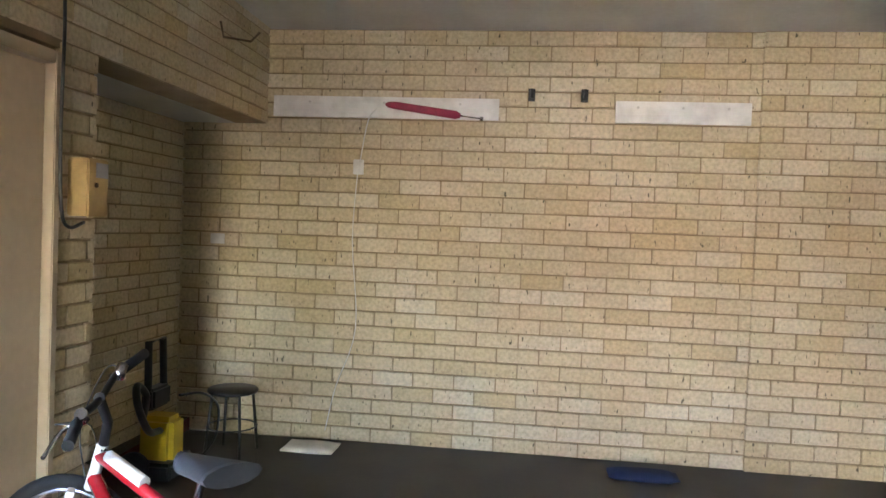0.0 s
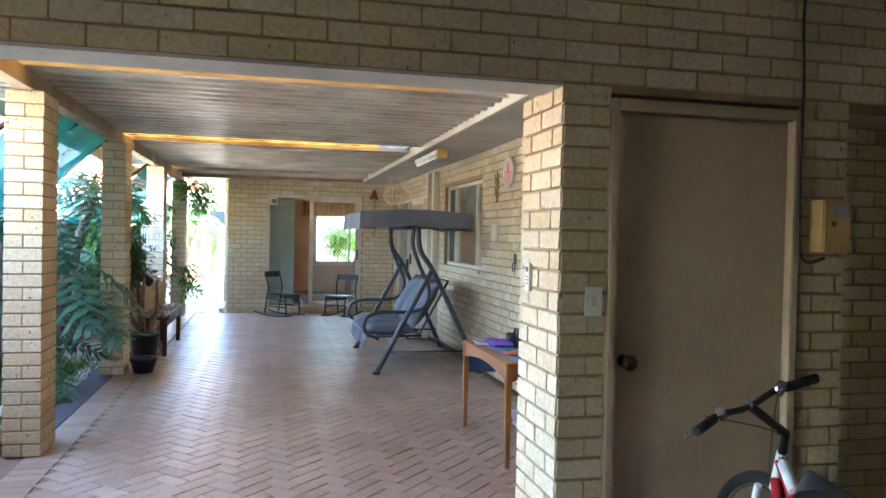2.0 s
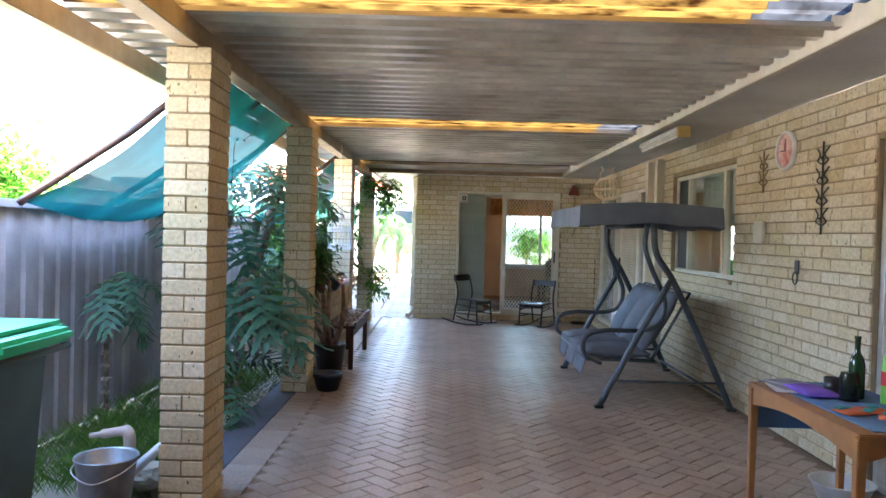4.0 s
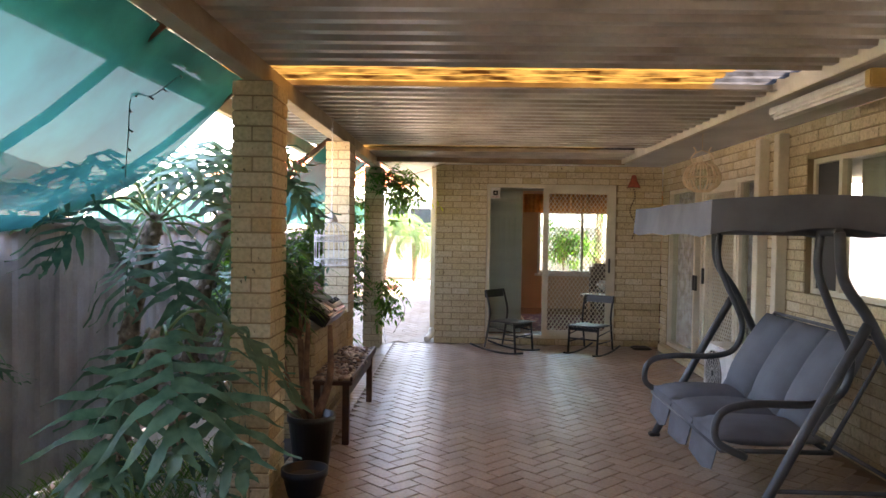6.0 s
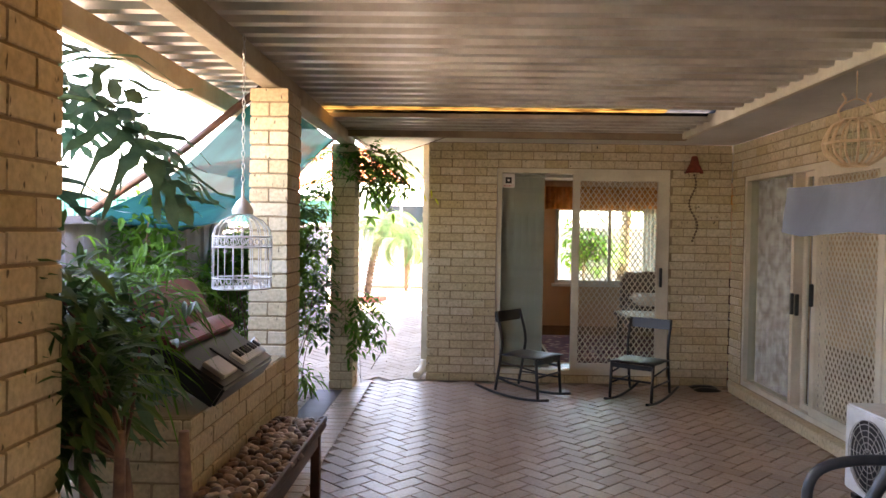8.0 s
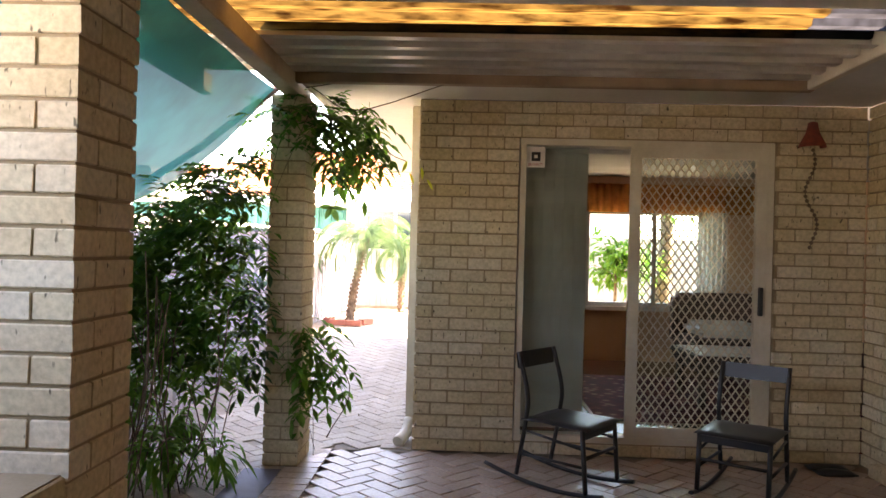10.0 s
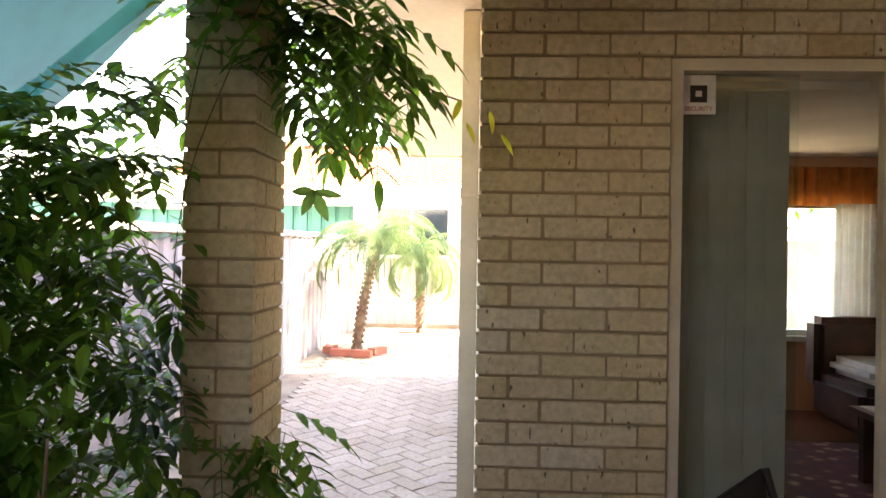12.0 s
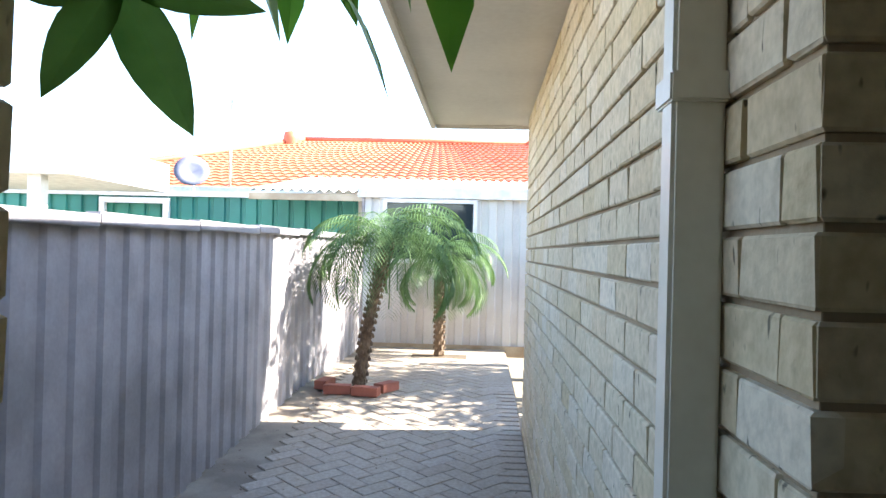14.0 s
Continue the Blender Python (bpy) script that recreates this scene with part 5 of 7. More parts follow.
def wall_things():
    c = thing("wall_clock", "round wall clock with a red patterned dial on the house wall", "clock")
    c.matrix_basis = pose(XR - 0.001, 4.33, 2.18, 0, -90, 0)
    bm = bmesh.new()
    lathe(bm, [(0, 0.0), (0.15, 0.0), (0.155, 0.02), (0.145, 0.035), (0.128, 0.03), (0.126, 0.02)], 32)
    part("rim", bm, M_white, c)
    bm = bmesh.new()
    lathe(bm, [(0.0, 0.022), (0.126, 0.022)], 32)
    part("dial", bm, plain("red_dial", (0.7, 0.45, 0.4), (0.55, 0.12, 0.1), 0.5, scale=14), c)
    bm = bmesh.new()
    box(bm, -0.005, 0.09, -0.004, 0.004, 0.024, 0.027)
    box(bm, -0.004, 0.004, -0.005, 0.07, 0.027, 0.030)
    part("clock_hand", bm, M_black, c)

    def hook_ornament(name, label, y, z, size, seed):
        o = thing(name, label, "wall ornament")
        o.matrix_basis = pose(XR - 0.012, y, z, 0, 0, -90)
        rng = random.Random(seed)
        bm = bmesh.new()
        n = 4 if size > 0.4 else 2
        for k in range(n):
            zz = -size / 2 + (k + 0.5) * size / n
            for sgn in (-1, 1):
                tube(bm, curve_pts([(0, 0, zz - 0.05), (sgn * 0.07, -0.005, zz - 0.02), (sgn * 0.03, -0.01, zz + 0.02), (sgn * 0.085, -0.005, zz + 0.07)], 4), 0.006, 6)
            lathe(bm, [(0, -0.012), (0.02, 0.0), (0, 0.012)], 8, (0, -0.01, zz))
        tube(bm, [(0, -0.004, -size / 2 - 0.04), (0, -0.004, size / 2 + 0.04)], 0.007, 6)
        part("scroll", bm, M_black, o)
        return o

    hook_ornament("iron_ornament", "tall black wrought iron scroll ornament with leaves", 3.77, 1.86, 0.56, 1)
    z = hook_ornament("gecko_ornament", "brassy metal lizard shaped wall ornament", 4.72, 2.05, 0.26, 2)
    z.children[0].data.materials[0] = plain("old_brass", (0.3, 0.2, 0.1), rough=0.4, metal=0.7, scale=20)
    p = thing("door_knocker", "rusty iron plate with a hanging ring on the wall", "wall ornament")
    p.matrix_basis = pose(XR - 0.012, 4.1, 1.25, 0, 0, -90)
    boxpart("plate", (-0.03, 0.03, -0.006, 0.004, 0.0, 0.10), M_black, p, bev=0.002)
    bm = bmesh.new()
    tube(bm, [(0.035 * math.cos(k * math.pi / 6), -0.012, -0.03 + 0.045 * math.sin(k * math.pi / 6)) for k in range(12)], 0.006, 6, closed=True)
    part("ring", bm, M_black, p)
    b = thing("wall_box", "square cream junction box on the house wall", "junction box")
    b.matrix_basis = pose(XR - 0.003, 4.76, 1.56, 0, 0, -90)
    boxpart("case", (-0.09, 0.09, -0.03, 0.0, -0.09, 0.09), M_creamframe, b, bev=0.006)
    f = thing("batten_light", "white fluorescent batten light under the eave", "light fitting", (0.80, 5.95, 2.445))
    boxpart("body", (-0.05, 0.05, -0.66, 0.66, 0.0, 0.05), M_white, f, bev=0.006)
    bm = bmesh.new()
    box(bm, -0.055, 0.055, -0.62, 0.62, -0.045, -0.001, 0.02)
    part("diffuser", bm, M_white, f)
    boxpart("end_cap", (-0.058, 0.058, -0.69, -0.625, -0.05, 0.05), plain("yellowed_plastic", (0.6, 0.42, 0.14), rough=0.4), f, bev=0.008)
    l = thing("hanging_lantern", "pale cane lantern with a glass inside hanging from the eave", "lantern", (0.72, 7.98, 1.97))
    cane = plain("pale_cane", (0.8, 0.66, 0.45), (0.68, 0.5, 0.3), 0.6, scale=20)
    for k in range(16):
        bm = bmesh.new()
        a = k * math.pi / 8
        c0, s0 = math.cos(a), math.sin(a)
        tube(bm, curve_pts([(0.07 * c0, 0.07 * s0, 0.0), (0.14 * c0, 0.14 * s0, 0.05), (0.165 * c0, 0.165 * s0, 0.12), (0.13 * c0, 0.13 * s0, 0.21), (0.08 * c0, 0.08 * s0, 0.25)], 3), 0.0075, 5)
        part("rib", bm, cane, l)
    for r, zz in ((0.07, 0.0), (0.165, 0.12), (0.08, 0.25)):
        bm = bmesh.new()
        tube(bm, [(r * math.cos(t * math.pi / 10), r * math.sin(t * math.pi / 10), zz) for t in range(20)], 0.009, 6, closed=True)
        part("hoop", bm, cane, l)
    bm = bmesh.new()
    for s0 in (-1, 1):
        tube(bm, curve_pts([(0.08 * s0, 0, 0.25), (0.1 * s0, 0, 0.3), (0.06 * s0, 0, 0.36), (0.08 * s0, 0, 0.40)], 4), 0.006, 6)
    tube(bm, curve_pts([(-0.07, 0, 0.34), (0, 0, 0.37), (0.07, 0, 0.34)], 4), 0.004, 6)
    tube(bm, [(0, 0, 0.37), (0, 0, 0.54)], 0.003, 5)
    part("hanger", bm, cane, l)
    bm = bmesh.new()
    lathe(bm, [(0.05, 0.02), (0.055, 0.03), (0.055, 0.2), (0.052, 0.2)], 16)
    g = part("glass", bm, M_glass, l)
    r = thing("bell_string", "red cloth bell with a dangling string of brown beads on the back wall", "wall hanging", (0.89, YB - 0.05, 2.2))
    bm = bmesh.new()
    lathe(bm, [(0.0, 0.18), (0.03, 0.17), (0.045, 0.1), (0.085, 0.02), (0.09, 0.0), (0.08, 0.0)], 18)
    part("bell", bm, plain("rust_red_cloth", (0.3, 0.06, 0.03), (0.2, 0.04, 0.02), 0.8, scale=20), r)
    rng = random.Random(3)
    for k in range(22):
        bm = bmesh.new()
        bmesh.ops.create_icosphere(bm, subdivisions=1, radius=0.014)
        part("bead", bm, M_bark, r, at=pose(0.03 * math.sin(k * 0.5) - 0.02 * math.sin(k * 0.23), -0.01, -0.02 - k * 0.032, 0, 0, 0))
    bm = bmesh.new()
    tube(bm, [(0.03 * math.sin(k * 0.5) - 0.02 * math.sin(k * 0.23), -0.01, -0.02 - k * 0.032) for k in range(22)], 0.003, 4)
    part("string", bm, M_bark, r)
    a = thing("air_conditioner", "white outdoor air conditioner unit with a round grille standing by the house wall", "air conditioner")
    a.matrix_basis = pose(1.2, 8.35, 0.0, 0, 0, -90)
    boxpart("case", (0.0, 0.78, -0.30, 0.0, 0.03, 0.55), M_white, a, bev=0.012)
    bm = bmesh.new()
    for rr in (0.05, 0.085, 0.12, 0.155, 0.19, 0.215):
        tube(bm, [(0.28 + rr * math.cos(t * math.pi / 14), -0.312, 0.29 + rr * math.sin(t * math.pi / 14)) for t in range(28)], 0.003, 4, closed=True)
    for t in range(12):
        q = t * math.pi / 6
        tube(bm, [(0.28 + 0.03 * math.cos(q), -0.312, 0.29 + 0.03 * math.sin(q)), (0.28 + 0.215 * math.cos(q), -0.312, 0.29 + 0.215 * math.sin(q))], 0.0025, 4)
    part("grille", bm, M_alu, a)
    bm = bmesh.new()
    lathe(bm, [(0.0, 0.0), (0.215, 0.0)], 28)
    part("fan_opening", bm, M_black, a, at=pose(0.28, -0.3025, 0.29, 90, 0, 0))
    for x in (0.1, 0.6):
        boxpart("foot", (x, x + 0.06, -0.31, 0.0, 0.0, 0.03), M_blackpl, a)
    for y, x in ((7.95, XR - 0.05), (7.55, XR - 0.05)):
        d = thing("downpipe", "cream painted square downpipe on the house wall", "downpipe", (x, y, 0))
        boxpart("pipe", (-0.045, 0.045, -0.05, 0.05, 0.05, 2.44), M_creamframe, d, bev=0.006)
        boxpart("bracket", (-0.05, 0.048, -0.07, 0.07, 1.7, 1.74), M_creamframe, d)
    d = thing("downpipe", "cream painted square downpipe at the corner of the side path", "downpipe", (XS - 0.04, YB + 0.29, 0))
    boxpart("pipe", (-0.035, 0.035, -0.028, 0.032, 0.03, 2.495), M_creamframe, d, bev=0.006)
    boxpart("bracket", (-0.04, 0.038, -0.036, 0.05, 1.72, 1.76), M_creamframe, d)
    bm = bmesh.new()
    tube(bm, curve_pts([(0, -0.02, 0.16), (-0.02, -0.08, 0.08), (-0.07, -0.2, 0.03)], 4), 0.045, 8)
    part("shoe", bm, M_creamframe, d)
    d = thing("downpipe", "white downpipe shoe slanting out beside the first pier", "downpipe", (-2.80, 2.78, 0))
    bm = bmesh.new()
    tube(bm, [(0, 0, 2.4), (0, 0, 0.3), (-0.26, -0.16, 0.05)], 0.032, 8)
    part("pipe", bm, M_white, d)
    s = thing("sandals", "pair of dark sandals by the door sill", "sandals", (1.0, 11.2, 0))
    for k in range(2):
        bm = bmesh.new()
        cushion(bm, -0.13, 0.13, -0.045 + k * 0.12, 0.045 + k * 0.12, 0.0, 0.03, 0.01, 6)
        part("sandal", bm, M_blackpl, s)
    i = thing("intercom", "small cream intercom panel on the brick reveal", "intercom")
    i.matrix_basis = pose(0.07, 0.33, 1.335, 0, 0, -90) @ Matrix.Diagonal((0.62, 0.62, 0.62, 1))
    boxpart("case", (-0.045, 0.045, -0.025, 0.0, -0.1, 0.1), M_creamframe, i, bev=0.004)
    boxpart("lens", (-0.02, 0.02, -0.028, -0.025, 0.04, 0.075), M_black, i, bev=0)
    for k in range(3):
        boxpart("slot", (-0.028, 0.028, -0.027, -0.025, -0.05 + k * 0.025, -0.042 + k * 0.025), M_black, i, bev=0)
    m = thing("plastic_tub", "white plastic basin on the floor under the table", "basin", (1.02, 2.9, 0))
    bm = bmesh.new()
    lathe(bm, [(0, 0), (0.12, 0), (0.17, 0.11), (0.18, 0.115), (0.16, 0.115), (0.11, 0.01), (0, 0.01)], 20)
    part("basin", bm, M_white, m)
    m = thing("trolley_lid", "flat grey oval tray leaning under the table", "tray", (0.95, 2.35, 0.04))
    bm = bmesh.new()
    cushion(bm, -0.16, 0.16, -0.28, 0.28, 0.0, 0.05, 0.02)
    part("tray", bm, M_alu, m)


wall_things()


def yard_things():
    b = thing("wheelie_bin", "dark green wheeled rubbish bin with a bright green lid beside the opening", "rubbish bin", (-3.38, 1.72, 0))
    dg = plain("dark_green_plastic", (0.055, 0.10, 0.098), (0.04, 0.075, 0.073), 0.45, scale=4)
    bm = bmesh.new()
    v = box(bm, -0.25, 0.25, -0.25, 0.25, 0.03, 0.96)
    for q in v[4:]:
        q.co.x *= 1.16
        q.co.y *= 1.28
    bmesh.ops.bevel(bm, geom=bm.edges[:], offset=0.03, segments=3, affect="EDGES")
    part("body", bm, dg, b)
    bm = bmesh.new()
    box(bm, -0.32, 0.32, -0.35, 0.35, 0.93, 0.985, 0.012)
    part("rim", bm, dg, b)
    bm = bmesh.new()
    box(bm, -0.31, 0.34, -0.36, 0.36, 0.99, 1.035, 0.02)
    box(bm, 0.3, 0.42, -0.28, 0.28, 0.95, 1.015, 0.02)
    part("lid", bm, plain("bright_green_plastic", (0.03, 0.62, 0.30), (0.02, 0.52, 0.25), 0.35, scale=3), b)
    for y in (-0.27, 0.27):
        bm = bmesh.new()
        lathe(bm, [(0.0, -0.025), (0.09, -0.025), (0.1, -0.015), (0.1, 0.015), (0.09, 0.025), (0.0, 0.025)], 22)
        part("wheel", bm, M_rubber, b, at=pose(0.24, y, 0.1, 90, 0, 0))
    bm = bmesh.new()
    tube(bm, [(0.37, -0.26, 0.93), (0.40, -0.26, 0.93), (0.40, 0.26, 0.93), (0.37, 0.26, 0.93)], 0.014, 8)
    part("handle", bm, dg, b)
    k = thing("metal_bucket", "galvanised metal bucket with a bail handle standing on the paving", "bucket", (-3.0, 2.42, 0))
    bm = bmesh.new()
    lathe(bm, [(0, 0.01), (0.11, 0.01), (0.112, 0.0), (0.15, 0.285), (0.158, 0.29), (0.155, 0.298), (0.146, 0.29), (0.108, 0.02), (0, 0.02)], 28)
    part("pail", bm, plain("galvanised_steel", (0.45, 0.46, 0.47), (0.3, 0.31, 0.32), 0.38, 0.7, scale=12), k)
    bm = bmesh.new()
    tube(bm, curve_pts([(-0.155, 0, 0.27), (-0.12, -0.12, 0.24), (0, -0.165, 0.2), (0.12, -0.12, 0.24), (0.155, 0, 0.27)], 4), 0.004, 6)
    part("handle", bm, M_alu, k)
    p = thing("pelican_ornament", "faded plastic pelican garden ornament", "garden ornament", (-3.25, 3.05, -0.13))
    p.scale = (0.7, 0.7, 0.8)
    bm = bmesh.new()
    tube(bm, curve_pts([(-0.16, 0, 0.2), (0.0, 0, 0.22), (0.12, 0, 0.3), (0.14, 0, 0.42), (0.1, 0, 0.47), (-0.06, 0, 0.45), (-0.2, 0, 0.43)], 5), [0.03] + [0.08] * 8 + [0.05] * 12 + [0.035] * 6 + [0.02] * 4, 10)
    part("figure", bm, plain("faded_pink_plastic", (0.6, 0.45, 0.36), rough=0.6), p)
    r = thing("garden_rock", "flat beige stone in the grass", "rock", (-2.98, 2.85, 0.02))
    bm = bmesh.new()
    bmesh.ops.create_icosphere(bm, subdivisions=3, radius=1)
    for v in bm.verts:
        w = 1 + 0.3 * noise.noise(v.co * 1.7)
        v.co = Vector((v.co.x * 0.17 * w, v.co.y * 0.12 * w, v.co.z * 0.075 * w + 0.04))
    part("rock", bm, plain("beige_stone", (0.4, 0.34, 0.26), (0.25, 0.2, 0.15), 0.9, scale=8, bmp=0.5), r)


yard_things()


def string_lights():
    s = thing("string_lights", "thin dark cord of unlit fairy lights hanging from the shade cloth", "string lights")
    rng = random.Random(8)
    pts = curve_pts([(-2.85, 4.95, 2.4), (-2.98, 4.8, 2.22), (-3.02, 4.66, 2.2), (-3.03, 4.64, 2.0), (-3.04, 4.63, 1.8)], 7)
    bm = bmesh.new()
    tube(bm, pts, 0.0025, 5)
    part("cord", bm, M_blackpl, s)
    for q in pts[2::3]:
        bm = bmesh.new()
        a = rng.uniform(0, 6.28)
        e = q + Vector((0.02 * math.cos(a), 0.02 * math.sin(a), -0.012))
        tube(bm, [q, e], [0.003, 0.006], 6)
        part("bulb", bm, M_blackpl, s)


string_lights()


def shade_cloth(name, y0, y1, poles, label):
    s = thing(name, label, "shade cloth")
    bm = bmesh.new()
    N, Mm = 22, 14
    g = []
    for i in range(N + 1):
        t = i / N
        row = []
        for j in range(Mm + 1):
            u = j / Mm
            sag = 0.20 * math.sin(math.pi * t) ** 1.3 * (0.55 + 0.45 * math.sin(math.pi * u)) + 0.10 * max(0, t - 0.75) * 4 * math.sin(math.pi * u)
            row.append(bm.verts.new((-2.78 - 1.15 * t, y0 + (y1 - y0) * u, 2.46 - 0.86 * t - sag + 0.012 * noise.noise(Vector((t * 6, u * 7, y0))))))
        g.append(row)
    for i in range(N):
        for j in range(Mm):
            bm.faces.new((g[i][j], g[i + 1][j], g[i + 1][j + 1], g[i][j + 1])).smooth = True
    part("cloth", bm, M_shade, s)
    for y in poles:
        bm = bmesh.new()
        tube(bm, [(-2.74, y, 2.50), (-3.3, y + 0.02, 2.06), (-3.98, y, 1.60)], 0.026, 8)
        part("pole", bm, M_darkwood, s, "dark timber pole carrying the cloth")


shade_cloth("shade_cloth", 3.28, 5.68, (3.3, 4.42, 5.66), "translucent green shade cloth sagging between timber poles from the roof beam to the fence")
shade_cloth("shade_cloth", 8.55, 11.15, (8.5, 11.1), "translucent green shade cloth sagging between timber poles from the roof beam to the fence")

# ---- garage things ----


def bicycle():
    b = thing("bicycle", "red, white and black mountain bicycle leaning with a black saddle", "bicycle")
    b.matrix_basis = pose(0.58, -0.73, 0.0, 0, 0, 64) @ pose(0, 0, 0, 5, 0, 0) @ Matrix.Diagonal((0.84, 0.9, 0.95, 1))
    R = 0.32
    red, whitep = plain("red_enamel", (0.5, 0.02, 0.03), rough=0.25, bmp=0.02), M_white

    def wheel(at):
        w = bmesh.new()
        tube(w, [((R - 0.02) * math.cos(t * math.pi / 18), 0, (R - 0.02) * math.sin(t * math.pi / 18)) for t in range(36)], 0.025, 8, closed=True)
        o = part("wheel", w, M_rubber, b, "black knobbly tyre", at)
        w = bmesh.new()
        tube(w, [((R - 0.05) * math.cos(t * math.pi / 18), 0, (R - 0.05) * math.sin(t * math.pi / 18)) for t in range(36)], 0.01, 6, closed=True)
        part("rim", w, M_chrome, o)
        w = bmesh.new()
        for t in range(18):
            q = t * math.pi / 9
            tube(w, [(0.02 * math.cos(q + 1), 0.02 * (-1) ** t, 0.02 * math.sin(q + 1)), ((R - 0.055) * math.cos(q), 0, (R - 0.055) * math.sin(q))], 0.0015, 4)
        part("spokes", w, M_chrome, o)
        return o

    wheel(pose(-0.5, 0, R))
    wheel(pose(0.56, 0, R, 0, 0, 30))
    H, Bk, St = (0.40, 0, 0.74), (-0.08, 0, 0.28), (-0.17, 0, 0.62)
    for nm, a, c, r, m in (("top_tube", (0.39, 0, 0.74), St, 0.022, red), ("down_tube", (0.41, 0, 0.66), Bk, 0.026, red), ("stripe", (0.33, 0, 0.745), (0.1, 0, 0.70), 0.023, whitep), ("seat_tube", Bk, (-0.19, 0, 0.70), 0.016, red), ("head_tube", (0.375, 0, 0.78), (0.43, 0, 0.62), 0.022, whitep)):
        bm = bmesh.new()
        tube(bm, [a, c], r, 10)
        part(nm, bm, m, b)
    bm = bmesh.new()
    for s in (-0.05, 0.05):
        tube(bm, [(-0.5, s, R), Bk], 0.009, 6)
        tube(bm, [(-0.5, s, R), (-0.17, s * 0.4, 0.62)], 0.008, 6)
    part("rear_stays", bm, whitep, b)
    bm = bmesh.new()
    for s in (-0.06, 0.06):
        tube(bm, [(0.56, s, R), (0.45, s, 0.62)], 0.016, 8)
    part("fork", bm, whitep, b)
    inv = b.matrix_basis.inverted()
    gl, gr = inv @ Vector((0.22, -0.66, 0.86)), inv @ Vector((0.84, -0.556, 1.03))
    c0 = (gl + gr) / 2
    hd = (gr - gl).normalized()
    bm = bmesh.new()
    tube(bm, [(0.375, 0, 0.76), (0.36, 0, 0.86), tuple(c0 + Vector((0, 0, 0.01)))], 0.018, 8)
    part("stem", bm, M_black, b)
    bm = bmesh.new()
    back = Vector((-0.3, -0.9, 0)).normalized() * 0.03
    tube(bm, curve_pts([c0 - hd * 0.31 + back * 1.2 + Vector((0, 0, 0.02)), c0 - hd * 0.16 + Vector((0, 0, 0.02)), c0, c0 + hd * 0.16 + Vector((0, 0, 0.02)), c0 + hd * 0.31 + back * 1.2 + Vector((0, 0, 0.02))], 4), 0.0125, 8)
    part("handlebar", bm, M_black, b)
    for s in (-1, 1):
        bm = bmesh.new()
        a = c0 + hd * 0.19 * s + Vector((0, 0, 0.02)) + back * 0.3
        e = c0 + hd * 0.315 * s + Vector((0, 0, 0.02)) + back * 1.2
        tube(bm, [a, e], 0.018, 10)
        part("grip", bm, M_rubber, b)
        bm = bmesh.new()
        tube(bm, curve_pts([a - hd * 0.03 * s, a + Vector((0.05, 0.02, -0.03)), a + hd * 0.1 * s + Vector((0.055, 0.02, -0.05))], 4), 0.007, 6)
        tube(bm, [a - hd * 0.05 * s + Vector((0, 0, -0.01)), a - hd * 0.02 * s + Vector((0, 0, 0.02))], 0.02, 8)
        part("brake_lever", bm, M_chrome, b)
        bm = bmesh.new()
        tube(bm, curve_pts([a, a + Vector((0.12, 0.0, -0.02)), (0.5, 0.02 * s, 0.82), (0.42, 0.03 * s, 0.66)], 5), 0.003, 5)
        part("cable", bm, M_blackpl, b)
    bm = bmesh.new()
    tube(bm, [(-0.19, 0, 0.70), (-0.215, 0, 0.80)], 0.013, 8)
    part("seat_post", bm, M_chrome, b)
    bm = bmesh.new()
    n = 10
    rows = []
    for i in range(n + 1):
        x = -0.36 + 0.28 * i / n
        w = 0.095 * (1 - (i / n)) ** 0.9 + 0.025
        rows.append([bm.verts.new((x, w * math.sin(q), 0.80 + 0.035 * math.cos(q) + 0.012 * (1 - i / n))) for q in (k * math.pi / 6 for k in range(-6, 6))])
    for A, B in zip(rows, rows[1:]):
        for k in range(12):
            bm.faces.new((A[k], A[(k + 1) % 12], B[(k + 1) % 12], B[k])).smooth = True
    bm.faces.new(rows[0])
    bm.faces.new(rows[-1][::-1])
    part("saddle", bm, plain("grey_vinyl", (0.06, 0.065, 0.075), rough=0.5), b, "grey black padded saddle")
    bm = bmesh.new()
    lathe(bm, [(0.085, -0.004), (0.09, 0), (0.085, 0.004), (0.02, 0.004), (0.02, -0.004)], 24)
    part("chainring", bm, M_black, b, at=pose(-0.08, -0.05, 0.28, 90, 0, 0))
    bm = bmesh.new()
    tube(bm, [(-0.08, -0.06, 0.28), (0.05, -0.07, 0.16)], 0.01, 6)
    tube(bm, [(-0.08, 0.06, 0.28), (-0.21, 0.07, 0.40)], 0.01, 6)
    box(bm, 0.01, 0.09, -0.16, -0.08, 0.15, 0.17)
    box(bm, -0.25, -0.17, 0.08, 0.16, 0.39, 0.41)
    part("crank", bm, M_blackpl, b)
    bm = bmesh.new()
    bmesh.ops.create_icosphere(bm, subdivisions=1, radius=0.02)
    part("reflector", bm, plain("orange_reflector", (0.8, 0.25, 0.02), rough=0.2), b, at=pose(0.56, 0.03, 0.5))


bicycle()


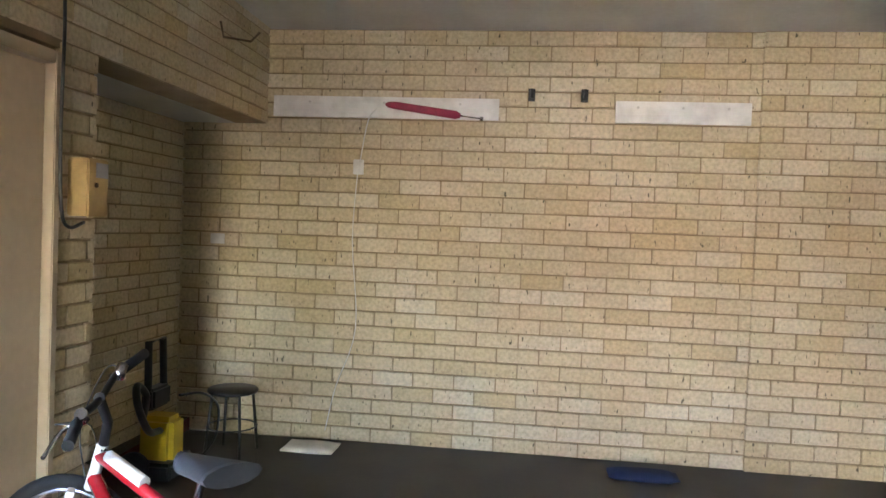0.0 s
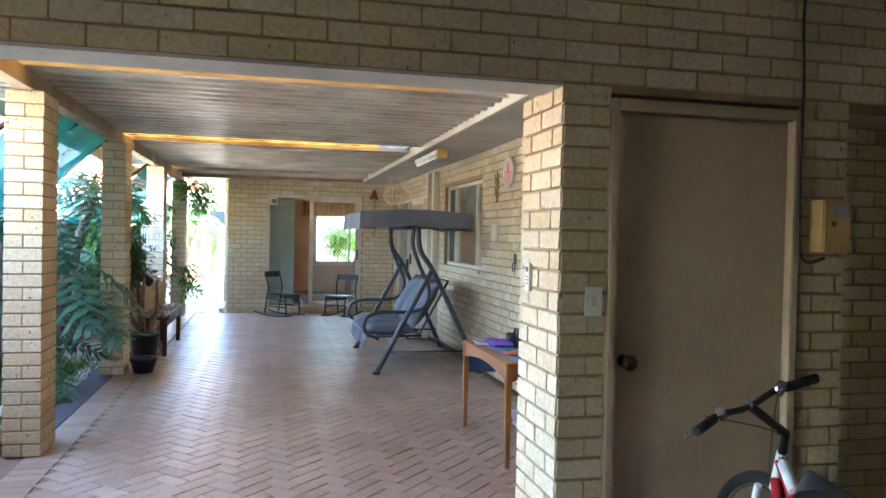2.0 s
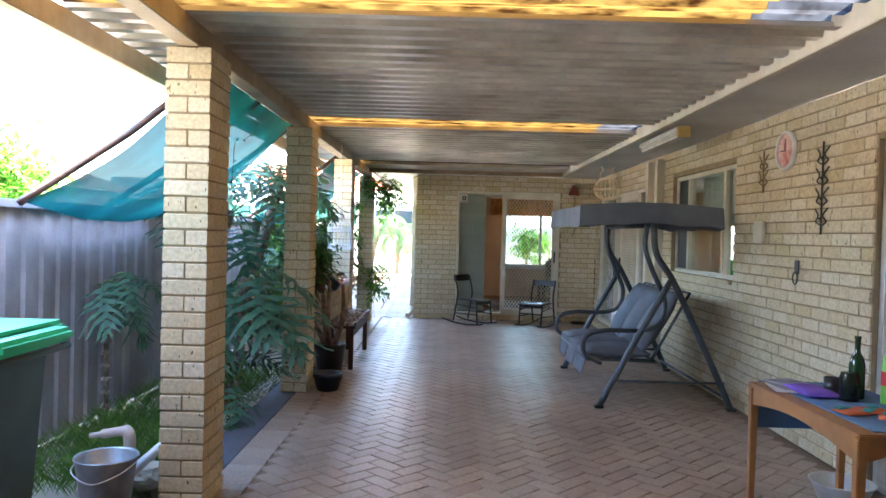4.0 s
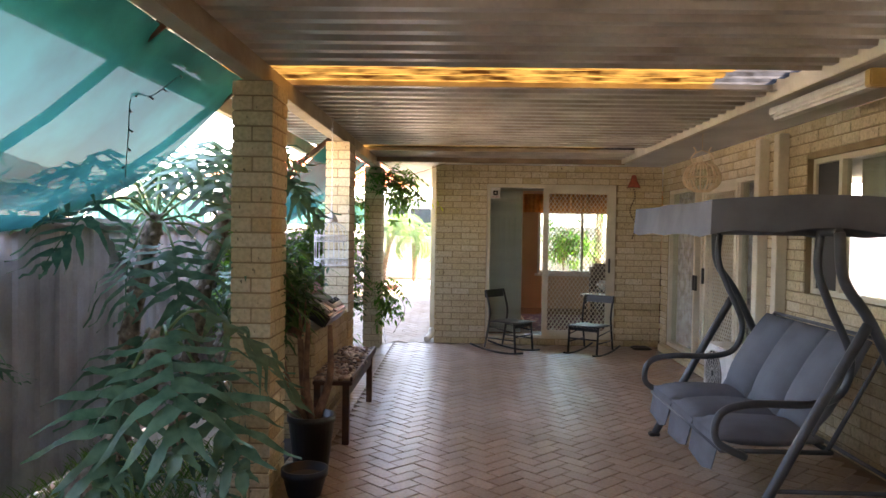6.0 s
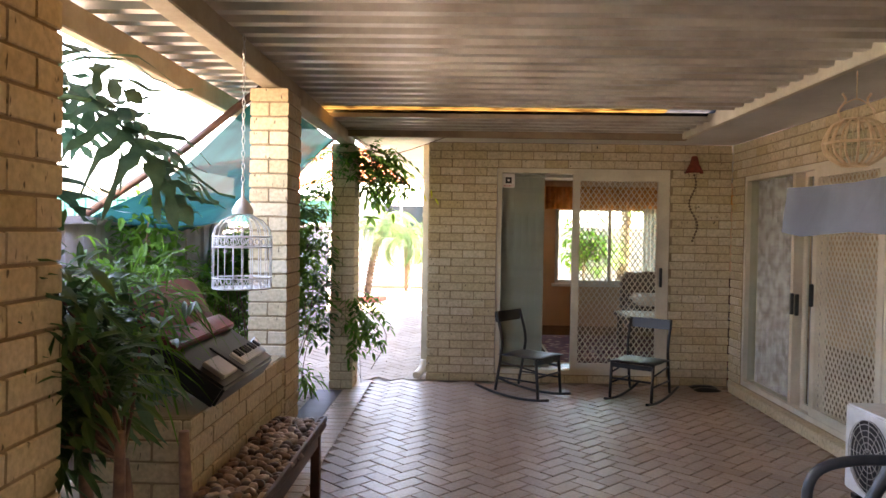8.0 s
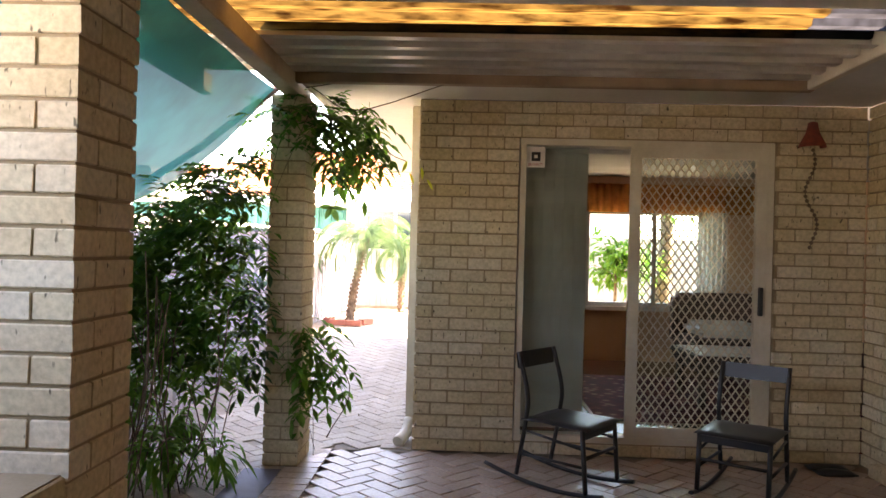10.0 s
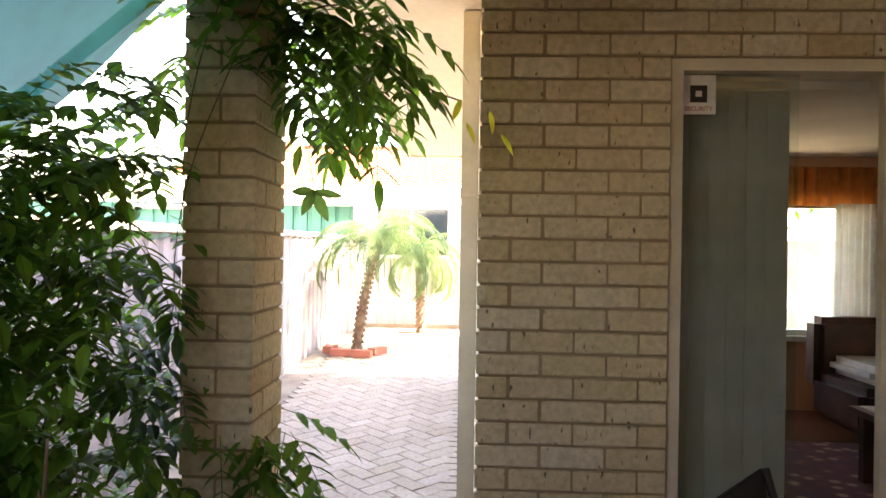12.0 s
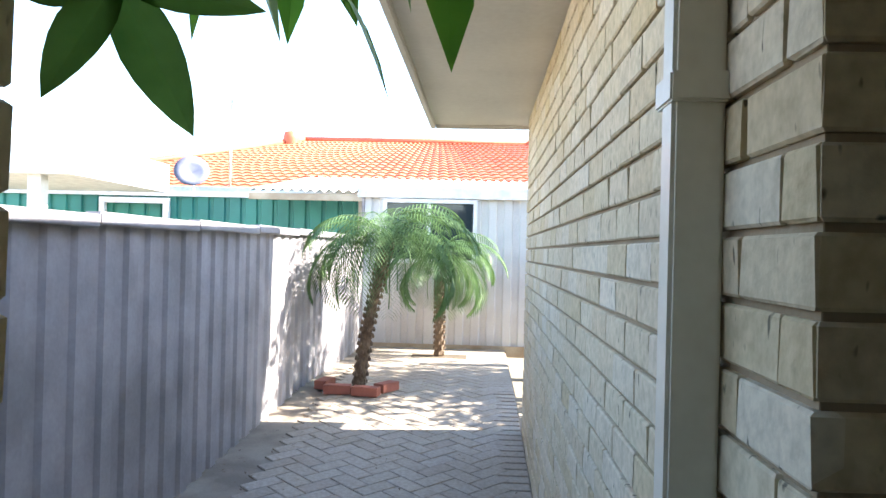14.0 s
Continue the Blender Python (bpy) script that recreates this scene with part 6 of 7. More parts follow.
def garage_things():
    w = thing("pressure_washer", "yellow and black pressure washer with a tall looped handle and hose", "pressure washer", (2.5, 0.22, 0), rz=0)
    bm = bmesh.new()
    box(bm, -0.09, 0.09, -0.10, 0.10, 0.08, 0.36, 0.03)
    for v in bm.verts:
        v.co.x *= 1 - 0.25 * v.co.z
    part("body", bm, plain("yellow_plastic", (0.62, 0.42, 0.02), rough=0.4), w, "yellow body")
    boxpart("base", (-0.15, 0.15, -0.13, 0.13, 0.02, 0.12), M_blackpl, w, bev=0.02)
    bm = bmesh.new()
    tube(bm, [(-0.09, 0.04, 0.4), (-0.08, 0.05, 0.78), (0.08, 0.05, 0.78), (0.09, 0.04, 0.4)], 0.022, 8)
    box(bm, -0.1, 0.1, 0.0, 0.08, 0.40, 0.52, 0.015)
    part("handle", bm, M_blackpl, w)
    for x in (-0.16, 0.16):
        bm = bmesh.new()
        lathe(bm, [(0, -0.02), (0.09, -0.02), (0.09, 0.02), (0, 0.02)], 18)
        part("wheel", bm, M_rubber, w, at=pose(x, 0.08, 0.09, 0, 90, 0))
    bm = bmesh.new()
    tube(bm, curve_pts([(-0.12, -0.05, 0.3), (-0.3, -0.08, 0.35), (-0.36, -0.05, 0.5), (-0.28, 0, 0.58), (-0.18, 0, 0.5), (-0.25, -0.02, 0.4)], 6), 0.02, 8)
    tube(bm, curve_pts([(0.1, -0.05, 0.45), (0.3, -0.1, 0.42), (0.48, -0.12, 0.3), (0.5, -0.1, 0.1), (0.3, -0.1, 0.03)], 6), 0.008, 8)
    part("hose", bm, M_blackpl, w)
    s = thing("stool", "small round black metal stool in the dark corner", "stool", (3.02, 0.02, 0))
    s.scale = (1, 1, 0.86)
    steel = plain("worn_black_steel", (0.05, 0.05, 0.05), rough=0.35)
    bm = bmesh.new()
    lathe(bm, [(0, 0.45), (0.15, 0.45), (0.16, 0.465), (0.15, 0.48), (0, 0.485)], 22)
    part("seat", bm, M_blackpl, s)
    for k in range(4):
        q = k * math.pi / 2 + 0.7
        bm = bmesh.new()
        tube(bm, [(0.13 * math.cos(q), 0.13 * math.sin(q), 0.45), (0.17 * math.cos(q), 0.17 * math.sin(q), 0.0)], 0.01, 6)
        part("leg", bm, M_black, s)
    bm = bmesh.new()
    tube(bm, [(0.155 * math.cos(t * math.pi / 8), 0.155 * math.sin(t * math.pi / 8), 0.2) for t in range(16)], 0.006, 5, closed=True)
    part("ring", bm, M_black, s)
    for y0, y1 in ((-1.58, -0.05), (-3.17, -2.33)):
        b = thing("wall_board", "white painted timber board fixed high on the garage brick wall", "board", (XG - 0.012, 0, 2.27))
        boxpart("board", (-0.02, 0.0, y0, y1, -0.07, 0.07), M_white, b, bev=0.002)
        for k in range(3):
            y = y0 + (k + 0.5) * (y1 - y0) / 3
            bm = bmesh.new()
            tube(bm, [(-0.02, y, 0.03), (-0.028, y, 0.03)], 0.008, 8)
            part("screw", bm, M_alu, b)
    u = thing("umbrella", "closed dark red umbrella hanging along the white board", "umbrella", (XG - 0.06, -0.85, 2.275))
    bm = bmesh.new()
    tube(bm, [(0, 0.02, 0.012), (0, 0.0, 0.01), (0, -0.05, 0.005), (0, -0.45, -0.05), (0, -0.48, -0.055)], [0.008, 0.02, 0.025, 0.028, 0.015], 12)
    part("canopy", bm, plain("crimson_nylon", (0.35, 0.02, 0.06), (0.24, 0.015, 0.04), 0.5, scale=12), u)
    bm = bmesh.new()
    tube(bm, [(0, -0.47, -0.053), (0, -0.63, -0.072)], 0.005, 6)
    tube(bm, [(0, -0.62, -0.06), (0, -0.62, -0.085)], 0.012, 6)
    part("shaft", bm, M_chrome, u)
    for y in (-1.79, -2.13):  # brackets
        h = thing("wall_hook", "small grey steel bracket on the brick wall", "hook", (XG - 0.014, y, 2.37))
        bm = bmesh.new()
        box(bm, -0.02, 0.0, -0.022, 0.022, -0.04, 0.04, 0.002)
        tube(bm, curve_pts([(-0.01, 0, 0.0), (-0.06, 0, -0.02), (-0.07, 0, 0.03)], 3), 0.010, 6)
        part("hook", bm, M_black, h)
    for x in (1.62, 2.62):
        h = thing("shelf_bracket", "rusty bent steel rod bracket high on the brick wall", "bracket", (x, -0.005, 2.56))
        bm = bmesh.new()
        tube(bm, [(0, 0, 0.06), (0, -0.02, -0.03), (0.06, -0.16, -0.04), (0.09, -0.2, 0.02)], 0.007, 6)
        part("rod", bm, M_bark, h)
    m = thing("meter_box", "cream metal meter box with a pale label on the brick wall", "meter box", (1.325, -0.003, 1.59))
    boxpart("case", (-0.07, 0.07, -0.09, 0.0, -0.115, 0.115), plain("mustard_enamel", (0.5, 0.33, 0.13), (0.36, 0.23, 0.09), 0.45), m, bev=0.006)
    boxpart("label", (-0.02, 0.062, -0.093, -0.0901, 0.04, 0.10), M_fence, m, "pale grey label", bev=0)
    boxpart("latch", (-0.03, -0.01, -0.098, -0.09, 0.0, 0.02), M_bark, m)
    c = thing("conduit", "black cable running down the brick wall into the meter box", "cable", (-0.02, 0, 0))
    bm = bmesh.new()
    tube(bm, curve_pts([(1.225, -0.02, 2.79), (1.205, -0.02, 2.5), (1.215, -0.02, 2.2), (1.205, -0.02, 1.8), (1.205, -0.03, 1.50), (1.24, -0.04, 1.43), (1.32, -0.05, 1.45)], 5), 0.007, 8)
    part("cable", bm, M_blackpl, c)
    bm = bmesh.new()
    tube(bm, [(1.21, -0.03, 2.62), (1.21, -0.03, 2.70)], 0.035, 10)
    part("fitting", bm, plain("dark_red_fitting", (0.12, 0.03, 0.03), rough=0.4), c)
    s = thing("light_switch", "cream double light switch beside the door", "light switch", (0.225, -0.003, 1.255))
    boxpart("plate", (-0.037, 0.037, -0.012, 0.0, -0.06, 0.06), M_white, s, bev=0.003)
    boxpart("rocker", (-0.012, 0.012, -0.018, -0.012, -0.02, 0.02), M_creamframe, s)
    s = thing("wall_socket", "small white socket on the garage wall with a hanging cord", "socket", (XG - 0.003, -0.65, 1.88))
    boxpart("plate", (-0.02, 0.0, -0.035, 0.035, -0.06, 0.04), M_white, s, bev=0.004)
    bm = bmesh.new()
    tube(bm, curve_pts([(-0.02, 0.0, 0.0), (-0.03, 0.02, -0.5), (-0.02, -0.02, -1.1), (-0.03, 0.1, -1.5), (-0.05, 0.16, -1.8)], 5), 0.0035, 6)
    tube(bm, curve_pts([(-0.02, -0.01, 0.02), (-0.03, -0.06, 0.3), (-0.03, -0.12, 0.39)], 5), 0.004, 6)
    part("cord", bm, M_white, s)
    s = thing("wall_socket", "small white socket in the alcove", "socket", (XG - 0.003, 0.33, 1.35))
    boxpart("plate", (-0.015, 0.0, -0.05, 0.05, -0.035, 0.035), M_white, s, bev=0.004)
    s = thing("white_cloth", "white rag on the garage floor by the wall", "cloth", (3.2, -0.45, 0.0))
    bm = bmesh.new()
    cushion(bm, -0.12, 0.12, -0.17, 0.17, 0.0, 0.03, 0.01)
    part("cloth", bm, M_white, s)
    s = thing("dumbbell_bag", "dark blue and black bag on the floor against the wall", "bag", (3.1, -2.55, 0.0))
    bm = bmesh.new()
    cushion(bm, -0.06, 0.1, -0.22, 0.2, 0.0, 0.04, 0.02)
    part("bag", bm, plain("navy_cloth", (0.01, 0.02, 0.06), rough=0.9), s)


garage_things()

# ---- plants ----


def leaf_blade(bm, base, direction, normal, length, width, droop=0.3, n=4):
    """A simple pointed leaf, folded along its rib."""
    d = Vector(direction).normalized()
    s = d.cross(Vector(normal)).normalized()
    up = s.cross(d).normalized()
    prev = None
    for k in range(n + 1):
        t = k / n
        c = Vector(base) + d * length * t - Vector((0, 0, 1)) * droop * length * t * t
        w = width * 0.5 * math.sin(math.pi * min(1, 0.06 + t * 0.94)) ** 0.8 * (1 - 0.3 * t)
        cur = [bm.verts.new(c + s * w + up * w * 0.25), bm.verts.new(c), bm.verts.new(c - s * w + up * w * 0.25)]
        if prev:
            bm.faces.new((prev[0], prev[1], cur[1], cur[0]))
            bm.faces.new((prev[1], prev[2], cur[2], cur[1]))
        prev = cur


def lobed_leaf(size=0.6, seed=0):
    """A deeply cut, wavy philodendron leaf along +x, its stalk end at the origin."""
    rng = random.Random(seed)
    bm = bmesh.new()
    n = 7
    for sgn in (-1, 1):
        for k in range(n):
            t = (k + 0.5) / n
            cx = size * (t - (0.04 if sgn > 0 else -0.03))
            L = size * (0.6 * math.sin(math.pi * (0.18 + 0.76 * t)) + 0.06) * rng.uniform(0.85, 1.1)
            a = radians(108 - 88 * t + rng.uniform(-9, 9)) * sgn
            d = Vector((math.cos(a), math.sin(a), 0))
            s = Vector((-d.y, d.x, 0))
            w0 = size / n * 0.42
            prev = None
            for j in range(7):
                u = j / 6
                w = w0 * (1.0 - 0.92 * u ** 2.2) * (1 + 0.42 * math.sin(u * 11 + k * 1.7 + sgn)) * (0.7 + 0.35 * (1 - u))
                if j == 0:
                    w = w0 * 1.25
                c = Vector((cx, 0, 0)) + d * L * u + Vector((0.16 * L * u * u, 0, 0))
                z = -0.30 * L * u * u + 0.05 * size * math.sin(u * 9 + k) * u - 0.35 * size * t * t
                cur = (bm.verts.new((c.x + s.x * w, c.y + s.y * w, z + 0.02 * size * math.sin(k * 2 + j))), bm.verts.new((c.x - s.x * w, c.y - s.y * w, z)))
                if prev:
                    bm.faces.new((prev[0], prev[1], cur[1], cur[0])).smooth = True
                prev = cur
    prev = None
    for k in range(8):
        t = k / 7
        w = size * 0.02 * (1 - t * 0.7)
        z = -0.35 * size * t * t + 0.006
        cur = (bm.verts.new((size * t * 1.02, w, z)), bm.verts.new((size * t * 1.02, -w, z)))
        if prev:
            bm.faces.new((prev[0], prev[1], cur[1], cur[0]))
        prev = cur
    me = bpy.data.meshes.new("leaf")
    bm.to_mesh(me)
    bm.free()
    me.materials.append(M_leaf_blue)
    return me


LOBED = [lobed_leaf(1.0, k) for k in range(4)]
M_stalk = plain("green_stalk", (0.14, 0.24, 0.07), (0.08, 0.15, 0.04), 0.4, scale=10)
M_scar = plain("scarred_trunk", (0.3, 0.25, 0.19), (0.1, 0.07, 0.05), 0.9, scale=22, fine=60, bmp=0.9)


def philodendron(label, path, crown_leaves, seed, r=0.055):
    """path: points of the trunk; crown_leaves: (height angle, compass, stalk, size) each."""
    rng = random.Random(seed)
    p = thing("philodendron", label, "plant", group="large philodendrons along the fence")
    pts = curve_pts(path, 6)
    bm = bmesh.new()
    tube(bm, pts, [r * (1 + 0.12 * math.sin(k * 2.4)) for k in range(len(pts))], 10)
    for k, q in enumerate(pts):
        for j in range(5):
            a = j * 1.26 + k * 0.6
            c = q + Vector((math.cos(a), math.sin(a), 0)) * r * 0.96
            lathe(bm, [(0.0, 0.018), (0.02, 0.006), (0.024, -0.01)], 6, tuple(c))
    part("trunk", bm, M_scar, p)
    top = pts[-1]
    for elev, az, stalk, size in crown_leaves:
        e, a = radians(elev), radians(az)
        d = Vector((math.cos(e) * math.cos(a), math.cos(e) * math.sin(a), math.sin(e)))
        end = top + d * stalk + Vector((0, 0, -0.12 * stalk))
        bm = bmesh.new()
        tube(bm, curve_pts([top - Vector((0, 0, 0.05)), top + d * stalk * 0.5 + Vector((0, 0, 0.06 * stalk)), end], 4), 0.009, 6)
        part("stalk", bm, M_stalk, p)
        o = new("leaf", LOBED[rng.randrange(4)])
        o.parent = p
        tilt = 28 + rng.uniform(-8, 22) - elev * 0.3
        o.matrix_basis = pose(*end, 0, 0, az + rng.uniform(-18, 18)) @ pose(0, 0, 0, rng.uniform(-25, 25), tilt, 0) @ Matrix.Diagonal((size, size, size, 1))
    return p


def crown(seed, n, stalk=(0.3, 0.6), size=(0.4, 0.6), elev=(-10, 70), az=(0, 360)):
    rng = random.Random(seed)
    return [(rng.uniform(*elev), az[0] + (az[1] - az[0]) * (k + rng.uniform(-0.3, 0.3)) / n, rng.uniform(*stalk), rng.uniform(*size)) for k in range(n)]


philodendron("large philodendron with a scarred curved trunk and deeply cut blue-green leaves", [(-3.35, 4.35, 0.0), (-3.2, 4.55, 0.35), (-3.0, 4.75, 0.75), (-2.96, 4.85, 1.05)], crown(1, 7, (0.2, 0.34), (0.5, 0.6), (-30, 50), (-100, 180)), 1)
philodendron("low philodendron with deeply cut leaves beside the edging", [(-3.1, 4.5, 0.0), (-2.95, 4.55, 0.25)], crown(2, 6, (0.2, 0.35), (0.36, 0.46), (5, 70)), 2, 0.035)
philodendron("tall philodendron with bright green leaves above the low wall", [(-3.4, 6.1, 0.0), (-3.25, 6.2, 1.0), (-3.05, 6.35, 1.95)], crown(3, 11, (0.2, 0.4), (0.4, 0.52), (5, 60)), 3)
philodendron("tall philodendron between fence and pier", [(-3.6, 5.6, 0.0), (-3.55, 5.8, 0.9), (-3.45, 5.95, 1.65)], crown(4, 14, (0.3, 0.6), (0.45, 0.58), (-30, 60)), 4)
philodendron("dark philodendron against the fence", [(-3.85, 4.25, 0.0), (-3.84, 4.22, 0.6), (-3.8, 4.15, 1.05)], crown(5, 6, (0.12, 0.25), (0.26, 0.34), (-50, 30), (-80, 60)), 5, 0.018)
philodendron("large leaved philodendron behind the low wall", [(-3.5, 7.2, 0.0), (-3.45, 7.3, 0.6), (-3.4, 7.4, 1.0)], crown(6, 10, (0.3, 0.55), (0.38, 0.5), (-20, 60)), 6)


def bush(name, label, category, centre, radii, n, leaf, mat, seed, stems=(), grain=0.0, droop=0.3, wood=None, potted=None):
    """Stems and a crown of many single leaves in ragged clumps."""
    rng = random.Random(seed)
    b = thing(name, label, category)
    C = Vector(centre)
    bm = bmesh.new()
    for pts, r in stems:
        c = curve_pts(pts, 5)
        tube(bm, c, [r * (1 - 0.6 * k / len(c)) for k in range(len(c))], 7)
    clumps = []
    for _ in range(max(6, n // 45)):
        v = Vector((rng.gauss(0, 1), rng.gauss(0, 1), rng.gauss(0, 1))).normalized() * rng.uniform(0.35, 1.0)
        clumps.append(C + Vector((v.x * radii[0], v.y * radii[1], v.z * radii[2])))
    hub = stems[0][0][-1] if stems else centre
    for q in clumps:
        tube(bm, curve_pts([hub, (Vector(hub) + q) / 2 + Vector((rng.uniform(-0.05, 0.05), rng.uniform(-0.05, 0.05), 0.04)), q], 4), 0.005, 5)
    part("branch", bm, wood or M_bark, b)
    bm = bmesh.new()
    for _ in range(n):
        q = rng.choice(clumps)
        sp = 0.3 * min(radii)
        p = q + Vector((rng.gauss(0, sp), rng.gauss(0, sp), rng.gauss(0, sp)))
        d = ((p - q).normalized() * 0.8 + Vector((rng.uniform(-1, 1), rng.uniform(-1, 1), rng.uniform(-0.6, 0.7)))).normalized()
        L = leaf[0] * rng.uniform(0.6, 1.2)
        leaf_blade(bm, p, d, (rng.uniform(-0.5, 0.5), rng.uniform(-0.5, 0.5), 1), L, leaf[1] * rng.uniform(0.8, 1.2), droop, 3)
    part("foliage", bm, mat, b)
    return b


def pot(at, r, h, label, mat):
    p = thing("plant_pot", label, "plant pot", at)
    bm = bmesh.new()
    lathe(bm, [(0, 0), (r * 0.75, 0), (r, h - 0.04), (r * 1.06, h - 0.04), (r * 1.06, h), (r * 0.95, h), (r * 0.9, h - 0.05), (0, h - 0.05)], 26)
    part("pot", bm, mat, p)
    bm = bmesh.new()
    lathe(bm, [(0, h - 0.045), (r * 0.88, h - 0.048)], 20)
    part("soil", bm, M_dirt, p)


pot((-2.42, 5.98, 0), 0.15, 0.36, "tall black plastic pot holding a branching shrub", M_blackpl)
pot((-2.36, 5.5, 0), 0.13, 0.16, "small dark blue pot on the paving", plain("navy_plastic", (0.02, 0.03, 0.06), rough=0.4))
bush("potted_shrub", "dark green narrow leaved shrub with several bare branching stems in a black pot", "shrub", (-2.66, 5.9, 1.14), (0.25, 0.3, 0.26), 1700, (0.11, 0.032), M_leaf_dark, 21,
     stems=[([(-2.42, 5.98, 0.3), (-2.47, 5.98, 0.55), (-2.5, 5.98, 0.85)], 0.042), ([(-2.4, 5.98, 0.3), (-2.3, 5.96, 0.6), (-2.3, 5.95, 0.95)], 0.034), ([(-2.43, 6.0, 0.3), (-2.6, 6.0, 0.6), (-2.66, 6.05, 1.0)], 0.034), ([(-2.42, 5.97, 0.3), (-2.42, 5.8, 0.6), (-2.4, 5.75, 1.0)], 0.03)], wood=plain("red_brown_bark", (0.3, 0.18, 0.12), (0.14, 0.08, 0.06), 0.8, scale=15))
bush("spiky_shrub", "fine leaved shrub with arching green blades above the low wall", "shrub", (-2.95, 6.9, 1.15), (0.35, 0.4, 0.22), 700, (0.26, 0.014), M_leaf, 22, stems=[([(-2.95, 6.9, 0.0), (-2.95, 6.9, 0.6), (-2.95, 6.9, 0.95)], 0.03)], droop=0.6)


def vine():
    """Wisteria on the fourth pier: twining stems and hanging compound leaves."""
    rng = random.Random(31)
    v = thing("wisteria_vine", "vigorous green wisteria climbing the last brick pier with twining stems and hanging compound leaves", "climbing plant")
    bm = bmesh.new()
    for k in range(2):
        a = rng.uniform(0, 6)
        pts = []
        for j in range(8):
            t = j / 7
            pts.append((-2.645 + (0.17 + 0.03 * math.sin(k)) * math.cos(a + t * 5), 11.165 + 0.24 * math.sin(a + t * 5) - 0.02, 0.02 + 2.38 * t))
        tube(bm, curve_pts(pts, 4), 0.002, 6)
    for k in range(60):
        p0 = (rng.uniform(-4.0, -3.0), rng.uniform(9.7, 10.9), 0.0)
        p1 = (p0[0] + rng.uniform(-0.3, 0.3), p0[1] + rng.uniform(-0.3, 0.3), rng.uniform(0.7, 1.5))
        m = tuple((a + b) / 2 + rng.uniform(-0.12, 0.12) for a, b in zip(p0, p1))
        tube(bm, curve_pts([p0, m, p1], 4), 0.004, 5)
    for pts in ([(-2.5, 11.2, 2.3), (-2.3, 11.3, 2.36), (-2.05, 11.3, 2.1), (-1.9, 11.25, 2.02)], [(-2.5, 11.0, 0.9), (-2.2, 10.9, 0.55), (-2.35, 10.95, 0.2)], [(-2.55, 11.0, 2.46), (-2.1, 10.9, 2.5), (-1.7, 10.95, 2.49)], [(-2.5, 10.95, 2.45), (-2.2, 10.9, 2.3), (-1.6, 10.9, 2.49)]):
        tube(bm, curve_pts(pts, 5), 0.0035, 5)
    part("stem", bm, M_bark, v)

    def compound(bm, base, d, L, n, lw, ll):
        d = Vector(d).normalized()
        side = d.cross(Vector((0, 0, 1)))
        side = side.normalized() if side.length > 0.1 else Vector((1, 0, 0))
        for k in range(n):
            t = (k + 1) / (n + 0.5)
            c = Vector(base) + d * L * t - Vector((0, 0, 0.35 * L * t * t))
            for sgn in (-1, 1):
                leaf_blade(bm, c, side * sgn + d * 0.5 - Vector((0, 0, 0.2)), (rng.uniform(-0.3, 0.3), rng.uniform(-0.3, 0.3), 1), ll * rng.uniform(0.8, 1.15), lw * rng.uniform(0.85, 1.15), 0.25, 3)
        e = Vector(base) + d * L - Vector((0, 0, 0.35 * L))
        leaf_blade(bm, e, d - Vector((0, 0, 0.6)), (0, 0, 1), ll, lw, 0.25, 3)
        tube(bm, curve_pts([base, Vector(base) + d * L * 0.5 - Vector((0, 0, 0.09 * L)), e], 2), 0.0016, 4, caps=False)

    def cluster(name, count, cf, dirf, lw=0.042, ll=0.082, mat=None):
        bm2 = bmesh.new()
        for _ in range(count):
            compound(bm2, cf(), dirf(), rng.uniform(0.16, 0.26), rng.randint(3, 5), lw, ll)
        part(name, bm2, mat or M_leaf, v)

    R = rng.uniform
    # dense wall of leaves west of the pier
    def west():
        z = R(0.15, 2.35)
        lim = -2.78 - 0.15 * R(0, 1)
        x = R(-4.05, lim)
        top = 2.12 - 0.75 * (-2.8 - x)
        return (x, R(10.55, 11.15), top * R(0.1, 1.0) ** 0.55)
    cluster("foliage", 860, west, lambda: (R(-1, 1), R(-1, 0.3), R(-0.4, 0.5)))
    cluster("foliage", 60, lambda: (-2.62 + R(-0.2, 0.28), 11.0 + R(-0.12, 0.3), R(2.05, 2.42)), lambda: (R(-0.6, 1), R(-0.6, 0.2), R(-0.3, 0.3)))
    cluster("foliage", 34, lambda: (-2.5 + R(-0.1, 0.16), 10.98 + R(-0.12, 0.25), R(0.45, 0.95)), lambda: (R(-0.3, 0.8), R(-1, 0.3), R(-0.9, 0.0)))
    cluster("foliage", 44, lambda: (-2.52 + R(0, 0.36), 11.36 + R(-0.08, 0.15), R(2.0, 2.44)), lambda: (R(-0.3, 1), R(-0.6, 0.6), R(-0.9, 0.0)), 0.045, 0.095)
    cluster("foliage", 16, lambda: (-2.3 + R(-0.15, 0.2), 10.98 + R(-0.1, 0.15), R(2.1, 2.4)), lambda: (R(-0.6, 0.8), R(-0.6, 0.6), R(-0.9, 0)), 0.036, 0.085)
    cluster("foliage", 14, lambda: (-2.75 + R(-0.06, 0.03), 10.97 + R(-0.05, 0.05), R(0.6, 1.5)), lambda: (R(-0.6, 0.6), -1, R(-0.8, 0)), mat=M_leaf_dark)
    bm2 = bmesh.new()
    for z, x in ((2.02, -1.9), (1.94, -1.88), (1.98, -1.8), (1.90, -1.76)):
        leaf_blade(bm2, (x, 11.22, z), (R(-0.6, 0.6), -0.4, -1), (1, -1, 0), 0.085, 0.035, 0.1, 4)
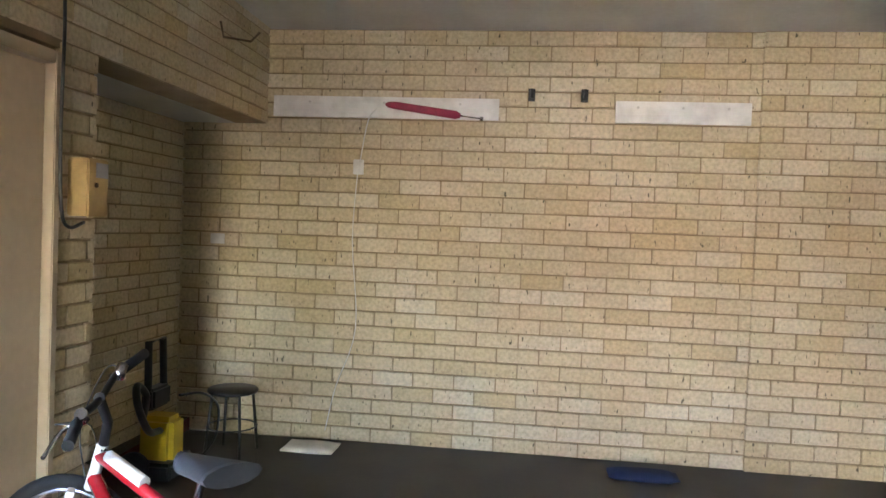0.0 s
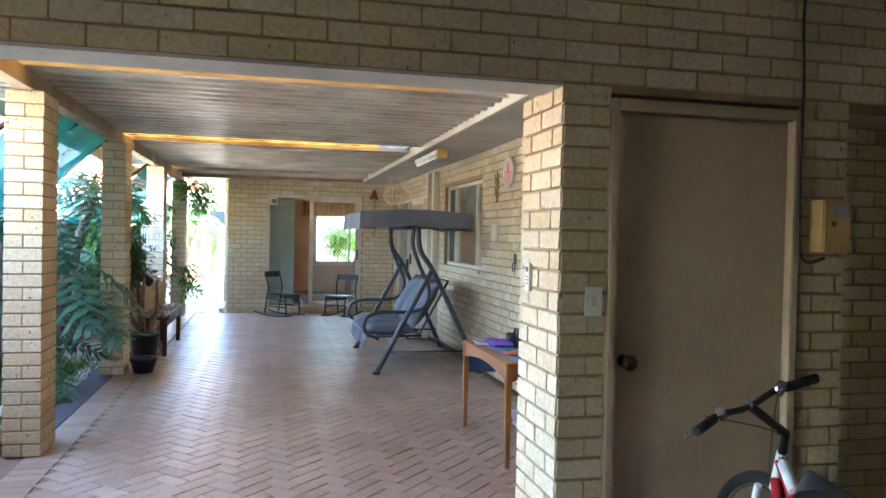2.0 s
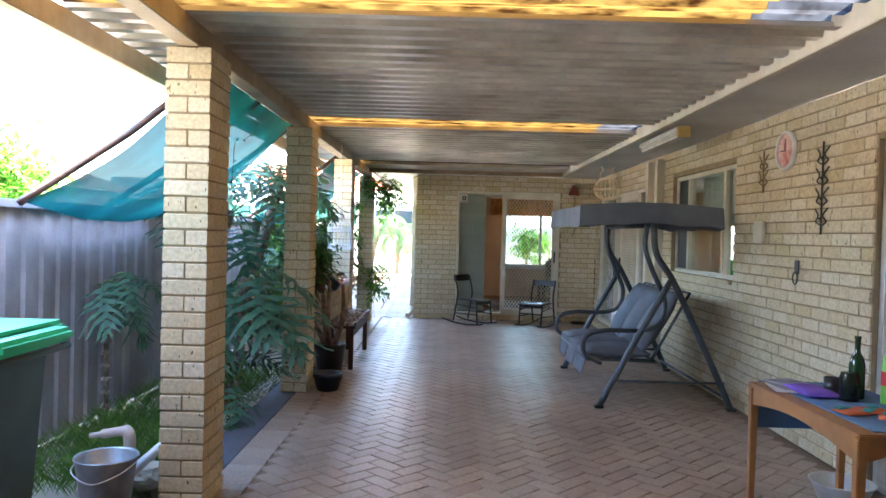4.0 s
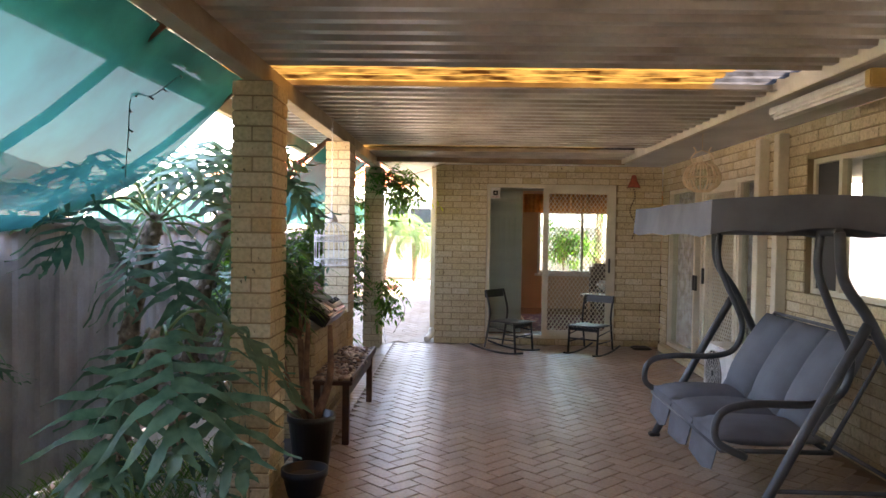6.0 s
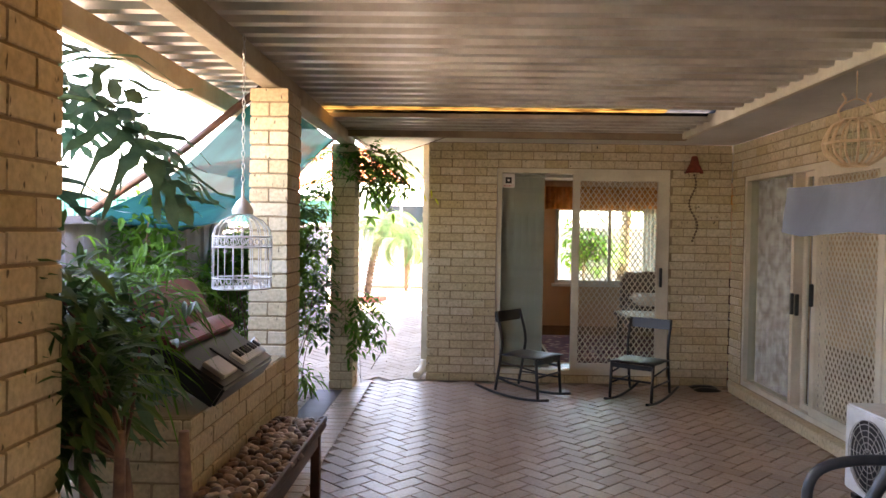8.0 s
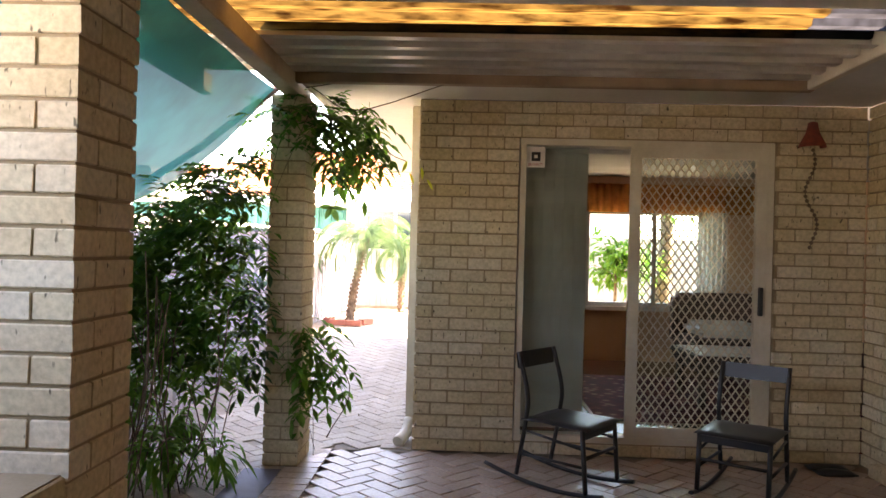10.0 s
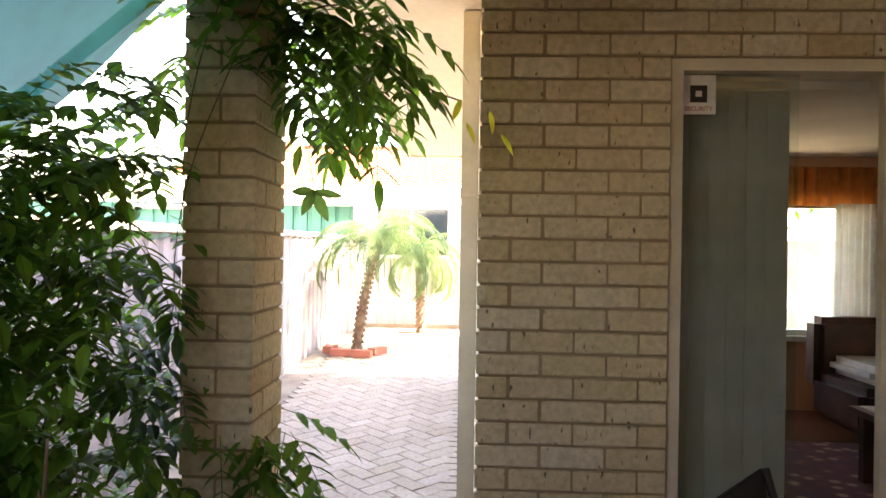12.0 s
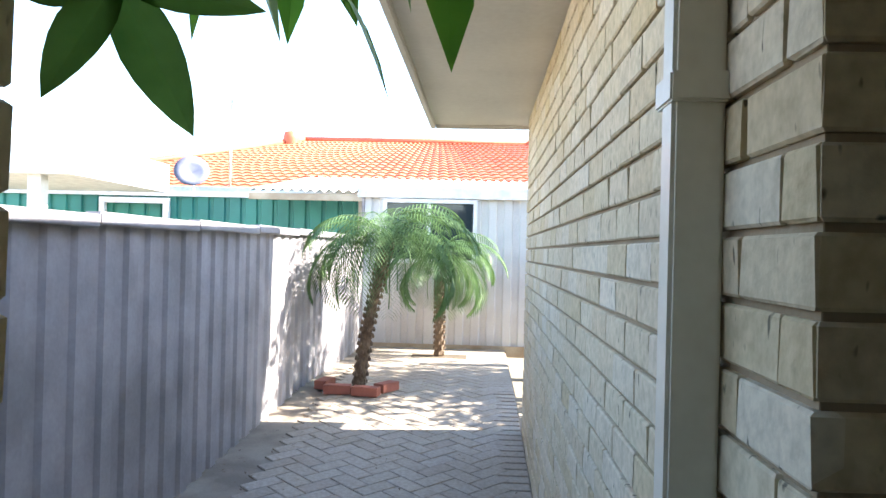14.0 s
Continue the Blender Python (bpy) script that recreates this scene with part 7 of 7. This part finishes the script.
    part("young_leaf", bm2, sheer("yellow_leaf", (0.6, 0.62, 0.06), (0.5, 0.5, 0.04), 0, 8, 0.4), v, "young yellow leaves")
    bm2 = bmesh.new()
    top = Vector((-2.41, 11.24, 1.70))
    for tip, w in (((-2.361, 11.262, 1.594), 0.05), ((-2.447, 11.214, 1.611), 0.045), ((-2.308, 11.258, 1.684), 0.036), ((-2.50, 11.27, 1.70), 0.04)):
        leaf_blade(bm2, top, Vector(tip) - top, (0.1, -1, 0.1), (Vector(tip) - top).length, w, 0.0, 7)
    tube(bm2, curve_pts([(-2.55, 11.3, 2.1), (-2.44, 11.25, 1.85), tuple(top)], 4), 0.002, 5)
    part("hanging_leaf", bm2, sheer("broad_leaf", (0.13, 0.26, 0.05), (0.08, 0.18, 0.03), 0.0, 20, 0.4), v, "large hanging leaves")


vine()
bush("fern_clump", "low ferny weeds at the foot of the pier", "fern", (-3.1, 10.6, 0.25), (0.35, 0.5, 0.2), 300, (0.16, 0.03), M_leaf, 41, droop=0.7)
bush("fence_creeper", "dark leafy shrub against the fence", "shrub", (-3.7, 8.8, 1.0), (0.3, 0.9, 0.7), 1500, (0.12, 0.05), M_leaf, 42, stems=[([(-3.7, 8.8, 0), (-3.7, 8.8, 0.5), (-3.7, 8.8, 0.9)], 0.03)])


def palm(at, h, lean, seed, n=46, L=0.98):
    rng = random.Random(seed)
    p = thing("dwarf_date_palm", "small feathery date palm with a rough slender trunk beside the side fence", "palm tree", at, group="small palms at the end of the side path")
    pts = curve_pts([(0, 0, -0.02), (lean[0] * 0.3, lean[1] * 0.3, h * 0.4), (lean[0] * 0.7, lean[1] * 0.7, h * 0.75), (lean[0], lean[1], h)], 8)
    bm = bmesh.new()
    tube(bm, pts, [0.055 - 0.016 * min(1, k / 12) + 0.008 * (k % 2) for k in range(len(pts))], 10)
    for k, q in enumerate(pts):
        for j in range(6):
            a = j * 1.05 + k * 0.5
            c = q + Vector((math.cos(a), math.sin(a), 0)) * 0.06
            lathe(bm, [(0.0, 0.03), (0.016, 0.0), (0.012, -0.02)], 5, tuple(c))
    part("trunk", bm, M_bark, p)
    top = pts[-1]
    for k in range(n):
        az = k * 2.4 + rng.uniform(-0.2, 0.2)
        el = radians(rng.uniform(5, 75))
        bm = bmesh.new()
        prev = []
        m = 26
        LL = L * rng.uniform(0.8, 1.1)
        pt = Vector(top)
        ang = el
        line = [pt.copy()]
        for j in range(m):
            d = Vector((math.cos(az) * math.cos(ang), math.sin(az) * math.cos(ang), math.sin(ang)))
            pt = pt + d * LL / m
            ang -= radians(5.0 + 0.7 * (75 - math.degrees(el)) / 75)
            line.append(pt.copy())
            s = d.cross(Vector((0, 0, 1))).normalized()
            ll = 0.24 * math.sin(math.pi * min(1, 0.12 + j / m * 0.86)) + 0.03
            for sgn in (-1, 1):
                leaf_blade(bm, pt, s * sgn + d * 0.7 + Vector((0, 0, 0.1)), (0, 0, 1), ll, 0.016, 0.5, 2)
        tube(bm, line[::3], 0.005, 4, caps=False)
        part("frond", bm, M_palm, p)


palm((-3.22, 17.25, 0.30), 1.28, (0.22, 0.05, 0), 51)
palm((-2.62, 19.3, 0.30), 1.15, (-0.02, 0.02, 0), 52, 38)
for k, (x, y, z, r) in enumerate(((-3.35, 16.95, 0.29, 5), (-3.1, 16.9, 0.29, -8), (-2.95, 17.1, 0.295, 60), (-3.5, 17.15, 0.3, 80))):
    o = boxpart("loose_brick", (-0.115, 0.115, -0.055, 0.055, 0, 0.076), plain("red_brick", (0.35, 0.12, 0.08), rough=0.85), None, bev=0.004, at=pose(x, y, z, 0, 0, r))
    tagged(o, "loose red brick edging the palm", "brick", "bricks round the palm")
o = thing("square_drain", "dark square planting hole cover at the foot of the palm", "grate", (-2.62, 19.3, 0.292))
boxpart("frame", (-0.32, 0.32, -0.14, 0.14, 0.0, 0.012), M_dirt, o)


def grass():
    rng = random.Random(61)
    bm = bmesh.new()
    for _ in range(7000):
        x, y = rng.uniform(-4.0, -2.88), rng.uniform(2.75, 6.4)
        if rng.random() < 0.4 and y > 4.4:
            continue
        h = rng.uniform(0.1, 0.30)
        a = rng.uniform(0, 6.28)
        d = Vector((math.cos(a) * 0.5, math.sin(a) * 0.5, 1))
        leaf_blade(bm, (x, y, -0.05), d, (math.sin(a), -math.cos(a), 0.2), h, 0.008, 0.35, 2)
    g = part("grass", bm, M_grass)
    tagged(g, "unmown bright green grass along the fence", "grass", kind="stuff")
    bm = bmesh.new()
    for _ in range(420):
        x, y = rng.uniform(-3.02, -2.87), rng.uniform(2.9, 6.2)
        r = rng.uniform(0.012, 0.028)
        lathe(bm, [(0, r), (r * 0.8, r * 0.6), (r, 0.0), (0.0, -0.01)], 6, (x, y, 0))
    tagged(part("gravel", bm, M_white), "white pebbles along the edging", "gravel", kind="stuff")
    bm = bmesh.new()
    for _ in range(260):
        x, y = rng.uniform(-3.5, -1.9), rng.uniform(12, 19.5)
        if rng.random() < 0.5:
            x = rng.uniform(-3.7, -3.3)
        leaf_blade(bm, (x, y, alley_z(y) + 0.006), (rng.uniform(-1, 1), rng.uniform(-1, 1), 0.1), (0, 0, 1), rng.uniform(0.02, 0.045), 0.014, 0.0, 2)
    tagged(part("fallen_leaves", bm, M_bark), "dry brown leaves scattered on the path", "leaves", kind="stuff")


grass()


def tree(at, h, rad, seed, label):
    t = thing("garden_tree", label, "tree", at)
    rng = random.Random(seed)
    bm = bmesh.new()
    tube(bm, curve_pts([(0, 0, -0.1), (0.1, 0, h * 0.4), (0, 0.1, h * 0.7)], 5), [0.14 - 0.008 * k for k in range(11)], 9)
    cl = []
    for k in range(26):
        v = Vector((rng.gauss(0, 1), rng.gauss(0, 1), rng.gauss(0, 0.7))).normalized() * rng.uniform(0.4, 1)
        c = Vector((v.x * rad, v.y * rad, h * 0.75 + v.z * rad * 0.8))
        cl.append(c)
        tube(bm, curve_pts([(0, 0.1, h * 0.6), tuple(c * 0.5 + Vector((0, 0, h * 0.35))), tuple(c)], 3), 0.02, 5)
    part("trunk", bm, M_bark, t)
    bm = bmesh.new()
    for _ in range(3600 if rad > 1 else 2200):
        c = rng.choice(cl)
        p = c + Vector((rng.gauss(0, 0.3), rng.gauss(0, 0.3), rng.gauss(0, 0.25)))
        leaf_blade(bm, p, (rng.uniform(-1, 1), rng.uniform(-1, 1), rng.uniform(-0.7, 0.4)), (rng.uniform(-0.5, 0.5), 0, 1), 0.2, 0.08, 0.2, 2)
    part("crown", bm, M_leaf, t)


# crown raised and widened, unseen over the roof, to dapple sun on the path
tree((1.5, 17.7, 0), 4.4, 1.5, 71, "leafy green tree seen through the lounge window")
bush("garden_shrub", "leafy yellow-green shrub beyond the lounge window", "shrub", (0.75, 17.3, 1.35), (0.6, 0.3, 0.4), 800, (0.15, 0.06), M_leaf, 73, stems=[([(0.75, 17.3, 0), (0.75, 17.3, 0.6), (0.75, 17.3, 1.1)], 0.04)])
tree((-7.6, 8.5, 0), 2.7, 0.9, 72, "leafy tree beyond the fence")
# made-up house: its sunlit white wall reflects light into the patio
h = thing("white_neighbour_house", "pale rendered neighbouring house with a terracotta roof beyond the fence", "house", (-9.5, 8, 0))
boxpart("wall", (-3, 0, -9, 9, 0, 2.3), M_white, h)
bm = bmesh.new()
tiled_slope(bm, ((0.5, -9.5, 2.25), (0.5, 9.5, 2.25), (-3, 7, 3.6), (-3, -7, 3.6)), 40, 10)
# roof kept brown so that the bounced light does not turn red
part("roof", bm, plain("brown_roof_tile", (0.26, 0.17, 0.12), (0.18, 0.12, 0.09), 0.7, scale=3), h)

# ---- the pieces ----
for w, items, near in WALL_JOBS:
    lay(w, items, M_brick, M_brick_i, near)


def herringbone(x0, x1, y0, y1, turn=45, zf=lambda y: 0.0):
    c, s = math.cos(radians(turn)), math.sin(radians(turn))
    cx, cy = (x0 + x1) / 2, (y0 + y1) / 2
    R = int(math.hypot(x1 - x0, y1 - y0) / 2 / 0.115) + 3
    out = []
    for i in range(-R, R):
        for j in range(-R, R):
            k = (i - j) % 4
            if k not in (0, 3):
                continue
            u, v = i * 0.115, j * 0.115
            mu, mv = (u + 0.115, v + 0.0575) if k == 0 else (u + 0.0575, v + 0.115)
            x, y = cx + mu * c - mv * s, cy + mu * s + mv * c
            if not (x0 <= x <= x1 and y0 <= y <= y1):
                continue
            sl = math.atan((zf(y + 0.1) - zf(y - 0.1)) / 0.2)
            T = pose(x, y, zf(y) - 0.03 + RND.uniform(-0.0015, 0.0012), math.degrees(sl), 0, 0) @ pose(0, 0, 0, RND.uniform(-0.3, 0.3), RND.uniform(-0.3, 0.3), turn + (0 if k == 0 else 90)) @ pose(-0.112, -0.0545, 0)
            out.append((T, 0.224, 0.109, 0.03))
    return out


paving = sbox("paving_patio", (-2.62, XR - 0.01, -0.31, 0.4, -0.045, -0.0121), M_bed, "herringbone paving of reddish brown clay bricks, worn and slightly glossy", "paving")
pv = herringbone(-2.30, XR - 0.08, -0.30, YB - 0.02)
y = -0.3
while y < 11.4:
    pv.append((pose(-2.62, y, -0.03), 0.225, 0.109, 0.03))
    y += 0.115
pv += herringbone(-4.1, -2.74, -0.25, 2.5)
lay(paving, pv, M_paver, M_paver_i, Vector((-0.9, 1.2, 0)), "paver", 300, "paving_rest")
pav2 = sbox("paving_alley", (-3.9, XS - 0.01, 11.3, 11.9, -0.045, -0.0125), M_bed, "grey-beige paved side path, sloping up, with leaf stains", "paving")
al = herringbone(-3.5, XS - 0.2, 11.5, 20.0, 45, alley_z)
y = 11.5
while y < 20.0:
    al.append((pose(XS - 0.235, y, alley_z(y) - 0.03, 0.6 if y > 12 else 0, 0, 0), 0.225, 0.109, 0.03))
    y += 0.115
lay(pav2, al, M_alley, M_alley_i, Vector((-2.6, 13.5, 0)), "paver", 300, "paving_rest")
al = herringbone(-3.9, -2.5, 9.9, 11.5, 45)
lay(pav2, al, M_alley, M_alley_i, Vector((-2.6, 11.5, 0)), "paver", 60, "paving_rest")
